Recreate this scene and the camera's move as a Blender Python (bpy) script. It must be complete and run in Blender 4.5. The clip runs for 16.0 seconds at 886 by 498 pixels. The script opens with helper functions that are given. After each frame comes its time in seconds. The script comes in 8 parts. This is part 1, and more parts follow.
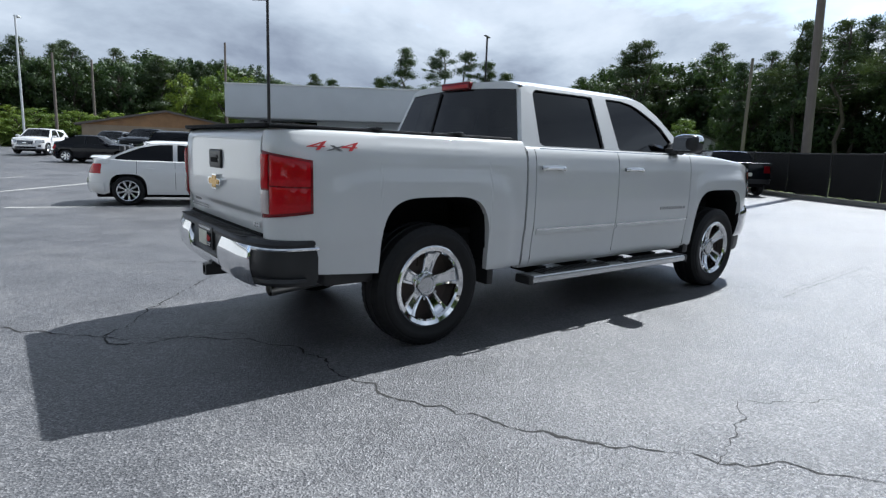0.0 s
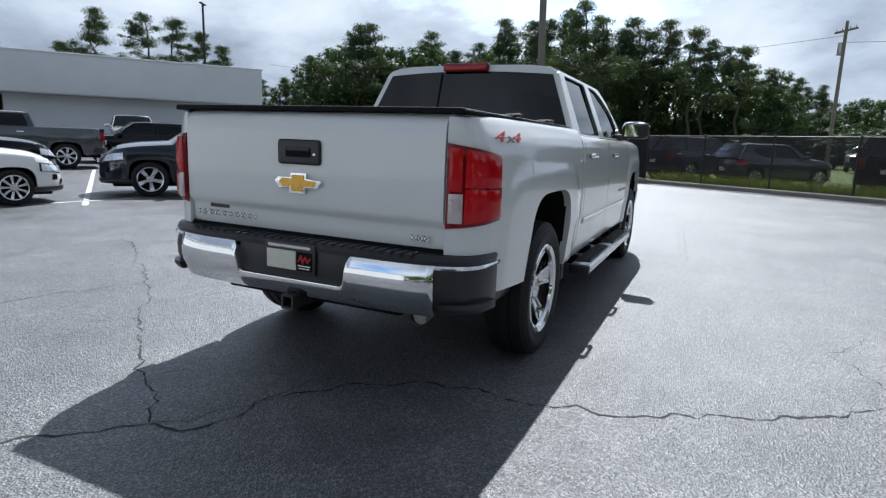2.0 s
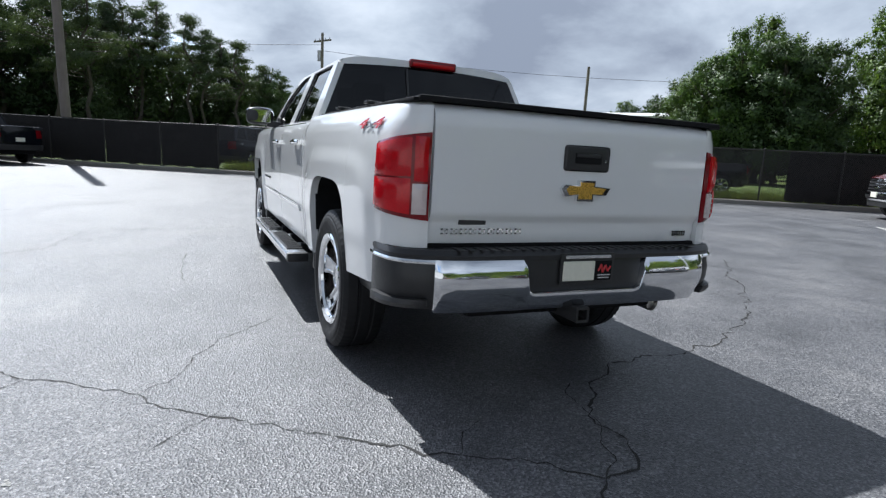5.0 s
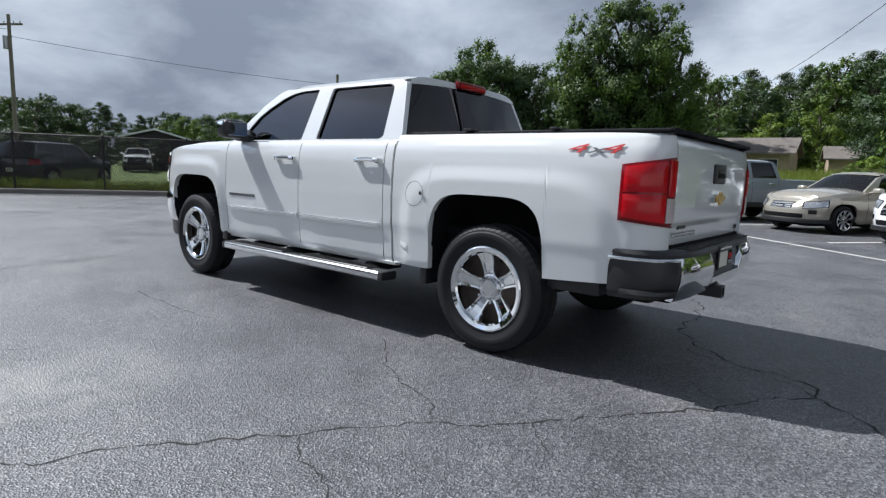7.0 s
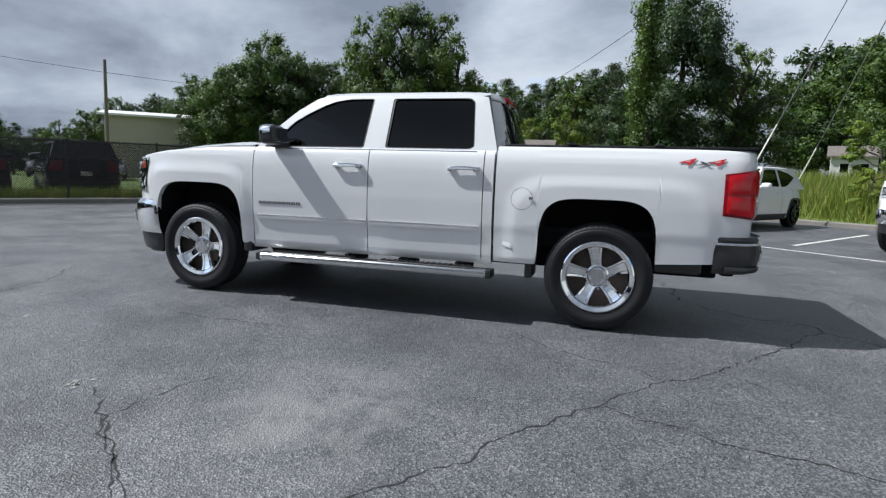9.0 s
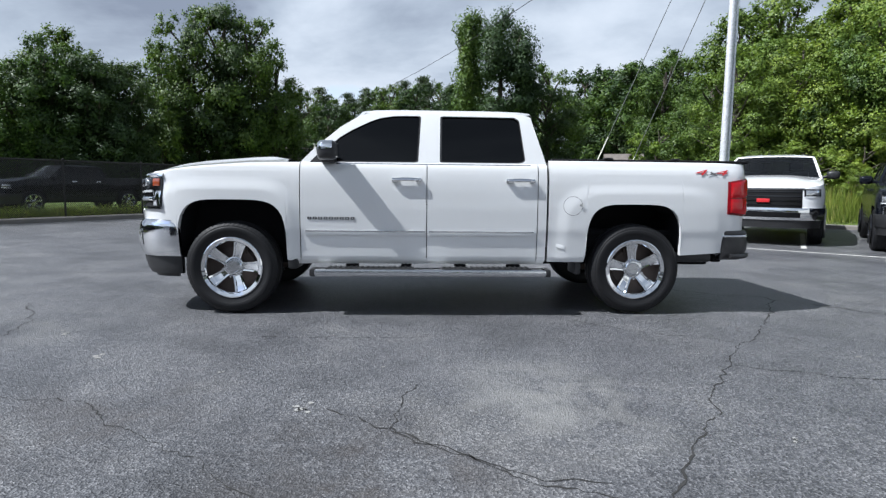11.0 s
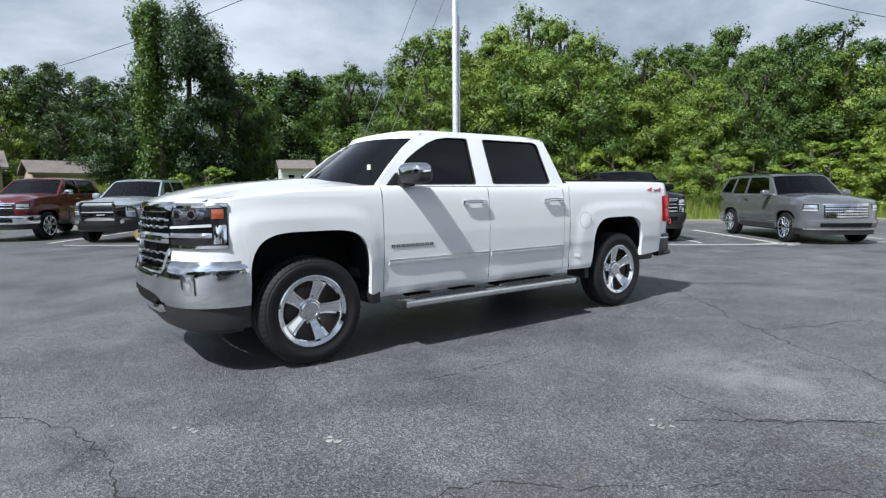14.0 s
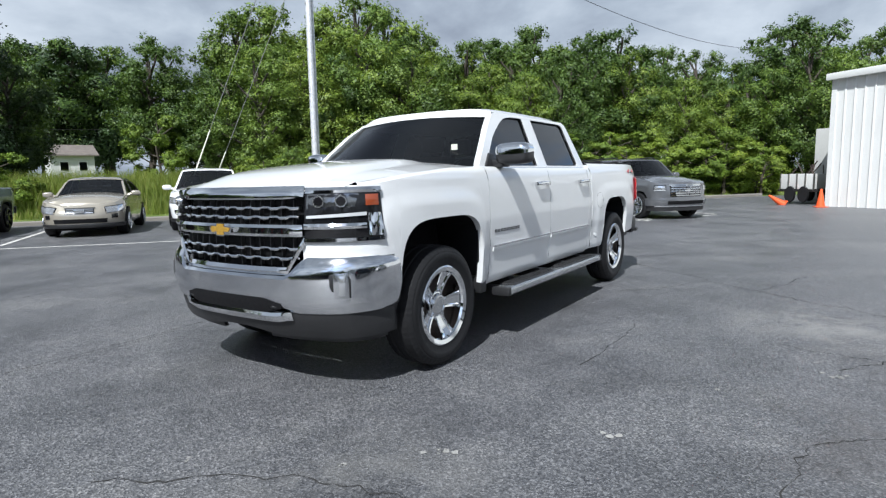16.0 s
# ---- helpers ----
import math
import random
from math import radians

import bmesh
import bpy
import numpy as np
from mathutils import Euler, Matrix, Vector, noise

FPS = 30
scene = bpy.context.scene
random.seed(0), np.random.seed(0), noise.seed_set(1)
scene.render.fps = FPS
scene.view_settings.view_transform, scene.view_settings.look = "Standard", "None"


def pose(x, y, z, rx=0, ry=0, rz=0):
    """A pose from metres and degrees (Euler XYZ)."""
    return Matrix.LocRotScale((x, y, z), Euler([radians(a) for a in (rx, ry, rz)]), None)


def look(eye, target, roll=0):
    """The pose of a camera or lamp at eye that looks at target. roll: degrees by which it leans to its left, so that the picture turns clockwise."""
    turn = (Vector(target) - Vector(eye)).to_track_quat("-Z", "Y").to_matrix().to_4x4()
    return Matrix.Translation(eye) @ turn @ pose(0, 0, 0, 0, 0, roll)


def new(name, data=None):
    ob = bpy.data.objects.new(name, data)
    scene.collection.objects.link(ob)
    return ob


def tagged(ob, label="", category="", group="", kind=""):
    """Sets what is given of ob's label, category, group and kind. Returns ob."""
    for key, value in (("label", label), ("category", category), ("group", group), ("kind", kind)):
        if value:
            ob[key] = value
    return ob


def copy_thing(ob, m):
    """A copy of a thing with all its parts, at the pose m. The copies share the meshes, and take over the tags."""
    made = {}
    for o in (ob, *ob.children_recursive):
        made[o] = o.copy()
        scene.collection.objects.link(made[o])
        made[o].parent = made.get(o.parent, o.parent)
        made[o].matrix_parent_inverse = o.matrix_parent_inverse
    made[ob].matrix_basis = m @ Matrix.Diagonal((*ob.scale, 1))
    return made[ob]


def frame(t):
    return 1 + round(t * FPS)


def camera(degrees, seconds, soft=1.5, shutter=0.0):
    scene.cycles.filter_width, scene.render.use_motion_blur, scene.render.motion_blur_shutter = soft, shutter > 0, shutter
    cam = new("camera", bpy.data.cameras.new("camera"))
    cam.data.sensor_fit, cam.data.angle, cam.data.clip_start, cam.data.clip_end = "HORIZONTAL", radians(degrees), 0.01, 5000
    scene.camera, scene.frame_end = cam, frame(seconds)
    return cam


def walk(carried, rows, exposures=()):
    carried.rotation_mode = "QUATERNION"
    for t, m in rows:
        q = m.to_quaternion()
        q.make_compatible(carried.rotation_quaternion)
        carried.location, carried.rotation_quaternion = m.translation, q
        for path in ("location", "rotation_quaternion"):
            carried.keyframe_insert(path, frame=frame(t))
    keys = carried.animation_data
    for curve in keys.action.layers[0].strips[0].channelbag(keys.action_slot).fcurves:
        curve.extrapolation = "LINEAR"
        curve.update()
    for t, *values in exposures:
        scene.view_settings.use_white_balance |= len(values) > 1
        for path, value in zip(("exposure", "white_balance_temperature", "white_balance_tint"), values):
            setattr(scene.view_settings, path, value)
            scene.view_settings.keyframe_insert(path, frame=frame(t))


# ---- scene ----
cam = camera(75.2, 16.0, soft=1.3)
PATH = [
    (0, (-2.214, -3.957, 1.266), (-1.01, -2.393, 0.942), 2.0),
    (0.5, (-2.586, -3.502, 1.269), (-1.219, -2.081, 0.935), 2.0),
    (1, (-2.903, -2.987, 1.262), (-1.38, -1.735, 0.927), 2.0),
    (1.5, (-3.177, -2.455, 1.255), (-1.51, -1.405, 0.91), 1.8),
    (2, (-3.346, -1.855, 1.253), (-1.564, -1.021, 0.892), 1.8),
    (2.5, (-3.499, -1.248, 1.23), (-1.621, -0.652, 0.886), 1.8),
    (3, (-3.553, -0.686, 1.229), (-1.609, -0.374, 0.879), 1.9),
    (3.5, (-3.59, -0.06, 1.218), (-1.62, -0.05, 0.871), 2.2),
    (6, (-2.806, 2.822, 1.177), (-1.248, 1.602, 0.883), 2.5),
    (6.5, (-2.443, 3.38, 1.174), (-1.028, 1.993, 0.902), 2.0),
    (7, (-2.062, 3.911, 1.166), (-0.809, 2.378, 0.89), 2.0),
    (7.5, (-1.611, 4.35, 1.165), (-0.526, 2.691, 0.902), 2.0),
    (8, (-1.181, 4.769, 1.168), (-0.268, 3.009, 0.903), 2.2),
    (8.5, (-0.646, 5.133, 1.168), (0.089, 3.293, 0.898), 2.0),
    (11, (1.967, 6.106, 1.16), (1.888, 4.12, 0.942), 0.6),
    (11.5, (2.571, 6.068, 1.208), (2.297, 4.099, 0.984), 0.3),
    (12, (3.178, 5.995, 1.252), (2.71, 4.063, 1.033), 0.1),
    (12.5, (3.755, 5.789, 1.271), (3.096, 3.913, 1.06), -0.2),
    (13, (4.312, 5.582, 1.277), (3.479, 3.776, 1.074), -0.6),
    (13.5, (4.849, 5.293, 1.298), (3.835, 3.581, 1.092), -0.6),
    (14, (5.361, 4.988, 1.311), (4.192, 3.378, 1.11), -0.5),
    (14.5, (5.794, 4.566, 1.319), (4.485, 3.069, 1.108), -0.4),
    (15, (6.172, 4.144, 1.308), (4.746, 2.759, 1.087), -0.5),
    (15.5, (6.523, 3.66, 1.302), (4.97, 2.422, 1.069), -0.7),
    (16, (6.822, 3.117, 1.295), (5.182, 2.001, 1.042), -1.1),
]
walk(cam, [(t, look(eye, target, roll)) for t, eye, target, roll in PATH],
     exposures=[(0, 0.88, 5690, 8), (1, 0.95, 5700, 8), (3.5, 0.99, 5720, 9), (6, 0.86, 5780, 9), (7, 0.66, 5780, 9), (8.5, 0.58, 5800, 9), (11, 0.82, 5720, 9), (12.5, 0.86, 5720, 9), (16, 0.74, 5780, 8)])

# ---- light ----
SUN_DX, SUN_DY = 0.78, 0.19          # where the sun stands, per metre of height
SUN_EL = math.atan2(1.0, math.hypot(SUN_DX, SUN_DY))
SUN_AZ = math.atan2(SUN_DY, SUN_DX)  # from +x towards +y

world = bpy.data.worlds.new("sky")
scene.world = world
world.use_nodes = True
wn, wl = world.node_tree.nodes, world.node_tree.links
wn.clear()
w_out = wn.new("ShaderNodeOutputWorld")
w_bg = wn.new("ShaderNodeBackground")
sky = wn.new("ShaderNodeTexSky")
sky.sky_type = "NISHITA"
sky.sun_disc = False
sky.sun_elevation = SUN_EL
sky.sun_rotation = math.pi / 2 - SUN_AZ
sky.air_density, sky.dust_density, sky.ozone_density = 1.0, 1.2, 1.0
w_bg.inputs["Strength"].default_value = 0.122
wc = wn.new("ShaderNodeTexCoord")
w_sep = wn.new("ShaderNodeSeparateXYZ")
wl.new(wc.outputs["Generated"], w_sep.inputs["Vector"])


def sky_math(op, a, b):
    n = wn.new("ShaderNodeMath")
    n.operation = op
    for sock, v in zip(n.inputs, (a, b)):
        if isinstance(v, (int, float)):
            sock.default_value = v
        else:
            wl.new(v, sock)
    return n.outputs["Value"]


# clouds lie in a flat layer overhead, so they crowd together towards the horizon
w_far = sky_math("ADD", sky_math("MAXIMUM", w_sep.outputs["Z"], 0.0), 0.34)
w_map = wn.new("ShaderNodeCombineXYZ")
wl.new(sky_math("ADD", sky_math("DIVIDE", w_sep.outputs["X"], w_far), 12.4), w_map.inputs["X"])
wl.new(sky_math("ADD", sky_math("DIVIDE", w_sep.outputs["Y"], w_far), 3.1), w_map.inputs["Y"])


def sky_noise(scale, detail, rough, distort=0.0):
    n = wn.new("ShaderNodeTexNoise")
    n.inputs["Scale"].default_value = scale
    n.inputs["Detail"].default_value = detail
    n.inputs["Roughness"].default_value = rough
    n.inputs["Distortion"].default_value = distort
    wl.new(w_map.outputs["Vector"], n.inputs["Vector"])
    return n.outputs["Fac"]


def sky_ramp(src, stops):
    r = wn.new("ShaderNodeValToRGB")
    while len(r.color_ramp.elements) < len(stops):
        r.color_ramp.elements.new(0.5)
    for e, (p, c) in zip(r.color_ramp.elements, stops):
        e.position, e.color = p, (*c, 1)
    wl.new(src, r.inputs["Fac"])
    return r.outputs["Color"]


deck = sky_noise(0.72, 10, 0.55, 0.2)
cover = sky_ramp(deck, [(0.355, (0, 0, 0)), (0.43, (1, 1, 1))])
thick = sky_math("ADD", sky_math("MULTIPLY", deck, 0.62), sky_math("MULTIPLY", sky_noise(1.7, 9, 0.56, 0.25), 0.38))
# thin edges glow, thick middles are grey below
shade = sky_ramp(thick, [(0.39, (4.7, 4.75, 4.8)), (0.46, (3.9, 4.05, 4.2)), (0.525, (2.8, 3.0, 3.25)), (0.60, (1.65, 1.8, 2.1))])
# deck brightest low down; dimmed overhead, out of view, to deepen ground shadows
rise = sky_ramp(w_sep.outputs["Z"], [(0.0, (0.80, 0.80, 0.80)), (0.36, (0.92, 0.92, 0.92)), (0.62, (0.46, 0.47, 0.49)), (1.0, (0.40, 0.41, 0.43))])
w_lift = wn.new("ShaderNodeMixRGB")
w_lift.blend_type = "MULTIPLY"
w_lift.inputs["Fac"].default_value = 1.0
wl.new(shade, w_lift.inputs["Color1"])
wl.new(rise, w_lift.inputs["Color2"])
w_mix = wn.new("ShaderNodeMixRGB")
wl.new(cover, w_mix.inputs["Fac"])
wl.new(sky.outputs["Color"], w_mix.inputs["Color1"])
wl.new(w_lift.outputs["Color"], w_mix.inputs["Color2"])
wl.new(w_mix.outputs["Color"], w_bg.inputs["Color"])
wl.new(w_bg.outputs["Background"], w_out.inputs["Surface"])

sun = new("sun", bpy.data.lights.new("sun", "SUN"))
sun.data.energy, sun.data.angle, sun.data.color = 4.25, radians(0.53), (1.0, 0.95, 0.87)
sun.matrix_world = look((SUN_DX * 30, SUN_DY * 30, 30), (0, 0, 0))

# ---- materials ----


def mat(name):
    m = bpy.data.materials.new(name)
    m.use_nodes = True
    nt = m.node_tree
    return m, nt, nt.nodes["Principled BSDF"]


def coord(nt, scale=(1, 1, 1), kind="Object"):
    tc = nt.nodes.new("ShaderNodeTexCoord")
    mp = nt.nodes.new("ShaderNodeMapping")
    mp.inputs["Scale"].default_value = scale
    nt.links.new(tc.outputs[kind], mp.inputs["Vector"])
    return mp.outputs["Vector"]


def noise_tex(nt, vec, scale, detail=4, rough=0.55, distort=0.0):
    n = nt.nodes.new("ShaderNodeTexNoise")
    n.inputs["Scale"].default_value = scale
    n.inputs["Detail"].default_value = detail
    n.inputs["Roughness"].default_value = rough
    n.inputs["Distortion"].default_value = distort
    nt.links.new(vec, n.inputs["Vector"])
    return n.outputs["Fac"]


def ramp(nt, src, stops):
    r = nt.nodes.new("ShaderNodeValToRGB")
    while len(r.color_ramp.elements) < len(stops):
        r.color_ramp.elements.new(0.5)
    for e, (p, c) in zip(r.color_ramp.elements, stops):
        c = (c, c, c) if not isinstance(c, tuple) else c
        e.position, e.color = p, (*c, 1)
    nt.links.new(src, r.inputs["Fac"])
    return r.outputs["Color"]


def mixc(nt, a, b, fac, mode="MIX"):
    m = nt.nodes.new("ShaderNodeMixRGB")
    m.blend_type = mode
    for sock, v in (("Fac", fac), ("Color1", a), ("Color2", b)):
        if isinstance(v, (int, float)):
            m.inputs[sock].default_value = v
        elif isinstance(v, tuple):
            m.inputs[sock].default_value = (*v, 1)
        else:
            nt.links.new(v, m.inputs[sock])
    return m.outputs["Color"]


def bump(nt, b, height, strength, distance=0.01):
    n = nt.nodes.new("ShaderNodeBump")
    n.inputs["Strength"].default_value = strength
    n.inputs["Distance"].default_value = distance
    nt.links.new(height, n.inputs["Height"])
    nt.links.new(n.outputs["Normal"], b.inputs["Normal"])


def plain(name, color, rough=0.5, metal=0.0, grain=0.12, size=9.0, coat=0.0, relief=0.0, spec=0.5):
    """A surface of one colour with a little uneven tone, sheen and relief."""
    m, nt, b = mat(name)
    v = coord(nt)
    big, fine = noise_tex(nt, v, size * 0.2, 3), noise_tex(nt, v, size * 6, 4)
    lo = tuple(c * (1 - grain) for c in color)
    hi = tuple(min(1, c * (1 + grain)) for c in color)
    tone = mixc(nt, big, fine, 0.4)
    nt.links.new(ramp(nt, tone, [(0.3, lo), (0.7, hi)]), b.inputs["Base Color"])
    nt.links.new(ramp(nt, fine, [(0.3, max(0.02, rough * 0.88)), (0.7, min(1.0, rough * 1.12))]), b.inputs["Roughness"])
    b.inputs["Metallic"].default_value = metal
    b.inputs["Coat Weight"].default_value = coat
    b.inputs["Coat Roughness"].default_value = 0.03
    b.inputs["Specular IOR Level"].default_value = spec
    if relief:
        bump(nt, b, fine, relief, 0.004)
    return m


def glass(name, tint, rough=0.02, gloss=1.0):
    """Tinted pane: what is behind shows through the tint, and the sky mirrors on it."""
    m, nt, _ = mat(name)
    n, l = nt.nodes, nt.links
    tr = n.new("ShaderNodeBsdfTransparent")
    tr.inputs["Color"].default_value = (*tint, 1)
    gl = n.new("ShaderNodeBsdfGlossy")
    gl.inputs["Roughness"].default_value = rough
    gl.inputs["Color"].default_value = (gloss, gloss, gloss, 1)
    fr = n.new("ShaderNodeFresnel")
    fr.inputs["IOR"].default_value = 1.5
    mx = n.new("ShaderNodeMixShader")
    l.new(fr.outputs["Fac"], mx.inputs["Fac"])
    l.new(tr.outputs["BSDF"], mx.inputs[1])
    l.new(gl.outputs["BSDF"], mx.inputs[2])
    l.new(mx.outputs["Shader"], n["Material Output"].inputs["Surface"])
    return m


def leafy(name, dark, light, yellow=None):
    """Leaves: every leaf its own tone, with light coming through."""
    m, nt, b = mat(name)
    g = nt.nodes.new("ShaderNodeNewGeometry")
    oi = nt.nodes.new("ShaderNodeObjectInfo")
    mid = tuple((a + b) / 2 for a, b in zip(dark, light))
    stops = [(0.0, tuple((a + b) / 2 for a, b in zip(dark, mid))), (0.8, light), (1.0, yellow or light)]
    c = ramp(nt, g.outputs["Random Per Island"], stops)
    v = coord(nt)
    patch = ramp(nt, noise_tex(nt, v, 0.55, 3), [(0.3, (0.75, 0.8, 0.8)), (0.7, (1.15, 1.12, 1.0))])
    c = mixc(nt, c, patch, 1.0, "MULTIPLY")
    tone = ramp(nt, oi.outputs["Random"], [(0.0, (0.78, 0.84, 0.86)), (1.0, (1.15, 1.08, 0.9))])
    c = mixc(nt, c, tone, 1.0, "MULTIPLY")
    nt.links.new(c, b.inputs["Base Color"])
    b.inputs["Roughness"].default_value = 0.5
    b.inputs["Specular IOR Level"].default_value = 0.35
    t = nt.nodes.new("ShaderNodeBsdfTranslucent")
    nt.links.new(mixc(nt, c, (1.2, 1.25, 0.6), 1.0, "MULTIPLY"), t.inputs["Color"])
    mx = nt.nodes.new("ShaderNodeMixShader")
    mx.inputs["Fac"].default_value = 0.24
    nt.links.new(b.outputs["BSDF"], mx.inputs[1])
    nt.links.new(t.outputs["BSDF"], mx.inputs[2])
    nt.links.new(mx.outputs["Shader"], nt.nodes["Material Output"].inputs["Surface"])
    return m


def asphalt_mat():
    m, nt, b = mat("asphalt")
    v = coord(nt)
    big = noise_tex(nt, v, 0.16, 4, 0.6, 0.2)
    mid = noise_tex(nt, v, 0.9, 10, 0.74, 0.1)
    fine = noise_tex(nt, v, 45, 3, 0.7)
    stone = nt.nodes.new("ShaderNodeTexVoronoi")
    stone.inputs["Scale"].default_value = 115
    nt.links.new(v, stone.inputs["Vector"])
    base = ramp(nt, mid, [(0.28, (0.066, 0.067, 0.071)), (0.5, (0.116, 0.117, 0.123)), (0.72, (0.172, 0.171, 0.171))])
    base = mixc(nt, base, ramp(nt, big, [(0.3, (0.84, 0.85, 0.87)), (0.7, (1.16, 1.15, 1.14))]), 1.0, "MULTIPLY")
    grit = ramp(nt, stone.outputs["Color"], [(0.12, (0.36, 0.36, 0.38)), (0.6, (0.95, 0.95, 0.95)), (0.92, (2.0, 1.97, 1.92))])
    base = mixc(nt, base, grit, 0.95, "MULTIPLY")
    base = mixc(nt, base, ramp(nt, fine, [(0.34, (0.82, 0.82, 0.83)), (0.5, (1.0, 1.0, 1.0)), (0.68, (1.15, 1.145, 1.14))]), 1.0, "MULTIPLY")
    stain = ramp(nt, noise_tex(nt, v, 0.7, 7, 0.66, 0.3), [(0.54, 1.0), (0.68, 0.66)])
    base = mixc(nt, base, stain, 1.0, "MULTIPLY")
    chalk = ramp(nt, noise_tex(nt, v, 0.85, 8, 0.74, 0.3), [(0.6, 0.0), (0.78, 0.4)])
    base = mixc(nt, base, (0.2, 0.195, 0.185), chalk)
    worn = noise_tex(nt, v, 2.4, 7, 0.7, 0.6)
    for (px, py), rad, tone, most in (((1.2, 3.05), 0.75, (0.27, 0.265, 0.25), 0.6), ((2.1, 3.9), 0.8, (0.055, 0.047, 0.042), 0.6), ((5.2, 1.5), 0.7, (0.22, 0.215, 0.205), 0.4), ((3.6, 3.3), 0.7, (0.06, 0.052, 0.048), 0.5)):
        far = nt.nodes.new("ShaderNodeVectorMath")      # old spills and chalky wear
        far.operation = "DISTANCE"
        nt.links.new(v, far.inputs[0])
        far.inputs[1].default_value = (px, py, 0)
        near = ramp(nt, far.outputs["Value"], [(rad * 0.25, 1.0), (min(1.0, rad * 1.2), 0.0)])
        spot = mixc(nt, near, ramp(nt, worn, [(0.42, 0.0), (0.62, most)]), 1.0, "MULTIPLY")
        base = mixc(nt, base, tone, spot)
    nt.links.new(base, b.inputs["Base Color"])
    nt.links.new(ramp(nt, mid, [(0.3, 0.36), (0.7, 0.5)]), b.inputs["Roughness"])
    b.inputs["Specular IOR Level"].default_value = 0.52
    h = mixc(nt, mixc(nt, stone.outputs["Distance"], fine, 0.55), noise_tex(nt, v, 14, 6, 0.7), 0.3)
    bump(nt, b, h, 1.0, 0.012)
    return m


def grass_mat():
    m, nt, b = mat("grass_ground")
    v = coord(nt)
    a, c = noise_tex(nt, v, 0.25, 5, 0.6), noise_tex(nt, v, 9, 5, 0.7)
    col = ramp(nt, mixc(nt, a, c, 0.5), [(0.3, (0.055, 0.09, 0.018)), (0.5, (0.11, 0.16, 0.032)), (0.72, (0.20, 0.21, 0.06))])
    nt.links.new(col, b.inputs["Base Color"])
    b.inputs["Roughness"].default_value = 0.9
    bump(nt, b, c, 0.7, 0.05)
    return m


def paint(name, color, flake=0.0, rough=0.25, dust=0.04, coat=1.0):
    """Car paint: clear coat over colour, faint dust."""
    m, nt, b = mat(name)
    v = coord(nt)
    d = noise_tex(nt, v, 2.3, 5, 0.65)
    f = noise_tex(nt, v, 420, 2)
    lo = tuple(c * 0.95 for c in color)
    c = ramp(nt, f, [(0.35, lo), (0.65, color)])
    c = mixc(nt, c, (0.3, 0.29, 0.27), ramp(nt, d, [(0.45, 0.0), (0.8, dust)]))
    nt.links.new(c, b.inputs["Base Color"])
    b.inputs["Metallic"].default_value = flake
    b.inputs["Roughness"].default_value = rough
    b.inputs["Coat Weight"].default_value = coat
    b.inputs["Specular IOR Level"].default_value = 0.2 * coat
    nt.links.new(ramp(nt, d, [(0.3, 0.02), (0.8, 0.08)]), b.inputs["Coat Roughness"])
    return m


def bark_mat():
    m, nt, b = mat("bark")
    v = coord(nt, (1, 1, 0.22))
    n = noise_tex(nt, v, 14, 6, 0.7)
    nt.links.new(ramp(nt, n, [(0.3, (0.03, 0.024, 0.018)), (0.7, (0.10, 0.082, 0.066))]), b.inputs["Base Color"])
    b.inputs["Roughness"].default_value = 0.9
    bump(nt, b, n, 0.8, 0.03)
    return m


def steel_mat():
    m, nt, b = mat("galvanised_steel")
    v = coord(nt)
    n = nt.nodes.new("ShaderNodeTexVoronoi")
    n.inputs["Scale"].default_value = 16
    nt.links.new(v, n.inputs["Vector"])
    nt.links.new(ramp(nt, n.outputs["Color"], [(0.2, (0.60, 0.61, 0.62)), (0.8, (0.76, 0.77, 0.78))]), b.inputs["Base Color"])
    b.inputs["Metallic"].default_value, b.inputs["Roughness"].default_value = 0.45, 0.5
    return m


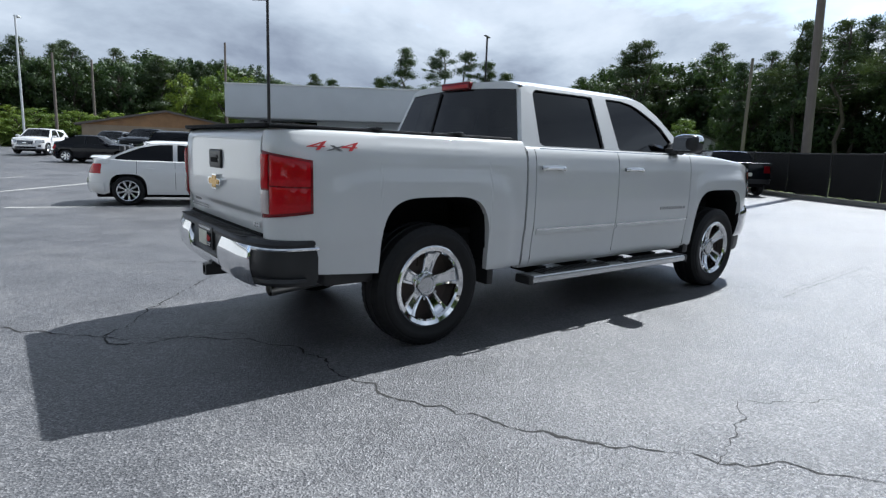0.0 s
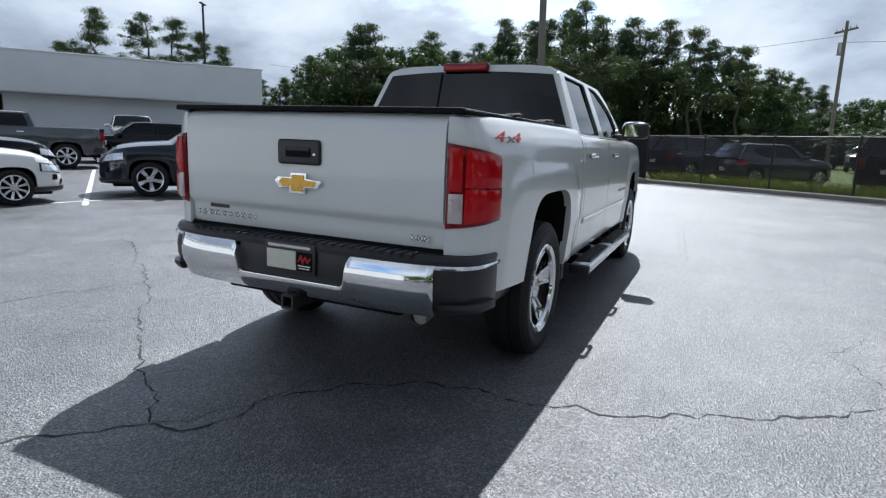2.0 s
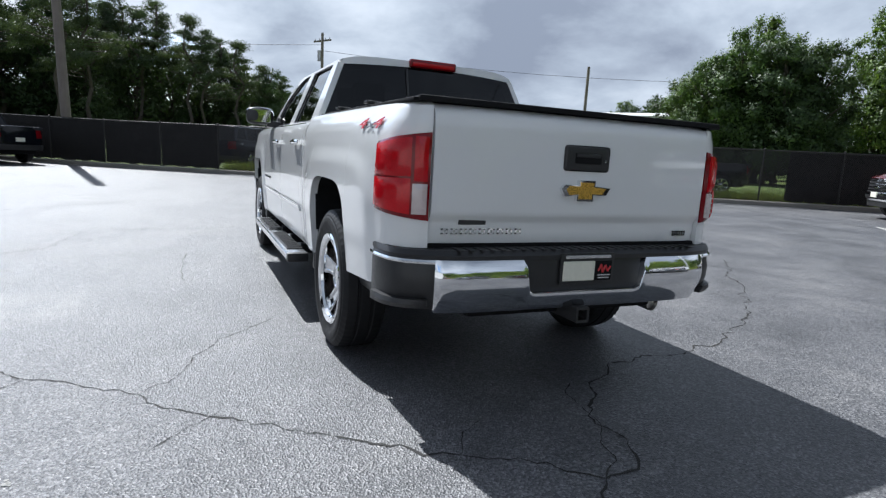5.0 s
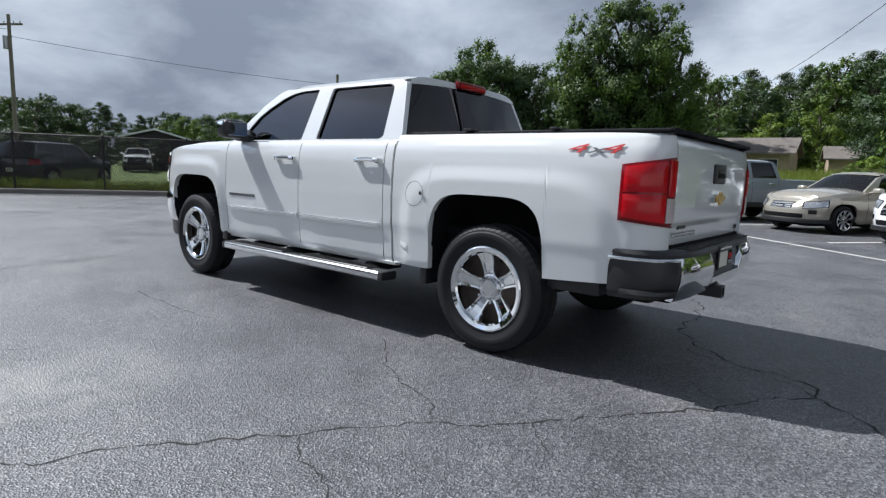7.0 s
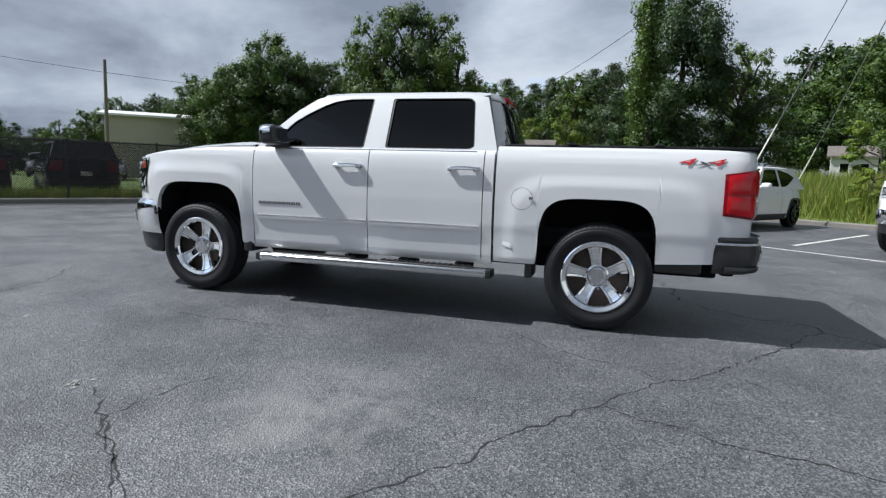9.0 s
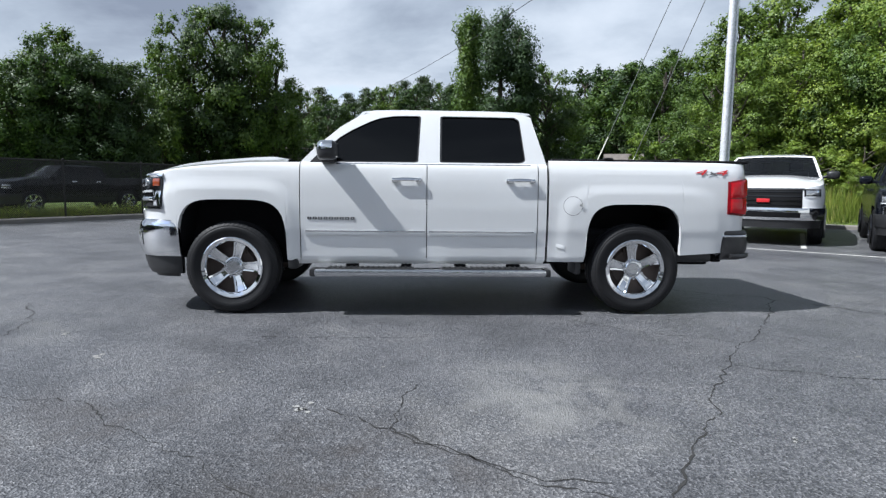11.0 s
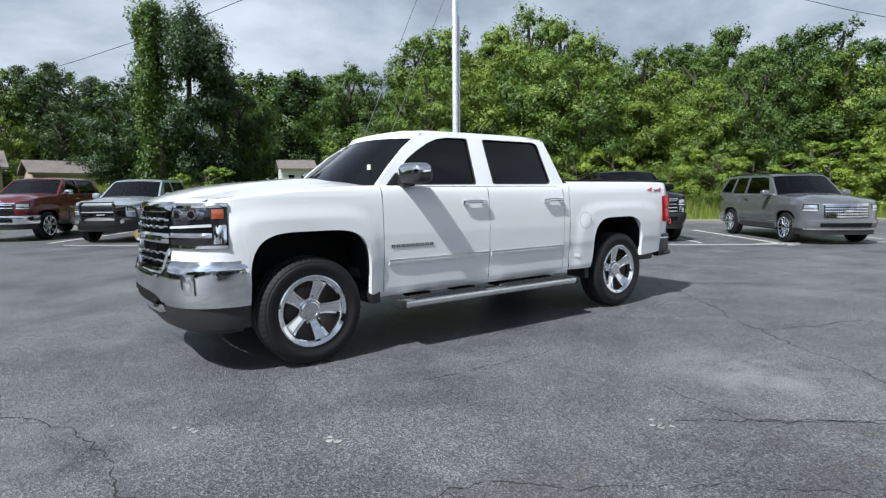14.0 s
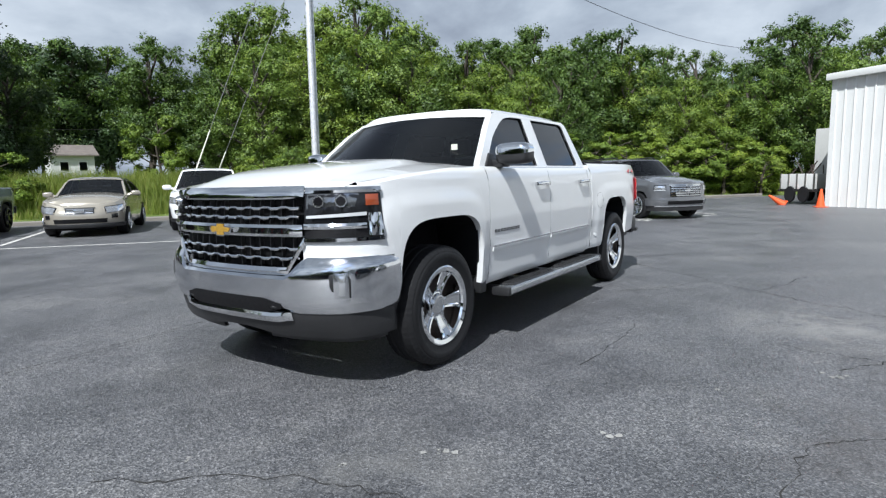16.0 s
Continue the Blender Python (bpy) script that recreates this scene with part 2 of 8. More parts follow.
M = {
    "asphalt": asphalt_mat(), "grass": grass_mat(), "bark": bark_mat(), "steel": steel_mat(),
    "white": paint("white_paint", (0.685, 0.69, 0.688), rough=0.3, dust=0.05),
    "car_white": paint("white_car_paint", (0.78, 0.78, 0.78)),
    "black_paint": paint("black_paint", (0.004, 0.005, 0.008), rough=0.2, dust=0.006, coat=0.42),
    "navy": paint("blue_black_paint", (0.005, 0.009, 0.020), 0.0, rough=0.3, dust=0.008, coat=0.75),
    "charcoal": paint("charcoal_paint", (0.075, 0.08, 0.088), 0.5),
    "gunmetal": paint("grey_metal_paint", (0.17, 0.175, 0.185), 0.55),
    "silver": paint("silver_paint", (0.5, 0.51, 0.52), 0.6),
    "cement": paint("cement_grey_paint", (0.23, 0.26, 0.285)),
    "tan": paint("champagne_paint", (0.42, 0.385, 0.32), 0.45),
    "maroon": paint("maroon_paint", (0.11, 0.012, 0.016), 0.2),
    "chrome": plain("chrome", (0.80, 0.81, 0.82), 0.05, 1.0, 0.03),
    "satin": plain("satin_chrome", (0.62, 0.63, 0.64), 0.22, 1.0, 0.05),
    "chrome_soft": plain("bumper_chrome", (0.72, 0.73, 0.75), 0.08, 1.0, 0.04),
    "rubber": plain("tyre_rubber", (0.010, 0.010, 0.011), 0.62, 0, 0.3, 5, relief=0.2, spec=0.3),
    "black": plain("black_plastic", (0.018, 0.018, 0.019), 0.42, 0, 0.25, 12, relief=0.15),
    "matte": plain("matt_black", (0.006, 0.006, 0.007), 0.85, 0, 0.3, spec=0.2),
    "vinyl": plain("black_vinyl", (0.012, 0.012, 0.014), 0.55, 0, 0.2, 20, relief=0.3, spec=0.3),
    "gloss": plain("gloss_black", (0.008, 0.008, 0.009), 0.08, 0, 0.1),
    "rock": plain("cast_iron", (0.10, 0.08, 0.07), 0.7, 0.6, 0.3),
    "steel_dull": plain("dull_steel", (0.38, 0.37, 0.35), 0.35, 1.0, 0.2),
    "seat": plain("charcoal_cloth", (0.05, 0.05, 0.052), 0.85, 0, 0.2, 20),
    "gold": plain("gold_emblem", (0.62, 0.37, 0.06), 0.28, 0.55, 0.12, 30),
    "red_lamp": plain("red_lens", (0.42, 0.003, 0.008), 0.12, 0, 0.3, 18, coat=0.25, spec=0.25),
    "red_dark": plain("deep_red_lens", (0.16, 0.002, 0.006), 0.1, 0, 0.25, 20, coat=0.25, spec=0.25),
    "amber": plain("amber_lens", (0.26, 0.055, 0.02), 0.12, 0, 0.2, 30, coat=1.0),
    "clear_lamp": plain("clear_lens", (0.52, 0.53, 0.54), 0.16, 0.75, 0.2, 30, coat=1.0),
    "lamp_dark": plain("smoked_reflector", (0.16, 0.165, 0.17), 0.12, 0.8, 0.3, 30, coat=1.0),
    "reverse_lens": plain("reversing_lens", (0.52, 0.44, 0.43), 0.14, 0, 0.15, 40, coat=1.0),
    "lamp_white": plain("white_lens", (0.48, 0.49, 0.50), 0.15, 0, 0.15, 40, coat=1.0),
    "red_vinyl": plain("red_decal", (0.50, 0.02, 0.025), 0.4, 0, 0.12),
    "grey_vinyl": plain("grey_decal", (0.09, 0.09, 0.095), 0.4, 0, 0.12),
    "cream": plain("cream_plate", (0.66, 0.65, 0.55), 0.45, 0, 0.08),
    "line": plain("line_paint", (0.52, 0.51, 0.48), 0.75, 0, 0.28, 14, relief=0.3),
    "spot": plain("worn_paint", (0.30, 0.295, 0.28), 0.8, 0, 0.3, 20, relief=0.3),
    "crack": plain("crack_dirt", (0.026, 0.025, 0.024), 0.95, 0, 0.4, 30),
    "concrete": plain("concrete", (0.20, 0.185, 0.165), 0.85, 0, 0.22, 6, relief=0.4),
    "orange": plain("orange_cone", (0.75, 0.10, 0.02), 0.55, 0, 0.12),
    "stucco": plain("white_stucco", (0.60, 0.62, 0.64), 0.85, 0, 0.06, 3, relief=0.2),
    "stucco_shade": plain("shaded_stucco", (0.46, 0.48, 0.50), 0.85, 0, 0.07, 3, relief=0.2),
    "metal_white": plain("white_sheet_metal", (0.72, 0.72, 0.70), 0.4, 0, 0.06, 3),
    "beige": plain("beige_sheet_metal", (0.42, 0.38, 0.30), 0.6, 0, 0.08, 3),
    "siding": plain("pale_siding", (0.52, 0.52, 0.50), 0.7, 0, 0.1, 3),
    "brick_far": plain("tan_brick", (0.36, 0.28, 0.20), 0.85, 0, 0.18, 8, relief=0.3),
    "roof": plain("asphalt_shingle", (0.15, 0.13, 0.115), 0.9, 0, 0.3, 10, relief=0.5),
    "wood": plain("orange_wood", (0.36, 0.20, 0.09), 0.6, 0, 0.25, 8),
    "pole": plain("weathered_pole", (0.17, 0.145, 0.125), 0.85, 0, 0.25, 6, relief=0.4),
    "dark_metal": plain("dark_bronze_metal", (0.028, 0.026, 0.025), 0.5, 0.4, 0.2),
    "leaf": leafy("broad_leaves", (0.034, 0.068, 0.017), (0.105, 0.172, 0.040), (0.17, 0.235, 0.060)),
    "leaf_light": leafy("light_leaves", (0.060, 0.105, 0.020), (0.185, 0.27, 0.050), (0.30, 0.37, 0.08)),
    "leaf_bright": leafy("sunny_leaves", (0.085, 0.14, 0.022), (0.25, 0.34, 0.055), (0.37, 0.43, 0.085)),
    # darkened copy for trees against the sun: their shade is in the colour
    "leaf_shade": leafy("shaded_leaves", (0.022, 0.044, 0.019), (0.066, 0.108, 0.042)),
    "needle": leafy("pine_needles", (0.026, 0.044, 0.025), (0.074, 0.106, 0.054)),
    "blade": leafy("tall_grass_blades", (0.07, 0.11, 0.018), (0.20, 0.26, 0.05), (0.33, 0.31, 0.12)),
    "glass_tint": glass("tinted_glass", (0.030, 0.032, 0.036)),
    "glass_shield": glass("windscreen_glass", (0.38, 0.42, 0.43)),
    "glass_house": glass("house_glass", (0.10, 0.11, 0.12)),
}

# ---- mesh helpers ----


def finish(bm, angle=32):
    bmesh.ops.recalc_face_normals(bm, faces=bm.faces)
    lim = radians(angle)
    for f in bm.faces:
        f.smooth = True
    for e in bm.edges:
        e.smooth = len(e.link_faces) == 2 and e.calc_face_angle(4.0) < lim


def part(name, bm, material, parent=None, label="", angle=32, tidy=True, face=None):
    """Links a bmesh as one mesh object under a thing or a part."""
    if tidy:
        finish(bm, angle)
    if face and sum((f.normal * f.calc_area() for f in bm.faces), Vector()).dot(face) < 0:
        bmesh.ops.reverse_faces(bm, faces=bm.faces)
    me = bpy.data.meshes.new(name)
    bm.to_mesh(me)
    bm.free()
    me.materials.append(M[material])
    ob = new(name, me)
    if parent:
        ob.parent = parent
    if label:
        ob["label"] = label
    return ob


def shared(name, ob, parent, m):
    """One more piece on the same mesh."""
    o = new(name, ob.data)
    o.parent = parent
    o.matrix_basis = m
    return o


def thing(name, label, category, m=None, group="", kind=""):
    e = new(name)
    e.empty_display_size = 0.3
    if m is not None:
        e.matrix_basis = m
    return tagged(e, label, category, group, kind)


def box(bm, x0, x1, y0, y1, z0, z1, r=0.0, seg=2):
    vs = [bm.verts.new((x, y, z)) for x in (x0, x1) for y in (y0, y1) for z in (z0, z1)]
    fs = [bm.faces.new([vs[i] for i in q]) for q in ((0, 1, 3, 2), (4, 6, 7, 5), (0, 4, 5, 1), (2, 3, 7, 6), (0, 2, 6, 4), (1, 5, 7, 3))]
    if r:
        es = list({e for f in fs for e in f.edges})
        bmesh.ops.bevel(bm, geom=es, offset=r, segments=seg, profile=0.6, affect="EDGES")
    return bm


def boxed(*a, **k):
    return box(bmesh.new(), *a, **k)


def tube(bm, p, q, r0, r1=None, seg=10, cap=True):
    p, q = Vector(p), Vector(q)
    r1 = r0 if r1 is None else r1
    d = (q - p).normalized()
    a = d.orthogonal().normalized()
    b = d.cross(a)
    rings = []
    for c, r in ((p, r0), (q, r1)):
        rings.append([bm.verts.new(c + (a * math.cos(t) + b * math.sin(t)) * r) for t in (2 * math.pi * i / seg for i in range(seg))])
    for i in range(seg):
        bm.faces.new((rings[0][i], rings[0][(i + 1) % seg], rings[1][(i + 1) % seg], rings[1][i]))
    if cap:
        bm.faces.new(rings[0][::-1])
        bm.faces.new(rings[1])
    return bm


def pipe(bm, pts, r, seg=8):
    for a, b in zip(pts, pts[1:]):
        tube(bm, a, b, r, seg=seg)
    return bm


def grid(bm, pts):
    """Faces over rows of points; points at one place may repeat."""
    vs = [[bm.verts.new(p) for p in row] for row in pts]
    for r0, r1 in zip(vs, vs[1:]):
        for a, b, c, d in zip(r0, r0[1:], r1[1:], r1):
            bm.faces.new((a, b, c, d))
    return vs


def revolve(bm, prof, seg=40, close=False):
    """A profile of (radius, y) spun round the y axis."""
    rings = [[bm.verts.new((r * math.cos(2 * math.pi * i / seg), y, r * math.sin(2 * math.pi * i / seg))) for i in range(seg)] for r, y in prof]
    n = len(rings)
    for k in range(n if close else n - 1):
        a, b = rings[k], rings[(k + 1) % n]
        for i in range(seg):
            bm.faces.new((a[i], a[(i + 1) % seg], b[(i + 1) % seg], b[i]))
    return rings


def plate(bm, outline, holes, place, thick):
    """A sheet in two measures (a, b) with holes, put in space by place(a, b, depth), with thickness."""
    loops = [outline, *holes]
    edges, flat = [], []
    for lp in loops:
        vs = [bm.verts.new((a, b, 0)) for a, b in lp]
        flat.append(vs)
        edges += [bm.edges.new((vs[i], vs[(i + 1) % len(vs)])) for i in range(len(vs))]
    res = bmesh.ops.triangle_fill(bm, use_beauty=True, use_dissolve=False, edges=edges)
    faces = [g for g in res["geom"] if isinstance(g, bmesh.types.BMFace)]
    verts = [v for vs in flat for v in vs]
    back = {v: bm.verts.new(place(v.co.x, v.co.y, thick)) for v in verts}
    for f in faces:
        bm.faces.new([back[v] for v in reversed(f.verts)])
    for vs in flat:
        for i in range(len(vs)):
            a, b = vs[i], vs[(i + 1) % len(vs)]
            bm.faces.new((a, b, back[b], back[a]))
    for v in verts:
        v.co = Vector(place(v.co.x, v.co.y, 0))
    return bm


def rounded(pts, r, n=4):
    """A polygon with its corners rounded."""
    out = []
    k = len(pts)
    for i in range(k):
        p, a, b = Vector(pts[i]), Vector(pts[i - 1]), Vector(pts[(i + 1) % k])
        ra = min(r, (a - p).length * 0.45, (b - p).length * 0.45)
        s, e = p + (a - p).normalized() * ra, p + (b - p).normalized() * ra
        for j in range(n + 1):
            t = j / n
            q = s * (1 - t) ** 2 + p * 2 * t * (1 - t) + e * t * t
            out.append((q.x, q.y))
    return out


def smooth(a, b, x):
    t = min(1.0, max(0.0, (x - a) / (b - a)))
    return t * t * (3 - 2 * t)


def lerp_table(tab, x):
    if x <= tab[0][0]:
        return tab[0][1]
    for (a, va), (b, vb) in zip(tab, tab[1:]):
        if x <= b:
            return va + (vb - va) * (x - a) / (b - a)
    return tab[-1][1]

# ---- vehicles ----


def catmull(pts, step):
    """A smooth open curve through points, in even steps."""
    P = [Vector((2 * pts[0][0] - pts[1][0], 2 * pts[0][1] - pts[1][1]))] + [Vector(p) for p in pts]
    P.append(P[-1] * 2 - P[-2])
    fine = []
    for i in range(1, len(P) - 2):
        a, b, c, d = P[i - 1:i + 3]
        n = max(2, int((c - b).length / (step * 0.3)))
        for k in range(n):
            t = k / n
            fine.append(0.5 * (2 * b + (c - a) * t + (2 * a - 5 * b + 4 * c - d) * t * t + (3 * b - a - 3 * c + d) * t ** 3))
    fine.append(P[-2])
    return fine


class Shell:
    """The upright skin of a car body: a plan line from the middle of the tail round one side to the middle of the nose,
    leaned in with height, with wheel arches cut from below."""

    def __init__(self, plan, side_in, nose_in, tail_in, top, bottom, arches, bulges=(), square=3.4):
        self.c = catmull(plan, 0.05)
        self.s = [0.0]
        for a, b in zip(self.c, self.c[1:]):
            self.s.append(self.s[-1] + (b - a).length)
        self.length = self.s[-1]
        self.side_in, self.nose_in, self.tail_in = side_in, nose_in, tail_in
        self.top, self.bottom, self.arches, self.bulges, self.square = top, bottom, arches, bulges, square
        wide = 0.4 * max(q.y for q in self.c)
        self.flank = [i for i in range(len(self.c)) if self.c[i].y >= wide]

    def at(self, u):
        u = min(max(u, 0.0), self.length)
        lo, hi = 0, len(self.s) - 1
        while hi - lo > 1:
            m = (lo + hi) // 2
            if self.s[m] <= u:
                lo = m
            else:
                hi = m
        f = (u - self.s[lo]) / max(1e-9, self.s[hi] - self.s[lo])
        p = self.c[lo].lerp(self.c[hi], f)
        d = (self.c[min(hi + 1, len(self.c) - 1)] - self.c[max(lo - 1, 0)]).normalized()
        n = Vector((-d.y, d.x))
        if u <= 1e-6:
            n = Vector((-1, 0))
        if u >= self.length - 1e-6:
            n = Vector((1, 0))
        return p, n

    def u_x(self, x):
        """The place along the side where the plan passes x."""
        best = min(self.flank, key=lambda i: abs(self.c[i].x - x))
        for i in (best - 1, best):
            if 0 <= i < len(self.c) - 1:
                a, b = self.c[i], self.c[i + 1]
                if a.x <= x <= b.x and b.x > a.x:
                    return self.s[i] + (self.s[i + 1] - self.s[i]) * (x - a.x) / (b.x - a.x)
        return self.s[best]

    def u_y(self, y, front):
        """The place on the nose or tail where the plan passes y."""
        half = self.length / 2
        best = min((i for i in range(len(self.c)) if (self.s[i] > half) == front), key=lambda i: abs(self.c[i].y - y))
        return self.s[best]

    def pt(self, u, z, off=0.0, side=1):
        p, n = self.at(u)
        w = n.x * n.x
        d = lerp_table(self.side_in, z) * (1 - w) + lerp_table(self.nose_in if n.x > 0 else self.tail_in, z) * w
        for bx, bz, rx, rz, h in self.bulges:
            q = ((abs(p.x - bx) / rx) ** 5 + (abs(z - bz) / rz) ** 5) ** 0.2
            d -= h * (1 - smooth(0.86, 1.02, q)) * (1 - w)
        q = p + n * (off - d)
        y = max(0.0, q.y) if p.y < 1e-6 else q.y
        return Vector((q.x, side * y, z))

    def zb(self, u):
        p, n = self.at(u)
        z = lerp_table(self.bottom, p.x)
        if abs(n.y) > 0.5:
            for cx, r, top, base in self.arches:
                t = abs(p.x - cx) / r
                if t < 1:
                    z = max(z, base + (top - base) * (1 - t ** self.square) ** (1 / self.square))
        return z

    def zt(self, u):
        return lerp_table(self.top, self.at(u)[0].x)

    def stops(self, u0, u1, step=0.09):
        us = {round(u0, 4), round(u1, 4)}
        n = max(2, int((u1 - u0) / step))
        us |= {round(u0 + (u1 - u0) * i / n, 4) for i in range(n + 1)}
        for cx, r, top, base in self.arches:
            for t in (-0.9999, -0.985, -0.96, -0.92, -0.86, -0.76, -0.6, -0.35, 0, 0.35, 0.6, 0.76, 0.86, 0.92, 0.96, 0.985, 0.9999):
                u = self.u_x(cx + r * t)
                if u0 < u < u1:
                    us.add(round(u, 4))
        return sorted(us)

    def skin(self, bm, u0, u1, side=1, rows=11, lip=0.045, cap=0.07, z0=None, z1=None, step=0.09):
        """A body panel with a flange along its lower edge and a rolled upper edge."""
        cols = []
        for u in self.stops(u0, u1, step):
            a = self.zb(u) if z0 is None else z0
            b = self.zt(u) if z1 is None else z1
            col = [self.pt(u, a + 0.004, -lip, side)] if lip else []
            col += [self.pt(u, a + (b - a) * k / rows, 0, side) for k in range(rows + 1)]
            if cap:
                for dz, off in ((0.012, -0.014), (0.018, -0.035), (0.02, -cap)):
                    q = self.pt(u, b, off, side)
                    q.z = b + dz
                    col.append(q)
            cols.append(col)
        grid(bm, cols)
        return bm

    def patch(self, bm, u0, u1, z0, z1, off=0.006, thick=0.02, side=1, nu=8, nz=4, shape=None, edge=0.004, seam=-1):
        """A piece that follows the skin: z0 and z1 may be functions of 0..1 along it."""
        f0 = z0 if callable(z0) else (lambda t: z0)
        f1 = z1 if callable(z1) else (lambda t: z1)
        outer, inner = [], []
        for i in range(nu + 1):
            t = i / nu
            u = u0 + (u1 - u0) * t
            a, b = f0(t), f1(t)
            co, ci = [], []
            for k in range(nz + 1):
                z = a + (b - a) * k / nz
                rim = edge if ((i in (0, nu) and i != seam) or k in (0, nz)) else 0.0
                co.append(self.pt(u, z, off - rim + (shape(t, k / nz) if shape else 0), side))
                ci.append(self.pt(u, z, off - thick, side))
            outer.append(co)
            inner.append(ci)
        vo, vi = grid(bm, outer), grid(bm, inner)
        ring = lambda g: g[0] + [r[-1] for r in g[1:]] + g[-1][-2::-1] + [r[0] for r in g[-2:0:-1]]
        ro, ri = ring(vo), ring(vi)
        middle = set(vo[seam]) if seam >= 0 else set()
        for i in range(len(ro)):
            j = (i + 1) % len(ro)
            if ro[i] in middle and ro[j] in middle:
                continue
            bm.faces.new((ro[i], ro[j], ri[j], ri[i]))
        return bm


def two_sided(sh, *q, **k):
    """One piece across the middle of a nose or tail."""
    k["seam"] = 0 if q[0] < 1e-6 else k.get("nu", 8)
    bm = sh.patch(sh.patch(bmesh.new(), *q, side=1, **k), *q, side=-1, **k)
    bmesh.ops.remove_doubles(bm, verts=bm.verts, dist=0.0008)
    return bm


def rim_mesh(bm, r, spokes, width, lean=0.03):
    """A cast wheel seen from +y: barrel, lip, hub and spokes."""
    revolve(bm, [(r * 0.93, -0.11), (r * 0.90, 0.035), (r * 0.93, 0.070), (r * 1.0, 0.08), (r * 1.035, 0.072), (r * 1.04, 0.055), (r * 1.0, 0.03), (r * 1.0, -0.11)], 36)
    revolve(bm, [(0.001, 0.075), (r * 0.23, 0.074), (r * 0.285, 0.066), (r * 0.31, 0.045), (r * 0.32, 0.0)], 20)
    for k in range(spokes):
        a = 2 * math.pi * (k + 0.25) / spokes
        ca, sa = math.cos(a), math.sin(a)
        secs = []
        for rad, w, y, d in ((r * 0.20, width * 0.80, 0.054, 0.06), (r * 0.45, width * 0.86, 0.044, 0.06), (r * 0.72, width * 0.98, 0.052, 0.055), (r * 0.97, width * 1.22, 0.068, 0.05)):
            row = []
            for q, dy in ((-0.5, -d), (-0.5, -0.006), (-0.43, 0.0), (-0.36, -0.006), (0.36, -0.006), (0.43, 0.0), (0.5, -0.006), (0.5, -d)):
                x, z = rad * ca - q * w * sa, rad * sa + q * w * ca
                row.append((x, y + dy, z))
            secs.append(row)
        grid(bm, secs)
    return bm


def hero_rim(bm, r):
    """A chrome wheel seen from +y: wide lip, five broad spokes dished towards the hub."""
    revolve(bm, [(r * 0.90, -0.11), (r * 0.88, 0.0), (r * 0.865, 0.045), (r * 0.90, 0.060), (r * 1.0, 0.070), (r * 1.035, 0.064), (r * 1.04, 0.050), (r * 1.0, 0.03), (r * 1.0, -0.11)], 48)
    revolve(bm, [(0.001, 0.0), (r * 0.26, 0.0), (r * 0.33, -0.006), (r * 0.36, -0.03), (r * 0.37, -0.07)], 24)
    for k in range(5):
        a = 2 * math.pi * (k + 0.25) / 5
        ca, sa = math.cos(a), math.sin(a)
        secs = []
        for rad, w, y in ((0.24, 0.088, -0.006), (0.40, 0.084, 0.002), (0.56, 0.092, 0.012), (0.70, 0.104, 0.023), (0.81, 0.118, 0.036), (0.89, 0.136, 0.049), (0.94, 0.150, 0.058)):
            row = []
            for q, dy in ((-0.5, -0.05), (-0.5, -0.008), (-0.45, 0.0), (-0.31, -0.003), (-0.25, -0.012), (0.25, -0.012), (0.31, -0.003), (0.45, 0.0), (0.5, -0.008), (0.5, -0.05)):
                row.append((rad * r * ca - q * w * sa, y + dy, rad * r * sa + q * w * ca))
            secs.append(row)
        grid(bm, secs)
    return bm


def tyre_mesh(bm, r, rim, w, hero=False):
    """A tyre whose shoulders are cut into tread blocks."""
    mid = (r + rim) / 2
    prof = [(rim, -w * 0.42), (rim + 0.015, -w * 0.47), (mid, -w * 0.52), (r - 0.03, -w * 0.48), (r - 0.006, -w * 0.40), (r, -w * 0.2), (r - 0.007, -w * 0.18), (r - 0.007, -w * 0.12), (r, -w * 0.1), (r, w * 0.1), (r - 0.007, w * 0.12), (r - 0.007, w * 0.18), (r, w * 0.2),
            (r - 0.006, w * 0.40), (r - 0.03, w * 0.48), (r - 0.037, w * 0.492), (r - 0.045, w * 0.494), (mid + 0.022, w * 0.515), (mid + 0.018, w * 0.522), (mid - 0.012, w * 0.522), (mid - 0.016, w * 0.515), (rim + 0.02, w * 0.475), (rim + 0.008, w * 0.468), (rim, w * 0.42)]
    seg = 180 if hero else 48
    cut = {3, 4, 13, 14} if hero else ()
    rings = []
    for j, (q, y) in enumerate(prof):
        ring = []
        for i in range(seg):
            t = 2 * math.pi * i / seg
            rr = q - (0.005 if j in cut and i % 3 == 0 else 0.0)
            ring.append(bm.verts.new((rr * math.cos(t), y, rr * math.sin(t))))
        rings.append(ring)
    for p, q in zip(rings, rings[1:]):
        for i in range(seg):
            bm.faces.new((p[i], p[(i + 1) % seg], q[(i + 1) % seg], q[i]))
    return bm


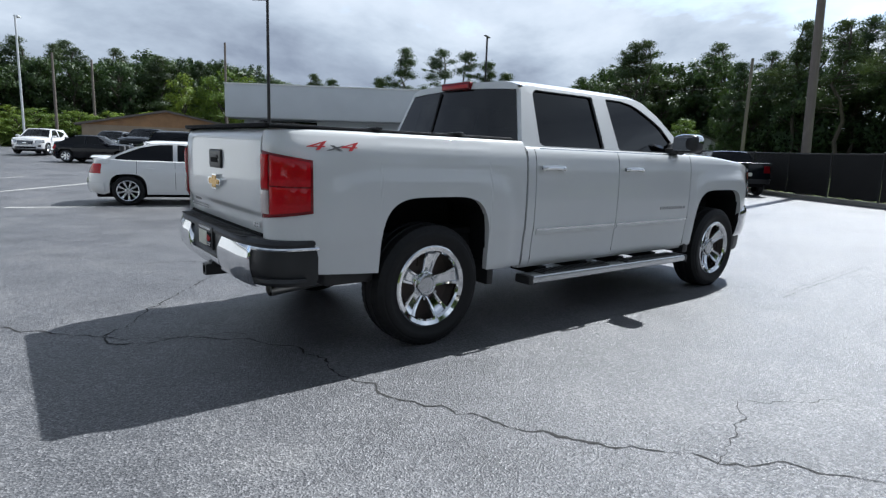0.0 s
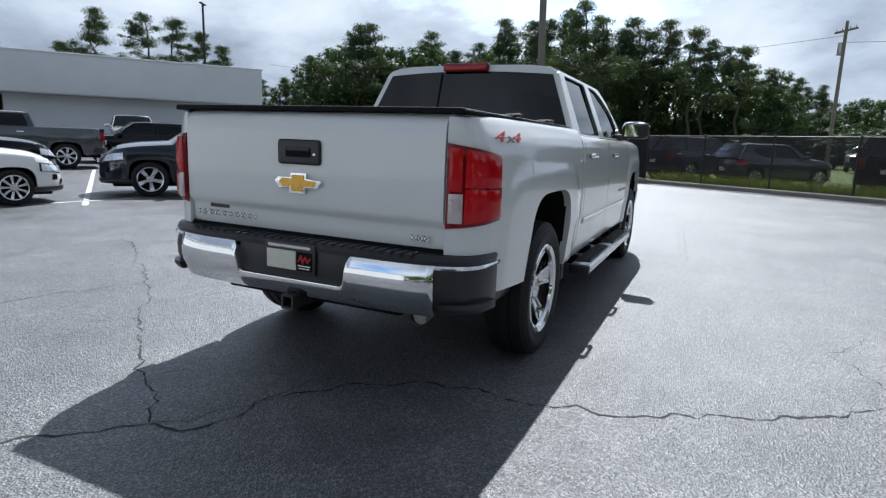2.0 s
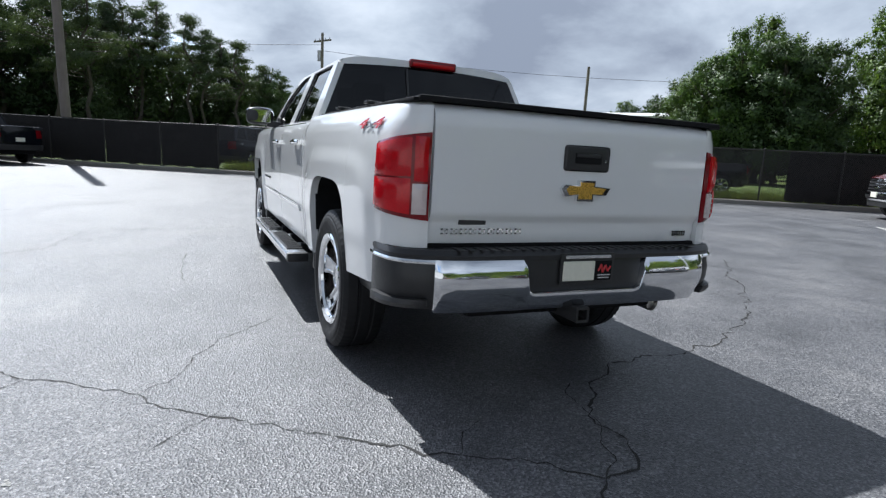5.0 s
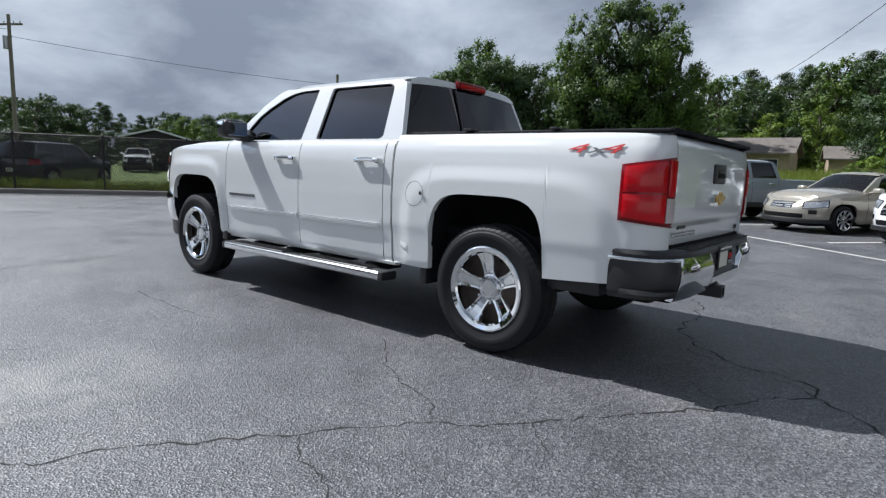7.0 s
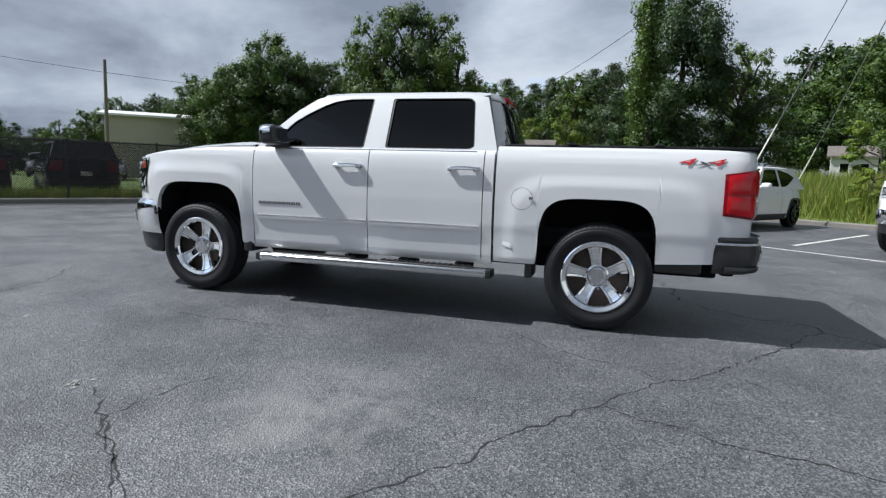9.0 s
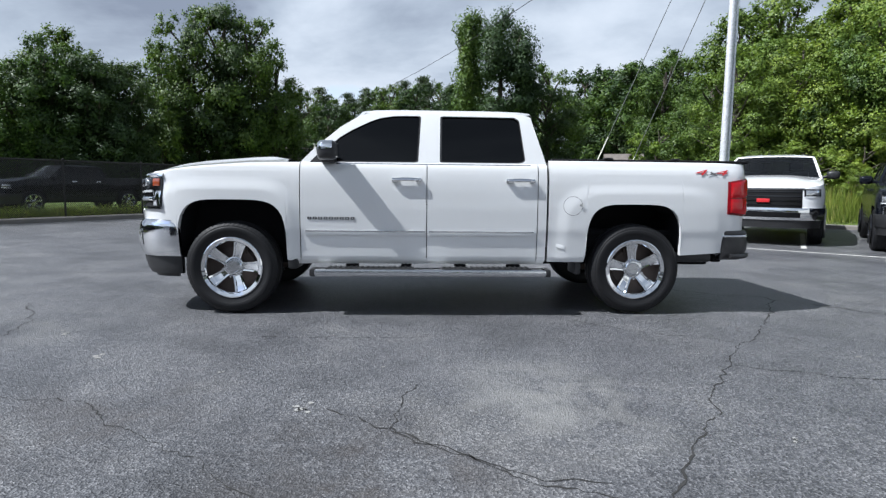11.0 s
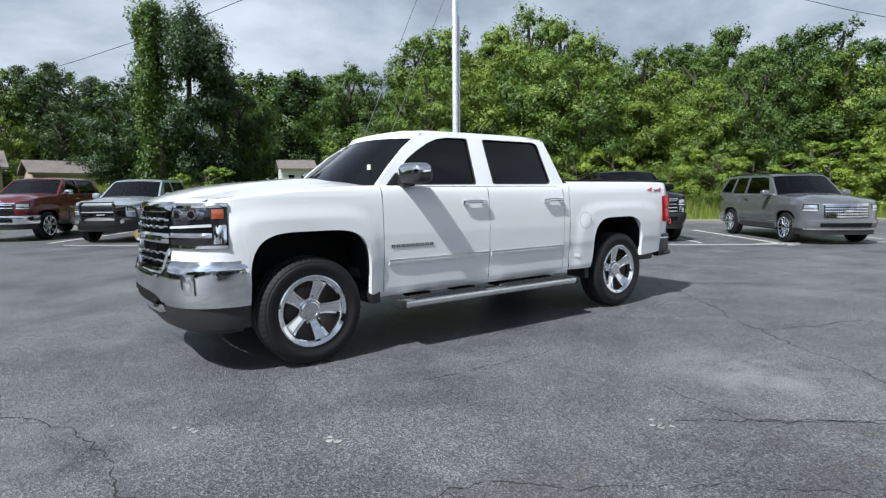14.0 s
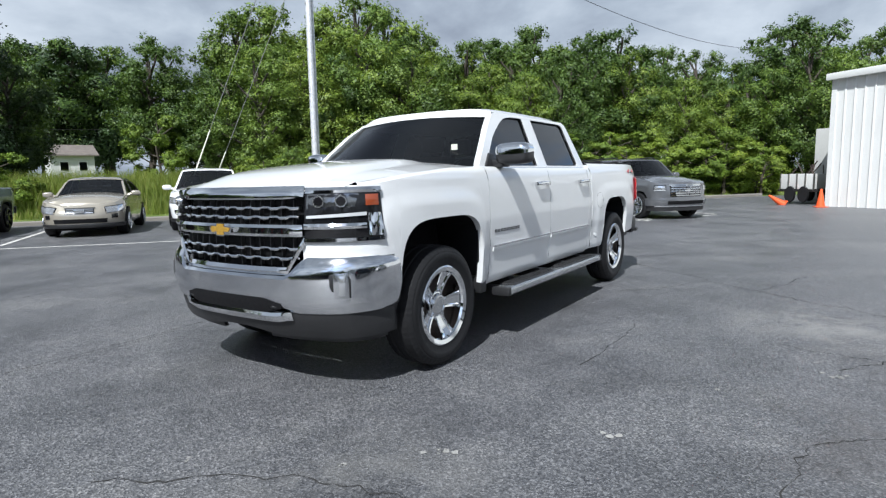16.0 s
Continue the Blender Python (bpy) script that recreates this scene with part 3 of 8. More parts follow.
def wheels(parent, xs, track, r, rim_r, w, spokes, sp_w, rim_mat="satin", hero=False):
    """Four wheels that share their meshes: tyre > rim, brake disc."""
    tyre = rim = disc = cap = None
    inset = 0.055 if hero else w * 0.36
    for x in xs:
        for side in (1, -1):
            turn = (-18 if x > 1 else 7) * side if hero else 17 * side + x * 9
            m = pose(x, side * track, r, 0, turn, 0 if side > 0 else 180)
            if tyre is None:
                tyre = part("tyre", tyre_mesh(bmesh.new(), r, rim_r, w, hero), "rubber", parent, angle=30)
                tyre.matrix_basis = m
                rim = part("rim", hero_rim(bmesh.new(), rim_r) if hero else rim_mesh(bmesh.new(), rim_r, spokes, sp_w), rim_mat, tyre, angle=28)
                rim.location.y = inset
                b = bmesh.new()
                revolve(b, [(0.001, -0.02), (rim_r * 0.92, -0.02), (rim_r * 0.92, -0.06), (0.001, -0.06)], 24)
                if hero:
                    revolve(b, [(0.09, 0.0), (rim_r * 0.66, 0.0), (rim_r * 0.66, -0.018), (0.09, -0.018)], 32)
                    box(b, -0.06, 0.06, -0.03, 0.014, rim_r * 0.42, rim_r * 0.72, 0.012)
                disc = part("brake_disc", b, "rock" if hero else "matte", tyre)
                disc.location.y = 0.0 if hero else w * 0.3
                if hero:
                    b = bmesh.new()
                    revolve(b, [(0.001, 0.016), (0.050, 0.016), (0.054, 0.022), (0.068, 0.020), (0.076, 0.012), (0.080, -0.01)], 28)
                    for q in range(6):           # wheel nuts round the cap
                        a = 2 * math.pi * (q + 0.5) / 6
                        tube(b, (0.098 * math.cos(a), -0.012, 0.098 * math.sin(a)), (0.098 * math.cos(a), 0.006, 0.098 * math.sin(a)), 0.011, 0.009, 8)
                    cap = part("centre_cap", b, "satin", tyre)
                    cap.location.y = inset
            else:
                t = shared("tyre", tyre, parent, m)
                for o, n in ((rim, "rim"), (disc, "brake_disc"), *(((cap, "centre_cap"),) if hero else ())):
                    shared(n, o, t, o.matrix_basis.copy())


def wheel_liners(parent, sh, side, depth=0.36):
    """A dark inner well behind each arch."""
    for cx, r, top, base in sh.arches:
        bm = bmesh.new()
        rows = []
        for k in range(17):
            t = -1 + 2 * k / 16
            z = base + (top - base) * (1 - min(0.9999, abs(t)) ** sh.square) ** (1 / sh.square) + 0.012
            x = cx + t * (r + 0.012)
            y = sh.pt(sh.u_x(x), max(z, 0.5), -0.03).y
            rows.append([(x, side * y, z), (x, side * (y - depth), z)])
        vs = grid(bm, rows)
        bm.faces.new([v[1] for v in vs])
        part("wheel_well", bm, "matte", parent)


def cab_glass(P):
    """The measures of a greenhouse: place() for its side sheet."""
    def place(x, s, depth):
        y = P["wb"] + (P["wr"] - P["wb"]) * s + 0.035 * 4 * s * (1 - s) * 0.6 - depth
        return (x, y, P["zb"] + (P["zr"] - P["zb"]) * s)
    return place


def greenhouse(parent, P, body, tint="glass_tint", trim="black"):
    """Pillars, roof, side panes, windscreen and rear pane of a cab."""
    place = cab_glass(P)
    for side in (1, -1):
        put = lambda x, s, d, q=side: (place(x, s, d)[0], q * place(x, s, d)[1], place(x, s, d)[2])
        b = plate(bmesh.new(), P["outline"], [rounded(w, P.get("corner", 0.05)) for w in P["windows"]], put, 0.05)
        part("door_frame" if P.get("hero") else "cab_side", b, body, parent)
        for w in P["windows"]:
            c = Vector((sum(p[0] for p in w) / len(w), sum(p[1] for p in w) / len(w)))
            grow = [tuple(c + (Vector(p) - c) * 1.04) for p in w]
            b = plate(bmesh.new(), rounded(grow, P.get("corner", 0.05)), [], lambda x, s, d, f=put: f(x, s, d + 0.02), 0.006)
            part("side_window", b, tint, parent)
            small = [tuple(c + (Vector(p) - c) * 0.965) for p in w]
            b = plate(bmesh.new(), rounded(w, P.get("corner", 0.05)), [rounded(small, P.get("corner", 0.05))], lambda x, s, d, f=put: f(x, s, d + 0.006), 0.01)
            part("window_seal", b, trim, parent)
    xa, xf, xr, xc = P["xs"]
    wb, wr, zb, zr = P["wb"], P["wr"], P["zb"], P["zr"]

    def pane(x0, x1, bow, inset, zoff=0.0, n=10):
        rows = []
        for k in range(7):
            s = k / 6
            half = wb + (wr - wb) * s - inset
            row = []
            for i in range(n + 1):
                q = -1 + 2 * i / n
                x = x0 + (x1 - x0) * s + bow * (1 - q * q) * (1 - 0.45 * s)
                row.append((x, q * half, zb + zoff + (zr - zb - zoff) * s + 0.03 * (1 - q * q) * s))
            rows.append(row)
        return rows
    b = bmesh.new()
    grid(b, pane(xa, xf, P.get("bow", 0.16), 0.035))
    part("windscreen", b, P.get("shield", "glass_shield"), parent, face=(1, 0, 0.5))
    b = bmesh.new()
    rows = pane(xc, xr, -P.get("rbow", 0.06), 0.04, 0.0)
    grid(b, rows)
    part("rear_window", b, tint, parent, face=(-1, 0, 0.2))
    b = bmesh.new()                          # rolled roof
    rows = []
    for k in range(13):
        t = k / 12
        x = xr + (xf - xr) * t
        row = []
        for i in range(17):
            q = -1 + 2 * i / 16
            crown = P.get("crown", 0.06)
            endz = crown * (1 - (2 * t - 1) ** 6 * P.get("ends", 0.8))
            y = q * (wr + 0.012 - 0.03 * abs(2 * t - 1) ** 10)
            bow = (P.get("bow", 0.16) * 0.55 * t - P.get("rbow", 0.06) * 0.55 * (1 - t)) * (1 - q * q)
            row.append((x + bow, y, zr + endz * (1 - q ** (8 if P.get("hero") else 4)) - (0.02 if abs(q) > 0.99 else 0.0)))
        rows.append(row)
    grid(b, rows)
    roof_rows = [list(r) for r in rows]
    low = [[(x, y, z - 0.05) for x, y, z in (row[0], row[8], row[16])] for row in rows]
    grid(b, low)
    part("roof", b, body, parent)
    for x0, x1, bow, edge_row, sgn, s0, nm in ((xa, xf, P.get("bow", 0.16), roof_rows[-1], 1, P.get("front_header", 0.93), "roof_front_edge"), (xc, xr, -P.get("rbow", 0.06), roof_rows[0], -1, P.get("rear_header", 0.95), "roof_rear_edge")):
        b = bmesh.new()                      # painted band from the pane up into the roof
        rows = []
        for s, out in ((s0, 0.004), (s0 + 0.6 * (1 - s0), 0.010)):
            row = []
            for i in range(17):
                q = -1 + 2 * i / 16
                half = wb + (wr - wb) * s - 0.012
                row.append((x0 + (x1 - x0) * s + bow * (1 - q * q) * (1 - 0.45 * s) + sgn * out, q * half, zb + (zr - zb) * s + 0.03 * (1 - q * q) * s))
            rows.append(row)
        rows.append([(x + sgn * 0.002, y, max(z, zr + 0.002) + 0.001) for x, y, z in edge_row])
        nxt = roof_rows[-2] if sgn > 0 else roof_rows[1]
        rows.append([(x, y, z + 0.0015) for x, y, z in nxt])
        grid(b, rows)
        part(nm, b, body, parent)


def interior(parent, P, floor):
    """Seats, dash and wheel behind the glass, one dark piece each."""
    xa, xf, xr, xc = P["xs"]
    zb = P["zb"]
    b = boxed(xc + 0.05, xa + 0.1, -P["wb"] + 0.12, P["wb"] - 0.12, floor, floor + 0.12)
    box(b, xa - 0.55, xa + 0.05, -P["wb"] + 0.13, P["wb"] - 0.13, zb - 0.35, zb - 0.02, 0.06)
    part("dashboard", b, "seat", parent)
    b = bmesh.new()
    for k in range(20):
        a, c = 2 * math.pi * k / 20, 2 * math.pi * (k + 1) / 20
        f = lambda t: (xa - 0.72 + 0.07 * math.sin(t), 0.40 + 0.19 * math.cos(t), zb - 0.06 + 0.17 * math.sin(t))
        tube(b, f(a), f(c), 0.015, seg=6)
    part("steering_wheel", b, "black", parent)
    rows = [xa - 1.35] + ([xc + 0.35] if xa - xc > 1.9 else [])
    for x in rows:
        for y in (0.40, -0.40):
            b = boxed(x, x + 0.16, y - 0.25, y + 0.25, floor + 0.1, zb + 0.16, 0.05)
            box(b, x + 0.02, x + 0.12, y - 0.13, y + 0.13, zb + 0.20, zb + 0.36, 0.04)
            box(b, x, x + 0.55, y - 0.25, y + 0.25, floor + 0.1, floor + 0.35, 0.05)
            part("seat", b, "seat", parent)


def bonnet(bm, sh, x0, x1, crown, inset=0.075, dome=0.0, sag=0.0, n=14):
    """A hood or deck lid from x0 to x1 between the rolled edges of both sides."""
    rows = []
    for k in range(13):
        x = x0 + (x1 - x0) * k / 12
        u = sh.u_x(x)
        e = sh.pt(u, sh.zt(u), -inset)
        row = []
        for i in range(n + 1):
            q = -1 + 2 * i / n
            z = sh.zt(u) + 0.018 + crown * (1 - abs(q) ** 2.5) + dome * (smooth(0.75, 0.5, abs(q))) * smooth(0, 0.25, k / 12)
            row.append((x + sag * (1 - q * q) * (k / 12) ** 2, q * e.y, z))
        rows.append(row)
    grid(bm, rows)
    return bm


def hood(bm, sh, x0, crown, W, dome=0.0, inset=0.07, n=14):
    """A bonnet from x0 to the tip of the nose, joined to the rolled edge of the body all round."""
    rows = []
    u0 = sh.u_x(x0)
    for k in range(19):
        u = u0 + (sh.length - 0.03 - u0) * k / 18
        e = sh.pt(u, sh.zt(u), -inset)
        e.y = max(0.02, e.y)
        row = []
        for i in range(n + 1):
            q = -1 + 2 * i / n
            rise = (crown * (1 - abs(q) ** 2.5) + dome * smooth(0.75, 0.5, abs(q)) * smooth(0, 0.2, k / 18)) * (e.y / W) ** 0.8
            row.append((e.x, q * e.y, sh.zt(u) + 0.018 + rise))
        rows.append(row)
    grid(bm, rows)
    return bm


def pod(bm, c, half):
    """A rounded box, for mirrors."""
    made = bmesh.ops.create_icosphere(bm, subdivisions=3, radius=1.0)["verts"]
    for v in made:
        n = v.co.copy()
        k = (abs(n.x) ** 3.5 + abs(n.y) ** 3.5 + abs(n.z) ** 3.5) ** (-1 / 3.5)
        v.co = Vector(c) + Vector((n.x * k * half[0], n.y * k * half[1], n.z * k * half[2]))
    return bm


def car(name, label, category, m, kind, body, group="", rim="satin", spokes=7, light=True, plate_on=False, dark_lower=False, grille="black", bar=False, roof_rails=False, bright=False):
    """A parked vehicle at rest: sedan, suv or pickup. x runs forward from the rear axle."""
    T = thing(name, label, category, m, group)
    D = {"sedan": dict(wb=2.70, ro=0.86, fo=0.92, w=0.89, r=0.325, sill=0.24, belt=0.93, roof=1.44, hood=0.80, nose=0.70, xs=(2.15, 1.45, 0.35, -0.55), top=[(-0.98, 1.0), (-0.5, 1.01), (0, 0.97), (2.1, 0.95), (2.7, 0.92), (3.1, 0.87), (3.4, 0.80), (3.6, 0.73)], arch=0.37),
         "suv": dict(wb=2.75, ro=0.76, fo=0.93, w=0.92, r=0.355, sill=0.27, belt=1.05, roof=1.64, hood=0.98, nose=0.9, xs=(2.30, 1.55, -0.32, -0.68), top=[(-0.8, 1.10), (0, 1.08), (2.2, 1.05), (2.9, 1.0), (3.4, 0.93), (3.7, 0.86)], arch=0.40),
         "big_suv": dict(wb=3.07, ro=1.12, fo=1.0, w=1.01, r=0.405, sill=0.36, belt=1.25, roof=1.88, hood=1.2, nose=1.1, xs=(2.45, 1.80, -0.75, -1.03), top=[(-1.1, 1.28), (0, 1.26), (2.4, 1.25), (3.3, 1.18), (3.95, 1.06)], arch=0.46),
         "pickup": dict(wb=3.60, ro=1.20, fo=0.98, w=0.99, r=0.41, sill=0.44, belt=1.30, roof=1.83, hood=1.25, nose=1.15, xs=(3.0, 2.4, 0.98, 0.82), top=[(-1.2, 1.32), (0.8, 1.32), (0.86, 1.30), (2.9, 1.30), (3.8, 1.22), (4.5, 1.10)], arch=0.47),
         "mid_pickup": dict(wb=3.24, ro=1.12, fo=0.92, w=0.94, r=0.385, sill=0.42, belt=1.18, roof=1.74, hood=1.13, nose=1.05, xs=(2.7, 2.1, 0.82, 0.66), top=[(-1.1, 1.18), (0.62, 1.18), (0.7, 1.18), (2.6, 1.18), (3.4, 1.12), (4.1, 1.02)], arch=0.44)}[kind]
    L0, L1, W = -D["ro"], D["wb"] + D["fo"], D["w"]
    D["nose"] = D["top"][-1][1] + 0.005
    plan = [(L0, 0), (L0 + 0.02, W * 0.45), (L0 + 0.08, W * 0.78), (L0 + 0.24, W * 0.95), (L0 + 0.6, W), (D["wb"] * 0.5, W), (L1 - 0.75, W * 0.995), (L1 - 0.33, W * (0.93 if kind in ("pickup", "mid_pickup", "big_suv") else 0.89)), (L1 - 0.14, W * (0.75 if kind in ("pickup", "mid_pickup", "big_suv") else 0.68)), (L1 - 0.03, W * 0.42), (L1, 0)]
    if kind in ("sedan", "suv"):
        plan[1:5] = [(L0 + 0.03, W * 0.45), (L0 + 0.12, W * 0.75), (L0 + 0.32, W * 0.93), (L0 + 0.75, W)]
    zs, zt = D["sill"], D["belt"]
    side_in = [(zs, 0.06), (zs + 0.1, 0.03), (zs + (zt - zs) * 0.5, 0.0), (zs + (zt - zs) * 0.75, 0.008), (zt, 0.055), (zt + 0.1, 0.08)]
    tall = kind in ("pickup", "mid_pickup", "big_suv")
    nose_in = [(zs, 0.04), (zs + 0.2, 0.0), (D["nose"] * 0.8, 0.015), (D["nose"], 0.06 if tall else 0.16), (zt + 0.1, 0.2 if not tall else 0.12)]
    tail_in = [(zs, 0.05), (zs + 0.2, 0.0), (zt - 0.2, 0.012), (zt, 0.035 if tall else 0.11)]
    a = D["arch"]
    sh = Shell(plan, side_in, nose_in, tail_in, D["top"], [(L0, zs + 0.08), (-0.6, zs), (D["wb"] + 0.5, zs), (L1, zs + 0.0)],
               [(0, a, D["r"] + a * 0.98, zs), (D["wb"], a, D["r"] + a * 0.98, zs)], [(0, D["r"], a + 0.2, a + 0.24, 0.012), (D["wb"], D["r"], a + 0.2, a + 0.24, 0.012)])
    xa, xf, xr, xc = D["xs"]
    for side in (1, -1):
        b = sh.skin(bmesh.new(), 0, sh.length, side, rows=9, step=0.14)
        part("body_side", b, body, T)
        wheel_liners(T, sh, side, 0.3)
        # door gaps
        mid = (xa + xc) / 2 if kind != "sedan" else 0.95
        for x in (xa - 0.12, mid, xc + 0.12 if tall else 0.18):
            u = sh.u_x(x)
            lo = max(zs + 0.1, sh.zb(u) + 0.02)
            part("door_gap", sh.patch(bmesh.new(), u - 0.004, u + 0.004, lo, sh.zt(u), 0.0015, 0.012, side, 1, 5, edge=0), "matte", T)
        for x in (mid + 0.12, (xc + 0.28) if tall else 0.33):
            u = sh.u_x(x)
            part("door_handle", sh.patch(bmesh.new(), u, u + 0.2, zt - 0.14, zt - 0.105, 0.03, 0.02, side, 4, 2), "chrome" if tall or bright else body, T)
        u0, u1 = sh.u_y(W * (0.67 if tall else 0.60), True), sh.u_x(L1 - (0.34 if tall else 0.5))
        n0, n1 = sh.u_y(W * 0.56, True), sh.u_x(L1 - 0.3)
        zn = D["nose"]
        part("headlight", sh.patch(bmesh.new(), min(u0, u1), max(u0, u1), (lambda t: zn - 0.17) if tall else (lambda t: zn - 0.13 - 0.05 * t), (lambda t: zn - 0.03) if tall else (lambda t: zn - 0.02 + 0.05 * (1 - t)), 0.008, 0.03, side, 8, 3), "gloss", T, "clear headlight in a dark housing")
        part("lamp_reflector", sh.patch(bmesh.new(), min(u0, u1) + 0.03, max(u0, u1) - 0.03, (lambda t: zn - 0.145) if tall else (lambda t: zn - 0.12 - 0.05 * t), (lambda t: zn - 0.055) if tall else (lambda t: zn - 0.032 + 0.045 * (1 - t)), 0.013, 0.03, side, 8, 3), "clear_lamp", T)
        if tall:                             # bright signature round the lamp
            part("running_light", sh.patch(bmesh.new(), min(u0, u1) + 0.02, max(u0, u1) - 0.02, zn - 0.19, zn - 0.165, 0.016, 0.02, side, 8, 1), "lamp_white", T)
        if not tall:
            part("front_lamp", sh.patch(bmesh.new(), sh.u_y(W * 0.72, True), sh.u_y(W * 0.86, True), zs + 0.2, zs + 0.3, 0.004, 0.02, side, 4, 2), "gloss", T)
        t0, t1 = sh.u_y(W * 0.62, False), sh.u_x(L0 + (0.2 if tall else 0.34))
        part("tail_light", sh.patch(bmesh.new(), min(t0, t1), max(t0, t1), zt - (0.36 if tall else 0.24), zt - 0.03, 0.006, 0.03, side, 7, 3), "red_dark" if tall else "red_lamp", T, "red tail light")
        if bright:
            part("belt_strip", sh.patch(bmesh.new(), sh.u_x(0.25), sh.u_x(xa - 0.1), zt + 0.002, zt + 0.020, 0.004, 0.02, side, 14, 1), "chrome", T)
        # mirror
        b = pod(bmesh.new(), (xa - 0.22, side * (W + 0.11), zt + 0.07), (0.085, 0.115, 0.085 if tall else 0.068))
        tube(b, (xa - 0.2, side * (W - 0.09), zt + 0.02), (xa - 0.2, side * (W + 0.06), zt + 0.05), 0.03)
        part("mirror", b, "black" if grille == "redmark" else body if not tall else "chrome" if grille == "chrome" else body, T)
        if dark_lower or bar:                # dark lips round the wheel arches
            for cx, r, top, base in sh.arches:
                b = bmesh.new()
                rows = []
                for k in range(19):
                    t = -1 + 2 * k / 18
                    e = (1 - min(0.9999, abs(t)) ** 3.4) ** (1 / 3.4)
                    row = []
                    for gap, off in ((0.0, -0.02), (0.0, 0.012), (0.055, 0.012), (0.06, -0.01)):
                        zz = base + (top + gap - base) * e
                        row.append(sh.pt(sh.u_x(cx + t * (r + gap)), zz, off, side))
                    rows.append(row)
                grid(b, rows)
                part("arch_trim", b, "black", T)
        if dark_lower or tall:
            part("sill_trim", sh.patch(bmesh.new(), sh.u_x(a + 0.08), sh.u_x(D["wb"] - a - 0.08), zs - 0.02, zs + 0.12, 0.006, 0.04, side, 6, 2), "black", T)
    # nose and tail pieces on both sides of the middle
    gz0, gz1 = (D["nose"] - (0.38 if grille == "mesh" else 0.46), D["nose"] - 0.04) if tall else (D["nose"] - (0.30 if kind == "suv" else 0.17), D["nose"] - 0.05)
    mirror_patch = lambda *q, **k: two_sided(sh, *q, **k)
    ug = sh.u_y(W * (0.54 if grille == "mesh" else 0.64 if tall else 0.50 if kind == "suv" else 0.34), True)
    g = part("grille", mirror_patch(ug, sh.length, gz0, gz1, off=0.008, thick=0.03, nu=6, nz=3), "matte", T, "dark radiator grille")
    nb = 5 if tall else 3
    for k in range(nb):
        z = gz0 + (gz1 - gz0) * (k + 0.5) / nb
        part("grille_bar", mirror_patch(ug + 0.02, sh.length, z - 0.012, z + 0.012, off=0.018, thick=0.02, nu=6, nz=1), "chrome" if grille in ("chrome", "mesh") else "satin" if grille == "darkchrome" or not tall else "gloss", g)
    b = mirror_patch(ug - 0.03, sh.length, gz1 - 0.012, gz1 + 0.022, off=0.014, thick=0.03, nu=6, nz=1)
    part("grille_trim", b, "chrome" if grille in ("chrome", "mesh") else "satin" if grille == "darkchrome" else "black", g)
    part("emblem", boxed(L1 - 0.035, L1 + 0.02, -0.11, 0.11, (gz0 + gz1) / 2 - 0.035, (gz0 + gz1) / 2 + 0.035, 0.01), "red_vinyl" if grille == "redmark" else "chrome", g)
    part("bumper", mirror_patch(sh.u_x(L1 - 0.62), sh.length, zs + 0.05 if tall else zs - 0.01, zs + 0.28 if tall else zs + 0.08, off=0.045, thick=0.07, nu=16, nz=3, edge=0.012),
         "chrome" if (tall and grille in ("chrome", "redmark")) else body if grille == "mesh" else "black", T)
    if grille == "mesh":
        for k in range(1, 12):               # upright bars of the bright mesh
            a = ug + (sh.length - ug) * k / 12
            for s in (1, -1):
                part("grille_bar", sh.patch(bmesh.new(), a - 0.004, a + 0.004, gz0 + 0.01, gz1 - 0.01, 0.02, 0.02, s, 1, 2, edge=0), "chrome", g)
        for s in (1, -1):
            part("side_strip", sh.patch(bmesh.new(), sh.u_x(D["arch"] + 0.1), sh.u_x(D["wb"] - D["arch"] - 0.1), zs + 0.17, zs + 0.20, 0.012, 0.02, s, 8, 1), "chrome", T)
        part("bumper_strip", mirror_patch(sh.u_x(L1 - 0.3), sh.length, zs + 0.02, zs + 0.06, off=0.04, thick=0.05, nu=10, nz=1), "chrome", T)
    if grille == "darkchrome":               # red tow hooks and framed fog lamps
        for s in (1, -1):
            b = bmesh.new()
            pipe(b, [(L1 - 0.02, s * 0.40, zs + 0.05), (L1 + 0.07, s * 0.40, zs + 0.03), (L1 + 0.07, s * 0.40, zs + 0.14), (L1 - 0.02, s * 0.40, zs + 0.15)], 0.014)
            part("tow_hook", b, "red_vinyl", T)
            part("fog_frame", sh.patch(bmesh.new(), sh.u_y(W * 0.90, True), sh.u_y(W * 0.70, True), zs + 0.27, zs + 0.44, 0.012, 0.03, s, 6, 3), "satin", T)
            part("fog_recess", sh.patch(bmesh.new(), sh.u_y(W * 0.88, True), sh.u_y(W * 0.72, True), zs + 0.285, zs + 0.425, 0.016, 0.03, s, 6, 3), "gloss", T)
            part("fog_lamp", sh.patch(bmesh.new(), sh.u_y(W * 0.84, True), sh.u_y(W * 0.77, True), zs + 0.30, zs + 0.41, 0.02, 0.03, s, 3, 3), "lamp_white", T)
    if tall:
        part("lower_valance", mirror_patch(sh.u_x(L1 - 0.62), sh.length, zs - 0.1, zs + 0.06, off=0.016, thick=0.06, nu=12, nz=2), "black", T)
    part("lower_grille", mirror_patch(sh.u_y(W * 0.62, True), sh.length, zs + 0.1, zs + 0.2, off=0.052 if tall else 0.010, thick=0.03, nu=10, nz=2), "matte", T)
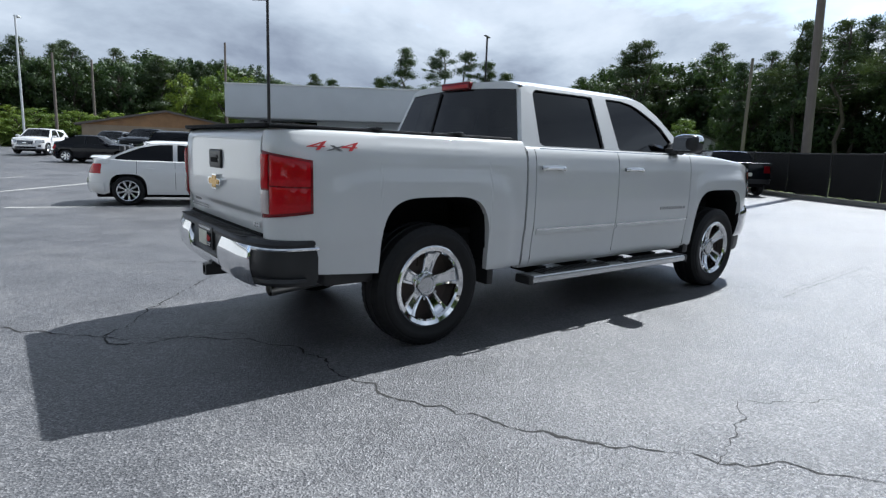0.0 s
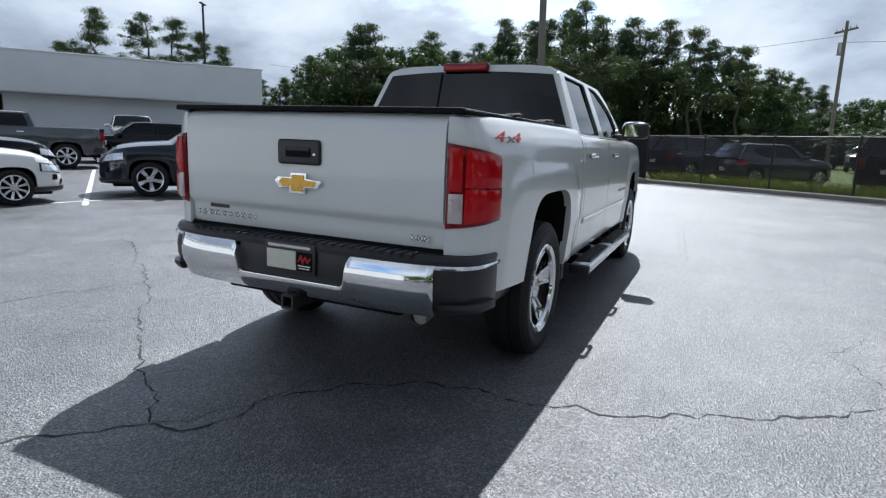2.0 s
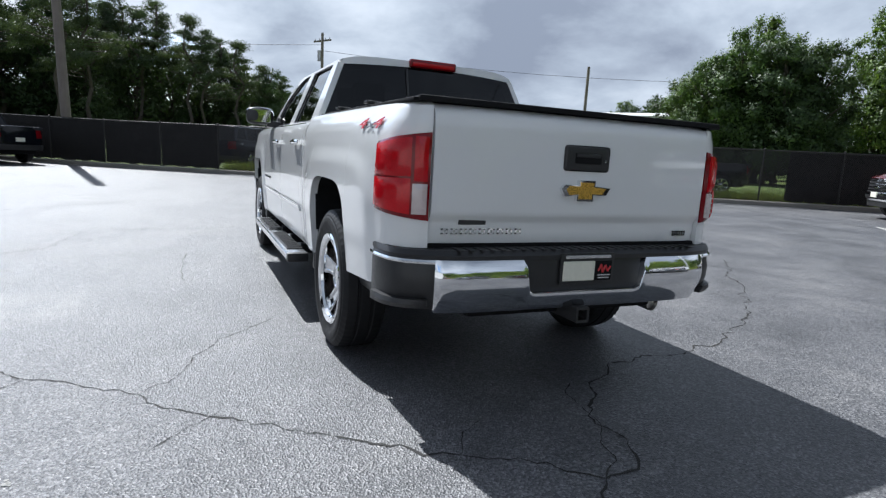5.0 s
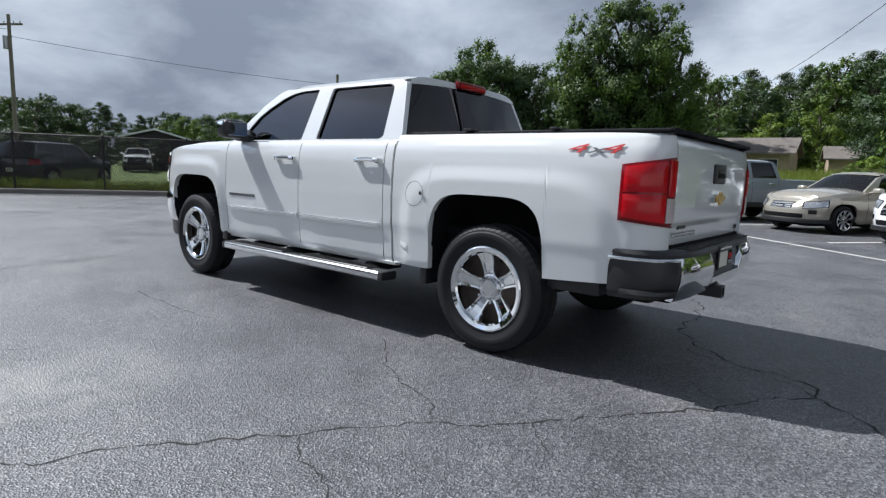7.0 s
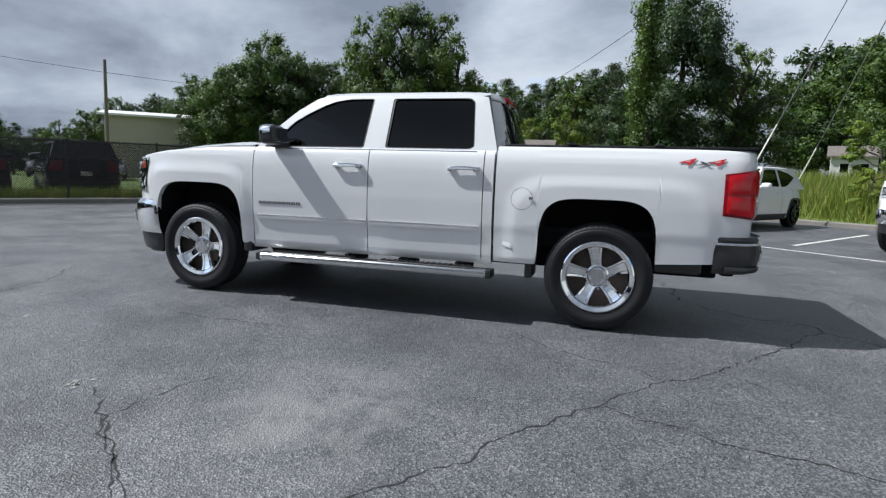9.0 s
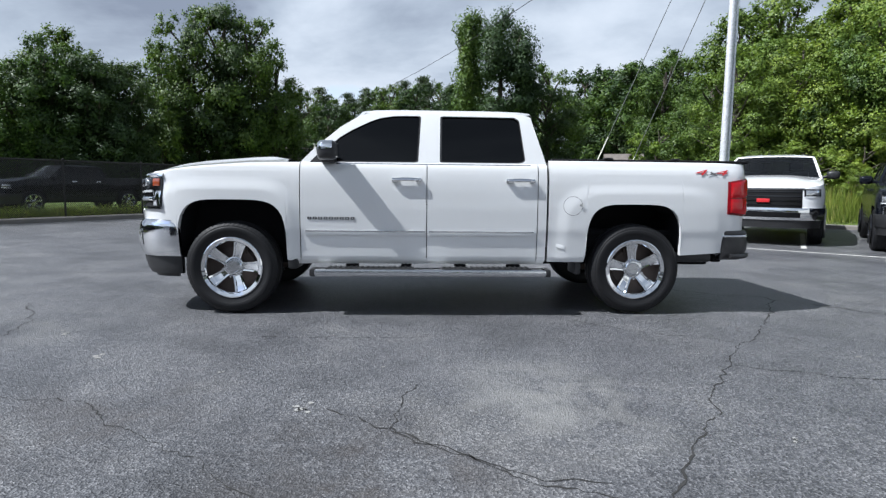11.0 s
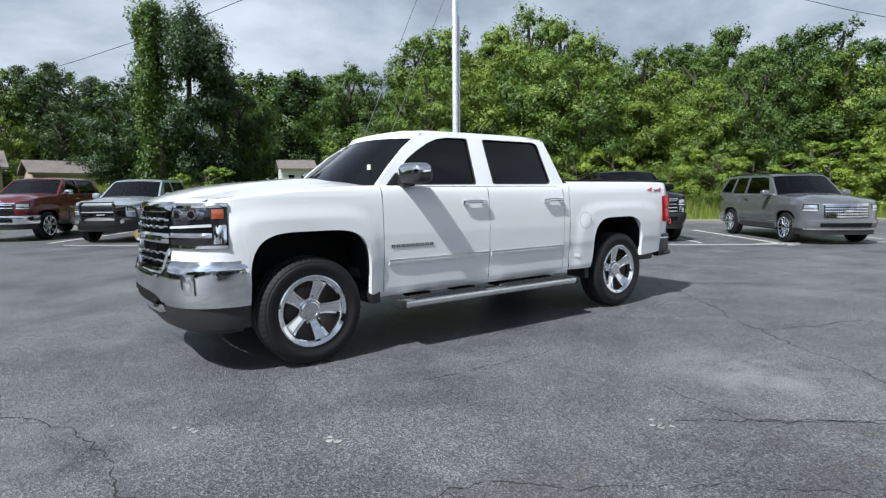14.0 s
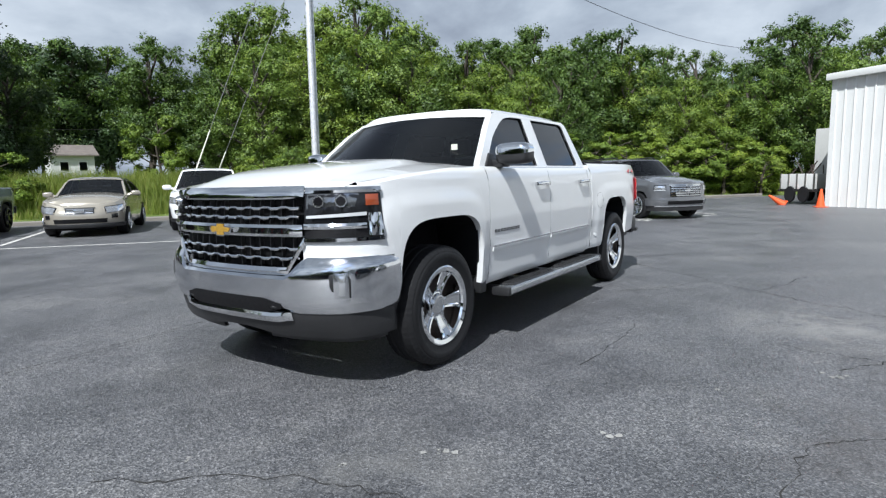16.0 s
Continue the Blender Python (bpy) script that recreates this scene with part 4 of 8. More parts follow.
    part("rear_bumper", mirror_patch(0.0, sh.u_x(L0 + 0.4), zs + 0.06, zs + 0.25, off=0.04, thick=0.06, nu=12, nz=3), "black" if kind == "suv" or (tall and grille == "black") else ("chrome" if tall else body), T)
    part("number_plate", boxed(L1 - 0.0, L1 + 0.05, -0.15, 0.15, zs + 0.14, zs + 0.28, 0.005, 1) if plate_on else boxed(L0 - 0.045, L0, -0.15, 0.15, zt - 0.5, zt - 0.36, 0.005, 1), "cream", T)
    # deck, hood
    part("bonnet", hood(bmesh.new(), sh, xa - 0.15, 0.055 if tall else 0.085, W, dome=0.03 if tall else 0.0), body, T)
    if kind == "sedan":
        part("boot_lid", bonnet(bmesh.new(), sh, L0 + 0.12, xc + 0.2, 0.05, sag=0.0), body, T)
    if kind in ("pickup", "mid_pickup"):
        part("bed_cover", boxed(L0 + 0.06, xc - 0.02, -W + 0.12, W - 0.12, D["top"][0][1] - 0.1, D["top"][0][1] + 0.01, 0.01), "vinyl", T)
    # greenhouse
    s_out = [(xa, -0.06), (xa, 0), (xf + 0.12, 0.86), (xf - 0.06, 1.0), (xr + 0.02, 1.0), (xr - 0.03, 0.9), (xc, 0), (xc, -0.06)]
    if kind == "sedan":
        s_out = [(xa, -0.06), (xa, 0), (xf + 0.18, 0.78), (xf - 0.02, 0.94), (xf - 0.3, 1.0), (xr + 0.4, 1.0), (xr + 0.12, 0.95), (xr - 0.25, 0.72), (xc + 0.08, 0.08), (xc - 0.06, 0), (xc - 0.06, -0.06)]
    win_front = [(xa - 0.32, 0.06), (xf - 0.0, 0.86), (xf - 0.25, 0.92), (mid + 0.06, 0.92), (mid + 0.06, 0.06)]
    rear_end = (xc + 0.14) if tall else (xc + (0.75 if kind == "sedan" else 0.30))
    if kind == "suv":
        win = [win_front, [(mid - 0.04, 0.06), (mid - 0.04, 0.92), (0.62, 0.90), (0.12, 0.76), (-0.16, 0.55), (0.30, 0.16), (0.52, 0.07)]]
    elif kind == "big_suv":
        cut = xc + 0.95
        win = [win_front, [(mid - 0.04, 0.06), (mid - 0.04, 0.92), (cut + 0.08, 0.92), (cut, 0.06)], [(cut - 0.12, 0.08), (cut - 0.04, 0.92), (xr + 0.16, 0.86), (xc + 0.14, 0.12)]]
    elif kind == "sedan":
        win = [[(xa - 0.40, 0.06), (xf + 0.06, 0.76), (xf - 0.14, 0.88), (mid + 0.05, 0.93), (mid + 0.05, 0.06)],
               [(mid - 0.04, 0.06), (mid - 0.04, 0.93), (0.60, 0.89), (0.26, 0.74), (-0.16, 0.34), (-0.26, 0.17), (-0.14, 0.08)]]
    else:
        win = [win_front, [(mid - 0.04, 0.06), (mid - 0.04, 0.92), (xr + 0.10, 0.92), (rear_end, 0.06)]]
    G = dict(outline=s_out, windows=win, wb=W - 0.075, wr=W - (0.26 if not tall else 0.25), zb=zt + 0.01, zr=D["roof"] - 0.06, xs=(xa, xf, xr, xc), corner=0.05, crown=0.06)
    greenhouse(T, G, body, trim="black")
    interior(T, G, zs + 0.12)
    if roof_rails:
        for s in (1, -1):
            b = bmesh.new()
            pipe(b, [(xr + 0.25, s * (G["wr"] - 0.04), G["zr"] + 0.03), (xr + 0.35, s * (G["wr"] - 0.04), G["zr"] + 0.055), (xf - 0.3, s * (G["wr"] - 0.04), G["zr"] + 0.09), (xf - 0.15, s * (G["wr"] - 0.04), G["zr"] + 0.03)], 0.02)
            part("roof_rail", b, "black", T)
    if bar:                                  # steel bumper with a hoop
        b = mirror_patch(sh.u_x(L1 - 0.5), sh.length, lambda t: zs + 0.02 + 0.08 * (1 - t), zs + 0.27, off=0.13, thick=0.2, nu=10, nz=3, edge=0.03)
        part("steel_bumper", b, "black", T)
        for s in (1, -1):
            b = bmesh.new()
            tube(b, (L1 + 0.06, s * 0.60, zs + 0.16), (L1 + 0.10, s * 0.58, zs + 0.16), 0.055, seg=14)
            part("fog_lamp", b, "clear_lamp", T)
        for s in (1, -1):
            part("bar_upright", pipe(bmesh.new(), [(L1 + 0.1, s * 0.44, zs + 0.2), (L1 + 0.17, s * 0.44, zs + 0.60), (L1 + 0.12, s * 0.38, zs + 0.68)], 0.036), "black", T)
            part("lamp_guard", pipe(bmesh.new(), [(L1 + 0.16, s * 0.44, zs + 0.52), (L1 + 0.06, s * 0.74, zs + 0.56), (L1 - 0.08, s * 0.88, zs + 0.50), (L1 - 0.12, s * 0.90, zs + 0.24)], 0.026), "black", T)
        for z in (0.40, 0.68):
            part("bar_rail", tube(bmesh.new(), (L1 + 0.14, -0.42, zs + z), (L1 + 0.14, 0.42, zs + z), 0.03), "black", T)
    part("underbody", boxed(L0 + 0.2, L1 - 0.25, -W + 0.3, W - 0.3, zs - 0.08, zs + 0.2, 0.04), "matte", T)
    wheels(T, (0, D["wb"]), W - 0.125, D["r"], D["r"] * 0.68, 0.24, spokes, 0.085 if spokes < 8 else 0.05, rim)
    return T

# ---- ground ----
U_AX, V_AX = Vector((0.58, 0.815)), Vector((-0.815, 0.58))     # the lot's two directions


def ground_z(x, y):
    """The lot is nearly level; the land rises gently beyond it."""
    d = (Vector((x, y)) - Vector((12, -10))).dot(V_AX) * -1     # past the fence
    z = 0.15 * smooth(8, 40, d)
    e = (Vector((x, y)) - Vector((0, 14))).dot(U_AX)            # past the first row of cars
    z = max(z, 0.55 * smooth(4, 34, e))
    w = -(Vector((x, y)) - Vector((-3.5, -9.0))).dot(U_AX)      # behind the far row: bank under the trees
    z = max(z, 0.9 * smooth(7.5, 24, w))
    return z


def sheet(name, cells, z_off, material, kind_label, category):
    bm = bmesh.new()
    vs = {}
    for quad in cells:
        f = []
        for p in quad:
            if p not in vs:
                vs[p] = bm.verts.new((p[0], p[1], ground_z(*p) + z_off))
            f.append(vs[p])
        bm.faces.new(f)
    ob = part(name, bm, material, None, angle=60)
    return tagged(ob, kind_label, category, kind="structure")


def axis_steps(lo, hi, core):
    xs = [-900, -500, -300, -200, -140, -100, -80]
    x = lo
    while x <= hi:
        xs.append(x)
        x += core
    xs += [80, 100, 140, 200, 300, 500, 900]
    return sorted(set(xs))


gx = axis_steps(-64, 64, 4)
sheet("ground", [((a, c), (b, c), (b, d), (a, d)) for a, b in zip(gx, gx[1:]) for c, d in zip(gx, gx[1:])], -0.06, "grass", "mown and rough grass reaching to the trees", "ground")


def lot(u, v):
    p = U_AX * u + V_AX * v
    return (round(p.x, 4), round(p.y, 4))


# the paved lot, in its own directions; u towards the white building, v away from the fence
us_ = [-14.6 + 2.0 * k for k in range(40)]
vs_ = [-17.2 + 2.02 * k for k in range(46)]
sheet("pavement", [(lot(a, c), lot(a, d), lot(b, d), lot(b, c)) for a, b in zip(us_, us_[1:]) for c, d in zip(vs_, vs_[1:])], 0.0, "asphalt", "worn grey asphalt parking lot with cracks and patches", "pavement")
PAVE = bpy.data.objects["pavement"]


def wander(a, b, rng, rough=0.03, step=0.05):
    """A crooked line between two points."""
    a, b = Vector(a), Vector(b)
    n = max(2, int((b - a).length / step))
    d = (b - a).normalized()
    nrm = Vector((-d.y, d.x))
    o, pts = 0.0, []
    for k in range(n + 1):
        t = k / n
        o += rng.uniform(-1, 1) * rough * 0.45
        o *= 0.93
        pts.append(a.lerp(b, t) + nrm * o * min(1, 4 * t, 4 * (1 - t)))
    return pts


def ribbon(bm, pts, w, rng, z=0.0025):
    l, r = [], []
    for i, p in enumerate(pts):
        d = (pts[min(i + 1, len(pts) - 1)] - pts[max(i - 1, 0)]).normalized()
        n = Vector((-d.y, d.x))
        ww = w * rng.uniform(0.3, 1.5) * (0.7 + 0.6 * noise.noise((p.x * 1.7, p.y * 1.7, 3.0))) * (0.25 if i in (0, len(pts) - 1) else 1)
        zz = ground_z(p.x, p.y) + z
        l.append(bm.verts.new((p.x + n.x * ww, p.y + n.y * ww, zz)))
        r.append(bm.verts.new((p.x - n.x * ww, p.y - n.y * ww, zz)))
    for i in range(len(pts) - 1):
        bm.faces.new((l[i], r[i], r[i + 1], l[i + 1]))


def crack(points, w, seed, rough=0.05):
    rng = random.Random(seed)
    bm = bmesh.new()
    for a, b in zip(points, points[1:]):
        ribbon(bm, wander(a, b, rng, rough * 1.25, 0.035), w * 1.75, rng)
    part("crack", bm, "crack", PAVE)


def stripe(a, b, w=0.05):
    a, b = Vector(a), Vector(b)
    d = (b - a).normalized()
    n = Vector((-d.y, d.x)) * w
    bm = bmesh.new()
    k = max(1, int((b - a).length / 1.0))
    rows = []
    for i in range(k + 1):
        p = a.lerp(b, i / k)
        rows.append([(p.x + n.x, p.y + n.y, ground_z(p.x + n.x, p.y + n.y) + 0.004), (p.x - n.x, p.y - n.y, ground_z(p.x - n.x, p.y - n.y) + 0.004)])
    grid(bm, rows)
    part("painted_line", bm, "line", PAVE)

# ---- the white pickup in the middle of the lot ----


def lettering(name, text, size, material, parent, m, shear=0.0, depth=0.003, spacing=1.0):
    cu = bpy.data.curves.new(name, "FONT")
    cu.body, cu.size, cu.extrude, cu.shear, cu.space_character = text, size, depth, shear, spacing
    tmp = bpy.data.objects.new(name, cu)
    me = bpy.data.meshes.new_from_object(tmp)
    bpy.data.objects.remove(tmp)
    me.materials.clear()
    me.materials.append(M[material])
    ob = new(name, me)
    ob.parent = parent
    ob.matrix_basis = m
    return ob


def basis(right, up, at):
    r, u = Vector(right).normalized(), Vector(up).normalized()
    n = r.cross(u)
    m = Matrix((r, u, n)).transposed().to_4x4()
    m.translation = at
    return m


def blocks(bm, n, place, w, gap, h, depth, seed=1):
    """A worn line of raised blocks in place of a model name."""
    for k in range(n):
        x = k * (w + gap)
        for a, b, c, d in (((0, w, 0, h * 0.24), (0, w, h * 0.76, h), (0, w * 0.3, 0, h), (w * 0.7, w, h * 0.1, h * 0.9))[:(3 if k % 2 else 4)]):
            vs = [bm.verts.new(place(x + p, q, e)) for e in (0, depth) for p, q in ((a, c), (b, c), (b, d), (a, d))]
            for f in ((4, 5, 6, 7), (0, 1, 5, 4), (1, 2, 6, 5), (2, 3, 7, 6), (3, 0, 4, 7)):
                bm.faces.new([vs[i] for i in f])
    return bm


def bow_shape(s=1.0):
    """A wide cross with slanting arms."""
    return [(-0.14 * s, 0.004 * s), (-0.118 * s, -0.03 * s), (-0.05 * s, -0.022 * s), (-0.05 * s, -0.052 * s), (0.042 * s, -0.052 * s), (0.042 * s, -0.022 * s), (0.118 * s, -0.022 * s),
            (0.14 * s, 0.012 * s), (0.05 * s, 0.02 * s), (0.05 * s, 0.046 * s), (-0.042 * s, 0.046 * s), (-0.042 * s, 0.022 * s), (-0.118 * s, 0.024 * s)]


def build_truck():
    T = thing("pickup_truck", "white crew-cab pickup with chrome wheels and black bed cover", "pickup truck", pose(0, 0, 0, 0.45, 0, 0))
    plan = [(-1.066, 0), (-1.066, 0.4), (-1.062, 0.72), (-1.045, 0.84), (-0.98, 0.915), (-0.85, 0.95), (-0.5, 0.972), (0.2, 0.985), (1.5, 0.985), (3.0, 0.985), (3.75, 0.985),
            (4.05, 0.968), (4.26, 0.925), (4.40, 0.845), (4.50, 0.71), (4.57, 0.5), (4.61, 0.25), (4.62, 0)]
    side_in = [(0.44, 0.06), (0.50, 0.03), (0.58, 0.024), (0.70, 0.014), (0.76, 0.004), (0.95, 0.0), (1.10, 0.004), (1.20, 0.010), (1.27, 0.020), (1.31, 0.032), (1.335, 0.046), (1.40, 0.078)]
    nose_in = [(0.5, 0.0), (0.9, 0.0), (1.05, 0.008), (1.18, 0.03), (1.25, 0.06)]
    tail_in = [(0.5, 0.0), (1.3, 0.0), (1.4, 0.012)]
    top = [(-1.07, 1.372), (0.815, 1.372), (0.82, 1.335), (3.03, 1.335), (3.5, 1.325), (4.0, 1.285), (4.3, 1.245), (4.62, 1.235)]
    bottom = [(-1.07, 0.77), (-0.93, 0.77), (-0.88, 0.57), (-0.4, 0.54), (0.5, 0.475), (3.15, 0.475), (4.1, 0.52), (4.16, 0.83), (4.62, 0.83)]
    arches = [(0.03, 0.44, 1.003, 0.42), (3.63, 0.48, 1.016, 0.42)]
    sh = Shell(plan, side_in, nose_in, tail_in, top, bottom, arches, [(-0.05, 0.45, 0.80, 0.735, 0.017), (3.70, 0.45, 0.66, 0.755, 0.017)], 4.4)
    W = "white"
    uR = sh.u_y(0.785, False)
    edges = [("bed_side", uR, sh.u_x(0.815)), ("cab_corner", sh.u_x(0.835), sh.u_x(0.912)), ("rear_door", sh.u_x(0.92), sh.u_x(1.907)), ("front_door", sh.u_x(1.915), sh.u_x(3.028)), ("fender", sh.u_x(3.036), sh.u_x(4.36))]
    parts = {}
    for side in (1, -1):
        for name, a, b in edges:
            bm = sh.skin(bmesh.new(), a, b, side, rows=34, step=0.03, cap=0.10 if name in ("bed_side", "fender") else 0.05)
            lab = "door panel with a small crease above the sill" if (name == "rear_door" and side > 0) else ""
            parts[name, side] = part(name, bm, W, T, lab)
            # turned-in edges close the gaps between panels
            for u in (a, b):
                bm = bmesh.new()
                lo = sh.zb(u) + 0.003
                hi = sh.zt(u)
                cols = []
                for k in range(9):
                    z = lo + (hi - lo) * k / 8
                    cols.append([sh.pt(u, z, 0, side), sh.pt(u, z, -0.05, side)])
                grid(bm, cols)
                part("panel_edge", bm, W, parts[name, side])
        wheel_liners(T, sh, side, 0.42)
        # lower door moulding with a bright upper edge
        for name, x0, x1 in (("rear_door", 0.945, 1.89), ("front_door", 1.93, 2.985)):
            mo = part("moulding", sh.patch(bmesh.new(), sh.u_x(x0), sh.u_x(x1), 0.705, 0.738, 0.013, 0.02, side, 10, 2), W, parts[name, side])
            part("moulding_strip", sh.patch(bmesh.new(), sh.u_x(x0), sh.u_x(x1), 0.736, 0.750, 0.015, 0.02, side, 10, 1), "chrome", parts[name, side], "bright trim strip")
        for name, x0 in (("rear_door", 0.95), ("front_door", 1.965)):
            u0 = sh.u_x(x0)
            cup = part("handle_cup", sh.patch(bmesh.new(), u0 + 0.05, u0 + 0.20, 1.155, 1.20, 0.002, 0.01, side, 6, 3, edge=0.003, shape=lambda t, s: -0.004 * math.sin(math.pi * t)), "satin", parts[name, side])
            part("door_handle", sh.patch(bmesh.new(), u0, u0 + 0.255, lambda t: 1.188 + 0.004 * math.sin(math.pi * t), lambda t: 1.215 + 0.008 * math.sin(math.pi * t), 0.042, 0.022, side, 10, 3, edge=0.008), "chrome", parts[name, side], "chrome pull handle")
            for q in (0.0, 0.21):
                part("handle_mount", sh.patch(bmesh.new(), u0 + q, u0 + q + 0.045, 1.184, 1.218, 0.036, 0.04, side, 2, 2), "chrome", parts[name, side])
        # rocker and cab floor
        part("rocker", sh.patch(bmesh.new(), sh.u_x(0.84), sh.u_x(3.10), 0.445, 0.50, -0.02, 0.05, side, 12, 2), W, T)
        # side step: bar, tread pads, brackets
        y0, y1 = side * 0.93, side * 1.085
        st = part("side_step", boxed(0.83, 2.91, min(y0, y1), max(y0, y1), 0.352, 0.415, 0.022, 3), "satin", T, "bright metal running board")
        for a, b in ((0.98, 1.78), (2.02, 2.80)):
            bm = bmesh.new()
            box(bm, a, b, min(side * 0.945, side * 1.06), max(side * 0.945, side * 1.06), 0.412, 0.424, 0.004, 1)
            for k in range(16):
                x = a + 0.03 + (b - a - 0.06) * k / 15
                box(bm, x - 0.008, x + 0.008, min(side * 0.955, side * 1.05), max(side * 0.955, side * 1.05), 0.422, 0.432)
            part("tread_pad", bm, "black", st)
        for x in (0.80, 2.88):
            part("end_cap", boxed(x, x + 0.06, min(y0, y1), max(y0, y1), 0.348, 0.418, 0.02), "black", st)
        for x in (1.05, 1.55, 2.05, 2.55):
            part("bracket", boxed(x, x + 0.09, min(side * 0.62, side * 0.935), max(side * 0.62, side * 0.935), 0.37, 0.44, 0.01), "matte", st)
        # mud flap and splash guards behind both wheels
        part("splash_guard", boxed(0.50, 0.56, min(side * 0.70, side * 0.955), max(side * 0.70, side * 0.955), 0.36, 0.60, 0.015), "black", T)
        part("splash_guard", boxed(3.06, 3.15, min(side * 0.70, side * 0.96), max(side * 0.70, side * 0.96), 0.40, 0.53, 0.02), "black", T)
        part("wheel_skirt", boxed(-0.74, -0.40, min(side * 0.60, side * 0.90), max(side * 0.60, side * 0.90), 0.47, 0.57, 0.03), "black", T)
        # tail lamp: deep red housing, brighter lens fields, reversing lamp
        uS = sh.u_x(-0.835)
        lamp = part("tail_light", sh.patch(bmesh.new(), uR + 0.004, uS, lambda t: 0.888 + 0.032 * t, lambda t: 1.262 - 0.046 * t, 0.020, 0.05, side, 20, 12, edge=0.012), "red_dark", T, "wrap-round red tail light")
        part("red_field", sh.patch(bmesh.new(), uR + 0.082, uS - 0.020, lambda t: 0.914 + 0.024 * t, lambda t: 1.066 - 0.004 * t, 0.029, 0.02, side, 14, 5, edge=0.006), "red_lamp", lamp)
        part("red_field", sh.patch(bmesh.new(), uR + 0.082, uS - 0.020, lambda t: 1.074 - 0.004 * t, lambda t: 1.238 - 0.034 * t, 0.029, 0.02, side, 14, 5, edge=0.006), "red_lamp", lamp)
        part("red_field", sh.patch(bmesh.new(), uR + 0.018, uR + 0.070, 1.055, 1.242, 0.029, 0.02, side, 5, 5, edge=0.006), "red_lamp", lamp)
        rv = part("reversing_lamp", sh.patch(bmesh.new(), uR + 0.018, uR + 0.075, 0.916, 1.045, 0.029, 0.02, side, 5, 5, edge=0.006), "reverse_lens", lamp, "clear reversing lamp")
        for k in range(4):
            z = 0.94 + 0.026 * k
            part("lens_rib", sh.patch(bmesh.new(), uR + 0.022, uR + 0.071, z, z + 0.006, 0.031, 0.01, side, 3, 1, edge=0), "reverse_lens", rv)
        # lettering on the flank
        z = 1.296
        right = (-1, 0, 0) if side > 0 else (1, 0, 0)
        x_at = lambda a: sh.pt(sh.u_x(a), z - 0.022, 0.006, side)
        for txt, dx, dy, size, mt in (("4", 0.0, 0, 0.115, "red_vinyl"), ("x", 0.132, 0.0, 0.10, "grey_vinyl"), ("4", 0.198, 0, 0.115, "red_vinyl")):
            xx = (-0.50 - dx) if side > 0 else (-0.885 + dx)
            p, p2 = x_at(xx), x_at(xx + right[0] * 0.115)
            run = p2 - p
            out = Vector((0, side * 0.0005, 0))
            lettering("decal", txt, size, mt, parts["bed_side", side], basis(run, (0, -0.34 * side, 1), p + out), 0.3, 0.0015).scale = (2.0, 0.66, 1)
        # model name as plain raised blocks
        x0, stepx = (2.965, -1) if side > 0 else (2.555, 1)
        for k in range(9):
            part("name_block", blocks(bmesh.new(), 1, lambda a, h, d: sh.pt(sh.u_x(x0 + stepx * (a + 0.0475 * k)), 0.847 + h, 0.001 + d, side), 0.033, 0.0, 0.023, 0.004), "grey_vinyl" if side > 0 else "satin", parts["front_door", side])
        # mirror: bright upper cap on a black shell, arm and sail
        bm = bmesh.new()
        bmesh.ops.create_icosphere(bm, subdivisions=4, radius=1.0)
        mc = Vector((2.775, side * 1.065, 1.445))
        for v in bm.verts:
            n = v.co
            k = (abs(n.x) ** 4 + abs(n.y) ** 4 + abs(n.z) ** 4) ** -0.25
            v.co = mc + Vector((n.x * k * 0.088 - 0.03 * n.y * side, n.y * k * 0.13, n.z * k * 0.082))
        capm = bm.copy()
        mir = part("mirror", bm, "black", T, "door mirror with chrome upper cap")
        for co, no in (((2.775, 0, 1.452), (0.12, 0, 1)), ((2.715, 0, 1.445), (1, 0, 0))):
            bmesh.ops.bisect_plane(capm, geom=list(capm.verts) + list(capm.edges) + list(capm.faces), plane_co=co, plane_no=no, clear_inner=True)
        for v in capm.verts:
            v.co += (v.co - mc).normalized() * 0.004
        part("mirror_cap", capm, "chrome", mir)
        part("mirror_foot", boxed(2.72, 2.85, min(side * 0.86, side * 1.0), max(side * 0.86, side * 1.0), 1.345, 1.405, 0.022, 3), "black", mir)
        part("mirror_glass", boxed(2.681, 2.687, min(side * 0.97, side * 1.15), max(side * 0.97, side * 1.15), 1.385, 1.505, 0.002, 1), "chrome", mir)
        sail = plate(bmesh.new(), rounded([(2.965, 0.0), (2.945, 0.06), (2.845, 0.26), (2.78, 0.22), (2.70, 0.0)], 0.015), [], lambda x, q, d, sd=side: (x, sd * (0.900 - 0.195 * q + 0.084 * q * (1 - q) + 0.014 - d), 1.335 + 0.48 * q), 0.03)
        part("mirror_sail", sail, "black", mir)
        # bright belt line
        part("belt_strip", sh.patch(bmesh.new(), sh.u_x(0.98), sh.u_x(2.72), 1.330, 1.346, 0.002, 0.03, side, 14, 1), "chrome", T)
        # headlight: dark housing with bright fins, projector, running light, amber corner
        uN, uH = sh.u_y(0.605, True), sh.u_x(4.235)
        hl = part("headlight", sh.patch(bmesh.new(), uH, uN, lambda t: 0.925, lambda t: 1.236, 0.016, 0.06, side, 16, 6, edge=0.008), "gloss", T, "headlight with dark housing and amber corner")
        dU = uN - uH
        part("lamp_chrome", sh.patch(bmesh.new(), uH, uN, 1.203, 1.236, 0.026, 0.03, side, 14, 2, edge=0.006), "chrome", hl)
